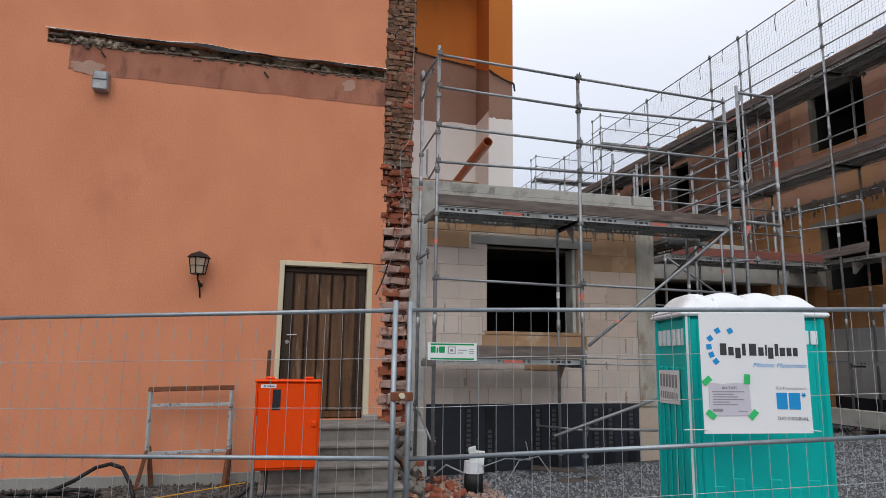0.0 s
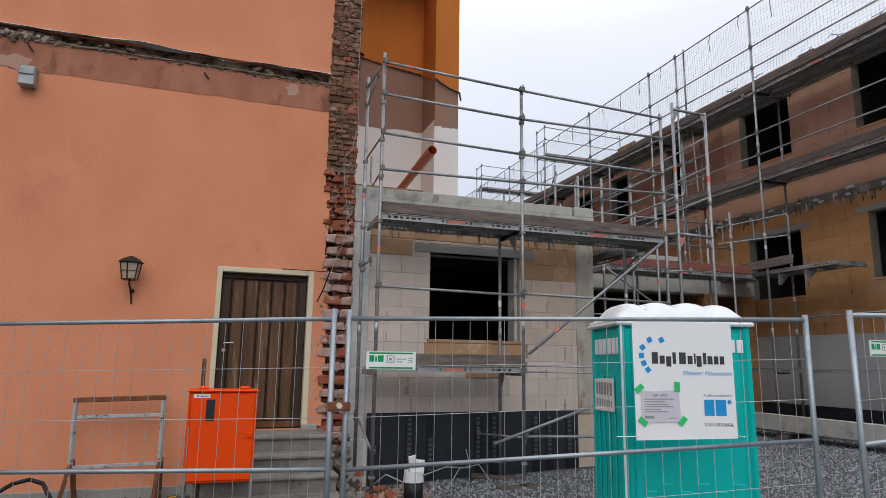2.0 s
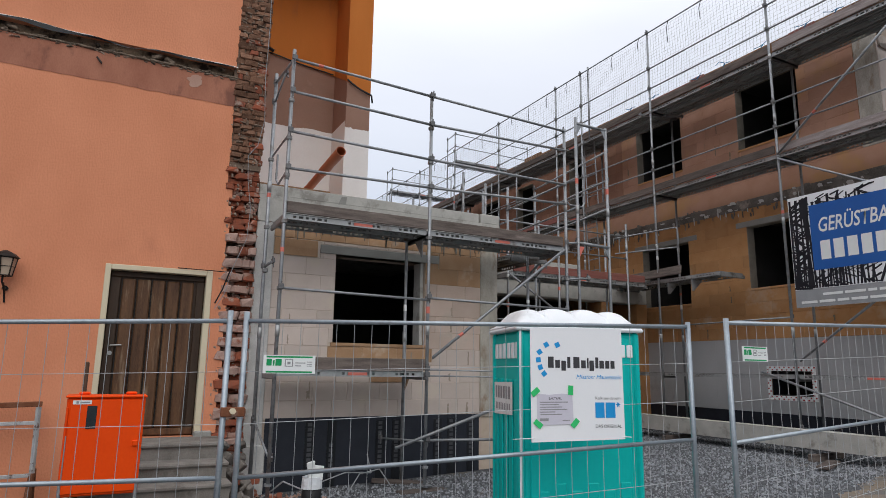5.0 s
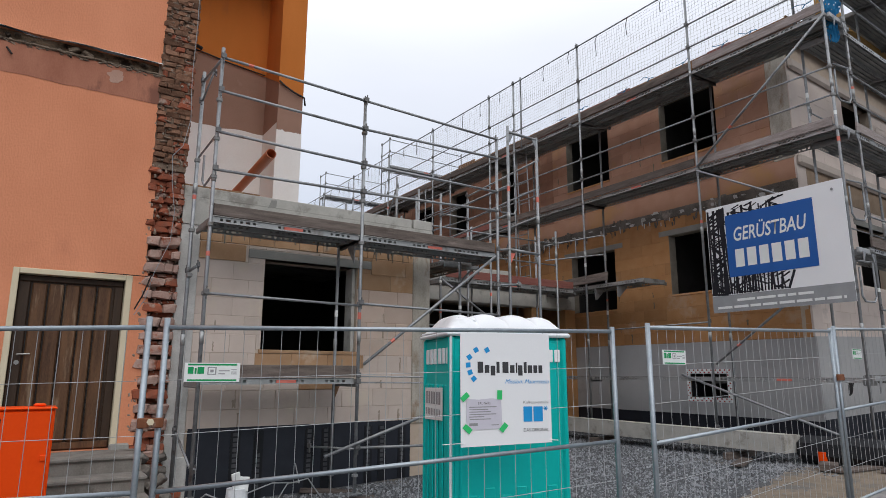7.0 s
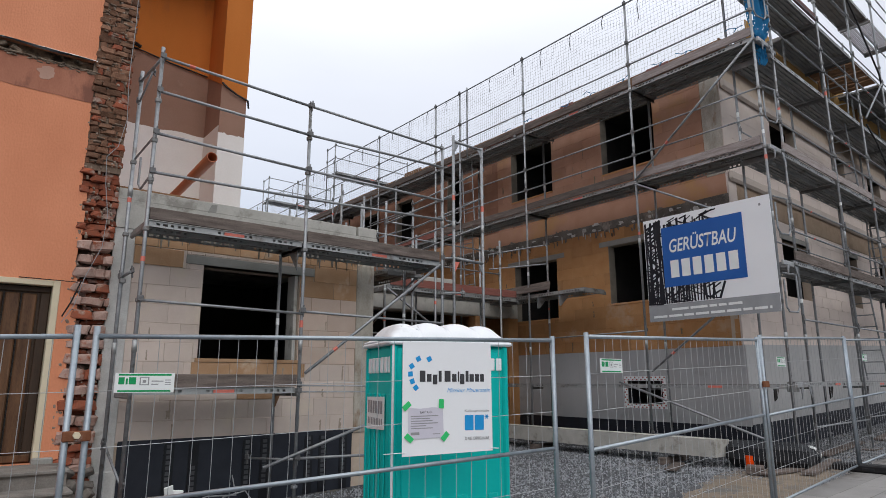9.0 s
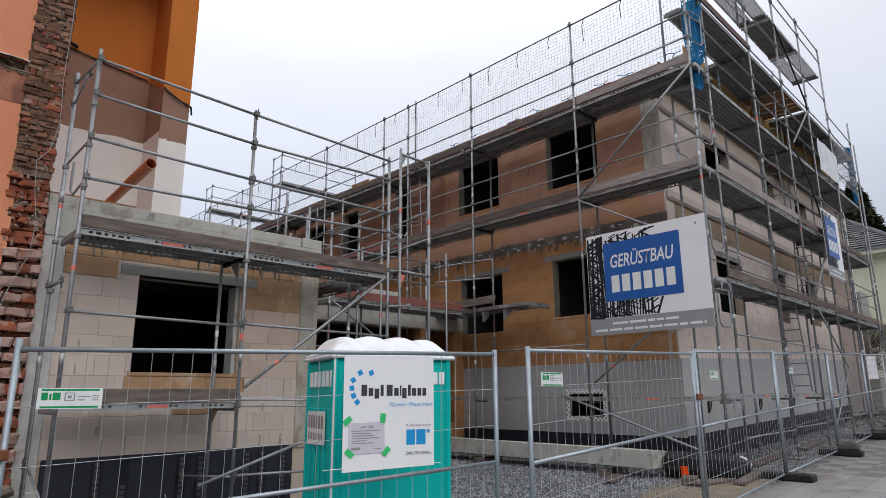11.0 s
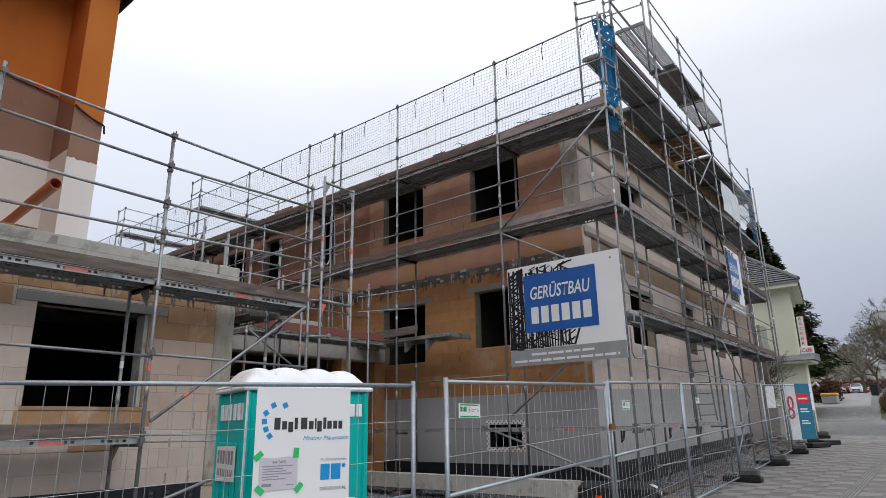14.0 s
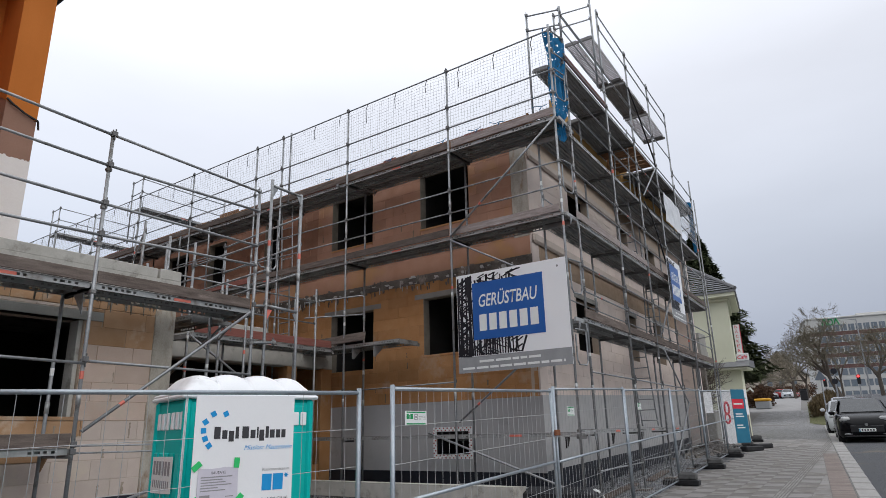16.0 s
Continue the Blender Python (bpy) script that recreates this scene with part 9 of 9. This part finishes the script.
# ---- street furniture ----
def road_sign(x, y, h, kind, label):
    t = thing("road_sign", label, "road sign", "road signs")
    g = ground_z(x, y)
    part("pole", Shape().tube((x, y, g), (x, y, g + h), 0.04, 8), "galv", t)
    if kind == "triangle":
        part("plate", Shape().prism([(-0.36, 0), (0.36, 0), (0, 0.62)], plane_pose((x - 0.05, y, g + h - 0.45), (0, -1, 0), (-1, 0, 0)), 0.02), "sign_back", t)
    else:
        part("plate", Shape().tube((x - 0.05, y, g + h - 0.4), (x - 0.07, y, g + h - 0.4), 0.27, 20), "sign_black", t)


road_sign(50, 4.2, 2.85, "triangle", "grey back of a triangular road sign on a pole")
road_sign(74, 5.2, 2.9, "round", "dark round road sign on a pole")
road_sign(74, 5.25, 1.95, "round", "dark round road sign on a pole")
for x, y, h in ((80, 3.6, 2.1), (80, 6.6, 2.0)):
    t = thing("traffic_light", "traffic light showing red at the crossing", "traffic light", "traffic lights")
    g = ground_z(x, y)
    part("pole", Shape().tube((x, y, g), (x, y, g + h), 0.06, 8), "sign_grey", t)
    part("head", Shape().box((-0.15, -0.16, 0), (0.15, 0.16, 0.95), pose(x, y, g + h - 0.85), 0.04), "black_plastic", t)
    part("red_lens", Shape().tube((x - 0.15, y, g + h - 0.08), (x - 0.18, y, g + h - 0.08), 0.12, 12), "signal", t)
t = thing("street_lamp", "tall street lamp arm over the road", "street lamp")
part("pole", Shape().tube((85, 3.0, 3), (85, 3.0, 12.5), 0.09, 8, 0.06), "sign_grey", t)
part("arm", Shape().tube((85, 3.0, 12.4), (85, 5.0, 12.9), 0.05, 6), "sign_grey", t)
part("head", Shape().box((84.8, 4.6, 12.8), (85.2, 5.6, 12.98), ch=0.04), "sign_white", t)


# ---- cars ----
def car(x, y, mat, label, turn, ln=4.2, hgt=1.52, wid=1.80):
    """A parked hatchback; its front looks along local -x."""
    t = thing("parked_car", label, "car", "parked cars")
    m = pose(x, y, ground_z(x, y) - 0.09, 0, -2, turn)
    k = ln / 4.2
    hz = hgt / 1.52
    st = [(0.0, 0.52, 0.34, 0.62), (0.08, 0.74, 0.25, 0.78), (0.35, 0.85, 0.20, 0.92), (0.9, 0.90, 0.19, 1.00), (1.25, 0.90, 0.19, 1.03), (2.2, 0.90, 0.19, 1.05), (3.3, 0.90, 0.20, 1.06), (3.9, 0.86, 0.24, 1.02), (4.15, 0.78, 0.32, 0.95), (4.2, 0.60, 0.42, 0.82)]
    s = Shape()
    n = 12
    for px, w, lo, hi in st:
        w *= wid / 1.8
        ring = [(-w * 0.92, lo), (-w, lo + 0.12), (-w, (lo + hi) / 2), (-w * 0.985, hi - 0.16), (-w * 0.90, hi - 0.03), (-w * 0.5, hi)]
        ring = ring + [(-a, b) for a, b in reversed(ring)]
        s.v += [tuple(m @ Vector((px * k, a, b * hz))) for a, b in ring]
    for i in range(len(st) - 1):
        s.f += [(i * n + q, i * n + (q + 1) % n, (i + 1) * n + (q + 1) % n, (i + 1) * n + q) for q in range(n)]
    s.f += [tuple(range(n)), tuple(range((len(st) - 1) * n, len(st) * n))]
    part("body", s, mat, t, smooth=True)
    s = Shape()                                  # cabin
    cab = [(1.05, 0.80, 1.00, 0.0), (1.95, 0.64, 1.48, 1.0), (2.9, 0.63, 1.52, 1.0), (3.6, 0.62, 1.40, 1.0), (4.0, 0.72, 1.02, 0.0)]
    for px, w, z, _ in cab:
        s.v += [tuple(m @ Vector((px * k, a, b * hz))) for a, b in ((-0.80, 1.0), (-w - 0.03, z - 0.06), (-w * 0.8, z), (w * 0.8, z), (w + 0.03, z - 0.06), (0.80, 1.0))]
    for i in range(4):
        s.f += [(i * 6 + q, i * 6 + q + 1, (i + 1) * 6 + q + 1, (i + 1) * 6 + q) for q in range(5)]
    part("cabin", s, mat, t, smooth=True)
    part("windscreen", Shape().add([m @ Vector((px * k, a, b * hz)) for px, a, b in ((1.12, -0.70, 1.055), (1.12, 0.70, 1.055), (1.90, 0.57, 1.475), (1.90, -0.57, 1.475))], [(0, 1, 2, 3)]), "car_glass", t)
    for sy in (-1, 1):
        part("side_window", Shape().add([m @ Vector((px * k, sy * a, b * hz)) for px, a, b in ((1.35, 0.835, 1.07), (3.7, 0.80, 1.09), (3.45, 0.70, 1.38), (2.05, 0.715, 1.42))], [(0, 1, 2, 3)]), "car_glass", t)
        part("headlight", Shape().box((-0.10, -0.13, -0.085), (0.16, 0.17, 0.085), m @ pose(0.22, sy * 0.60, 0.83 * hz, 0, 22, sy * 24), 0.05), "headlamp", t, "clear headlight")
        part("fog_light", Shape().box((0.0, sy * 0.58 - 0.14, 0.36), (0.10, sy * 0.58 + 0.14, 0.40), m, 0.015), "headlamp", t)
        part("mirror", Shape().box((1.35, sy * 0.98 - 0.10, 1.02), (1.50, sy * 0.98 + 0.10, 1.16), m, 0.04), mat, t)
        for px in (0.78, 3.35):
            wh = part("wheel", Shape().tube(m @ Vector((px * k, sy * 0.70, 0.32)), m @ Vector((px * k, sy * 0.915, 0.32)), 0.33, 20), "tyre", t)
            part("rim", Shape().tube(m @ Vector((px * k, sy * 0.90, 0.32)), m @ Vector((px * k, sy * 0.922, 0.32)), 0.21, 16), "car_silver", wh)
    part("grille", Shape().box((-0.012, -0.52, 0.42), (0.06, 0.52, 0.68), m, 0.03), "black_plastic", t)
    part("bumper_lip", Shape().box((-0.01, -0.70, 0.27), (0.14, 0.70, 0.33), m, 0.02), "black_plastic", t)
    part("badge", Shape().tube(m @ Vector((-0.005, 0, 0.70)), m @ Vector((0.03, 0, 0.70)), 0.05, 12), "chrome", t)
    pl = part("number_plate", Shape().box((-0.025, -0.26, 0.46), (-0.008, 0.26, 0.57), m, 0.004), "sign_white", t, "white number plate")
    part("plate_band", Shape().box((-0.0275, 0.215, 0.463), (-0.0255, 0.257, 0.567), m), "banner_blue", pl)
    bars([(0.08 + q * 0.085, 0.025, 0.05, 0.06) for q in range(5)], m @ plane_pose((-0.026, 0.26, 0.46), (0, -1, 0), (-1, 0, 0)), "ink", pl)


TURN = math.degrees(math.atan2(STREET.y, STREET.x))
car(30.2, 1.25, "car_black", "black parked hatchback at the kerb", TURN, 4.2, 1.62, 1.86)
car(36.4, 2.12, "car_white", "white parked small car at the kerb", TURN, 3.9, 1.5)
car(47.5, 2.9, "car_silver", "silver parked car at the kerb", TURN)
car(122.0, 14.4, "car_red", "red parked car by the crossing", TURN + 60)
car(121.0, 17.8, "car_silver", "silver car on the far street", TURN + 20)
car(118.0, 15.4, "car_white", "white car on the far street", TURN)
car(126.0, 17.6, "car_red", "red car on the far street", TURN + 40)


# ---- far buildings ----
def office():
    h = thing("office_building", "white office block with rows of windows and brown bands", "building")
    top = 31.4
    m = pose(222, 21.2, 0, 0, 0, 11)              # local -y runs along the facade
    part("wall", Shape().box((0, -150, 5.5), (20, 0, top), m), "office_white", h, "pale office facade")
    part("attic", Shape().box((-0.3, -150, top), (20, 0.3, top + 0.5), m, 0.1).box((4, -34, top + 0.5), (12, -14, top + 1.6), m, 0.1).box((4, -60, top + 0.5), (14, -40, top + 4.2), m, 0.1), "office_white", h)
    pane = Shape().box((-0.10, -0.76, 0), (0.03, 0.76, 1.95), ch=0.03).mesh("pane", M["office_glass"])
    bar = Shape().box((-0.13, -0.03, 0), (-0.09, 0.03, 1.95)).mesh("window_bar", M["office_white"])
    for f in range(7):
        z = 27.55 - 3.22 * f
        part("spandrel", Shape().box((-0.08, -150, z - 1.15), (0.02, -0.3, z - 0.04), m), "office_brown" if f < 4 else "office_white", h)
        part("sill_band", Shape().box((-0.16, -150, z - 0.04), (0.02, -0.3, z + 0.04), m), "office_white", h)
        for k in range(34):
            piece("window", pane, h, m @ pose(-0.03, -3.9 - k * 1.93, z))
            if f < 3 and k < 14:
                piece("window_bar", bar, h, m @ pose(-0.03, -3.9 - k * 1.93 + 0.2, z))
    s = Shape()
    for k in range(3):
        c = m @ Vector((-0.35, -4.9 - k * 1.55, top - 1.0))
        if k == 1:
            s.path([c + Vector((0, 0.62 * math.cos(a * 0.63), 0.95 * math.sin(a * 0.63))) for a in range(11)], 0.17, 4)
        else:
            s.path([c + Vector((0, 0.7, -1.0)), c + Vector((0, 0.0, 1.0)), c + Vector((0, -0.7, -1.0))], 0.17, 4)
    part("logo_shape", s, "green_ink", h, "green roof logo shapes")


office()
h = thing("gabled_house", "beige gabled house far down the street", "house")
part("wall", Shape().box((140, 15.4, 5.0), (152, 22.4, 11.2)), "far_render", h)
part("gable", Shape().prism([(0, 0), (7.0, 0), (3.5, 3.7)], plane_pose((140.0, 22.4, 11.2), (0, -1, 0), (-1, 0, 0)), 0.2), "far_render", h)
part("roof", Shape().add([(139.5, 22.9, 10.75), (139.5, 18.9, 15.2), (139.5, 14.9, 10.75), (152, 22.9, 10.75), (152, 18.9, 15.2), (152, 14.9, 10.75)], [(0, 1, 4, 3), (1, 2, 5, 4)]), "roof_tile", h)
pane = Shape().box((-0.05, -0.45, 0), (0.03, 0.45, 1.2), ch=0.02).mesh("window", M["office_glass"])
for yy, zz in ((21.0, 8.6), (18.9, 8.6), (16.8, 8.6), (19.9, 11.6), (17.9, 11.6)):
    piece("window", pane, h, pose(139.97, yy, zz))
h = thing("far_row_house", "row of pale houses at the end of the street", "house")
part("wall", Shape().box((170, 24, 5), (180, 60, 13)), "far_render", h)
part("roof", Shape().prism([(0, 0), (10, 0), (5, 4)], Matrix.Translation((170, 60, 13)) @ Matrix(((1, 0, 0), (0, 0, -1), (0, 1, 0))).to_4x4(), 36), "roof_tile", h)
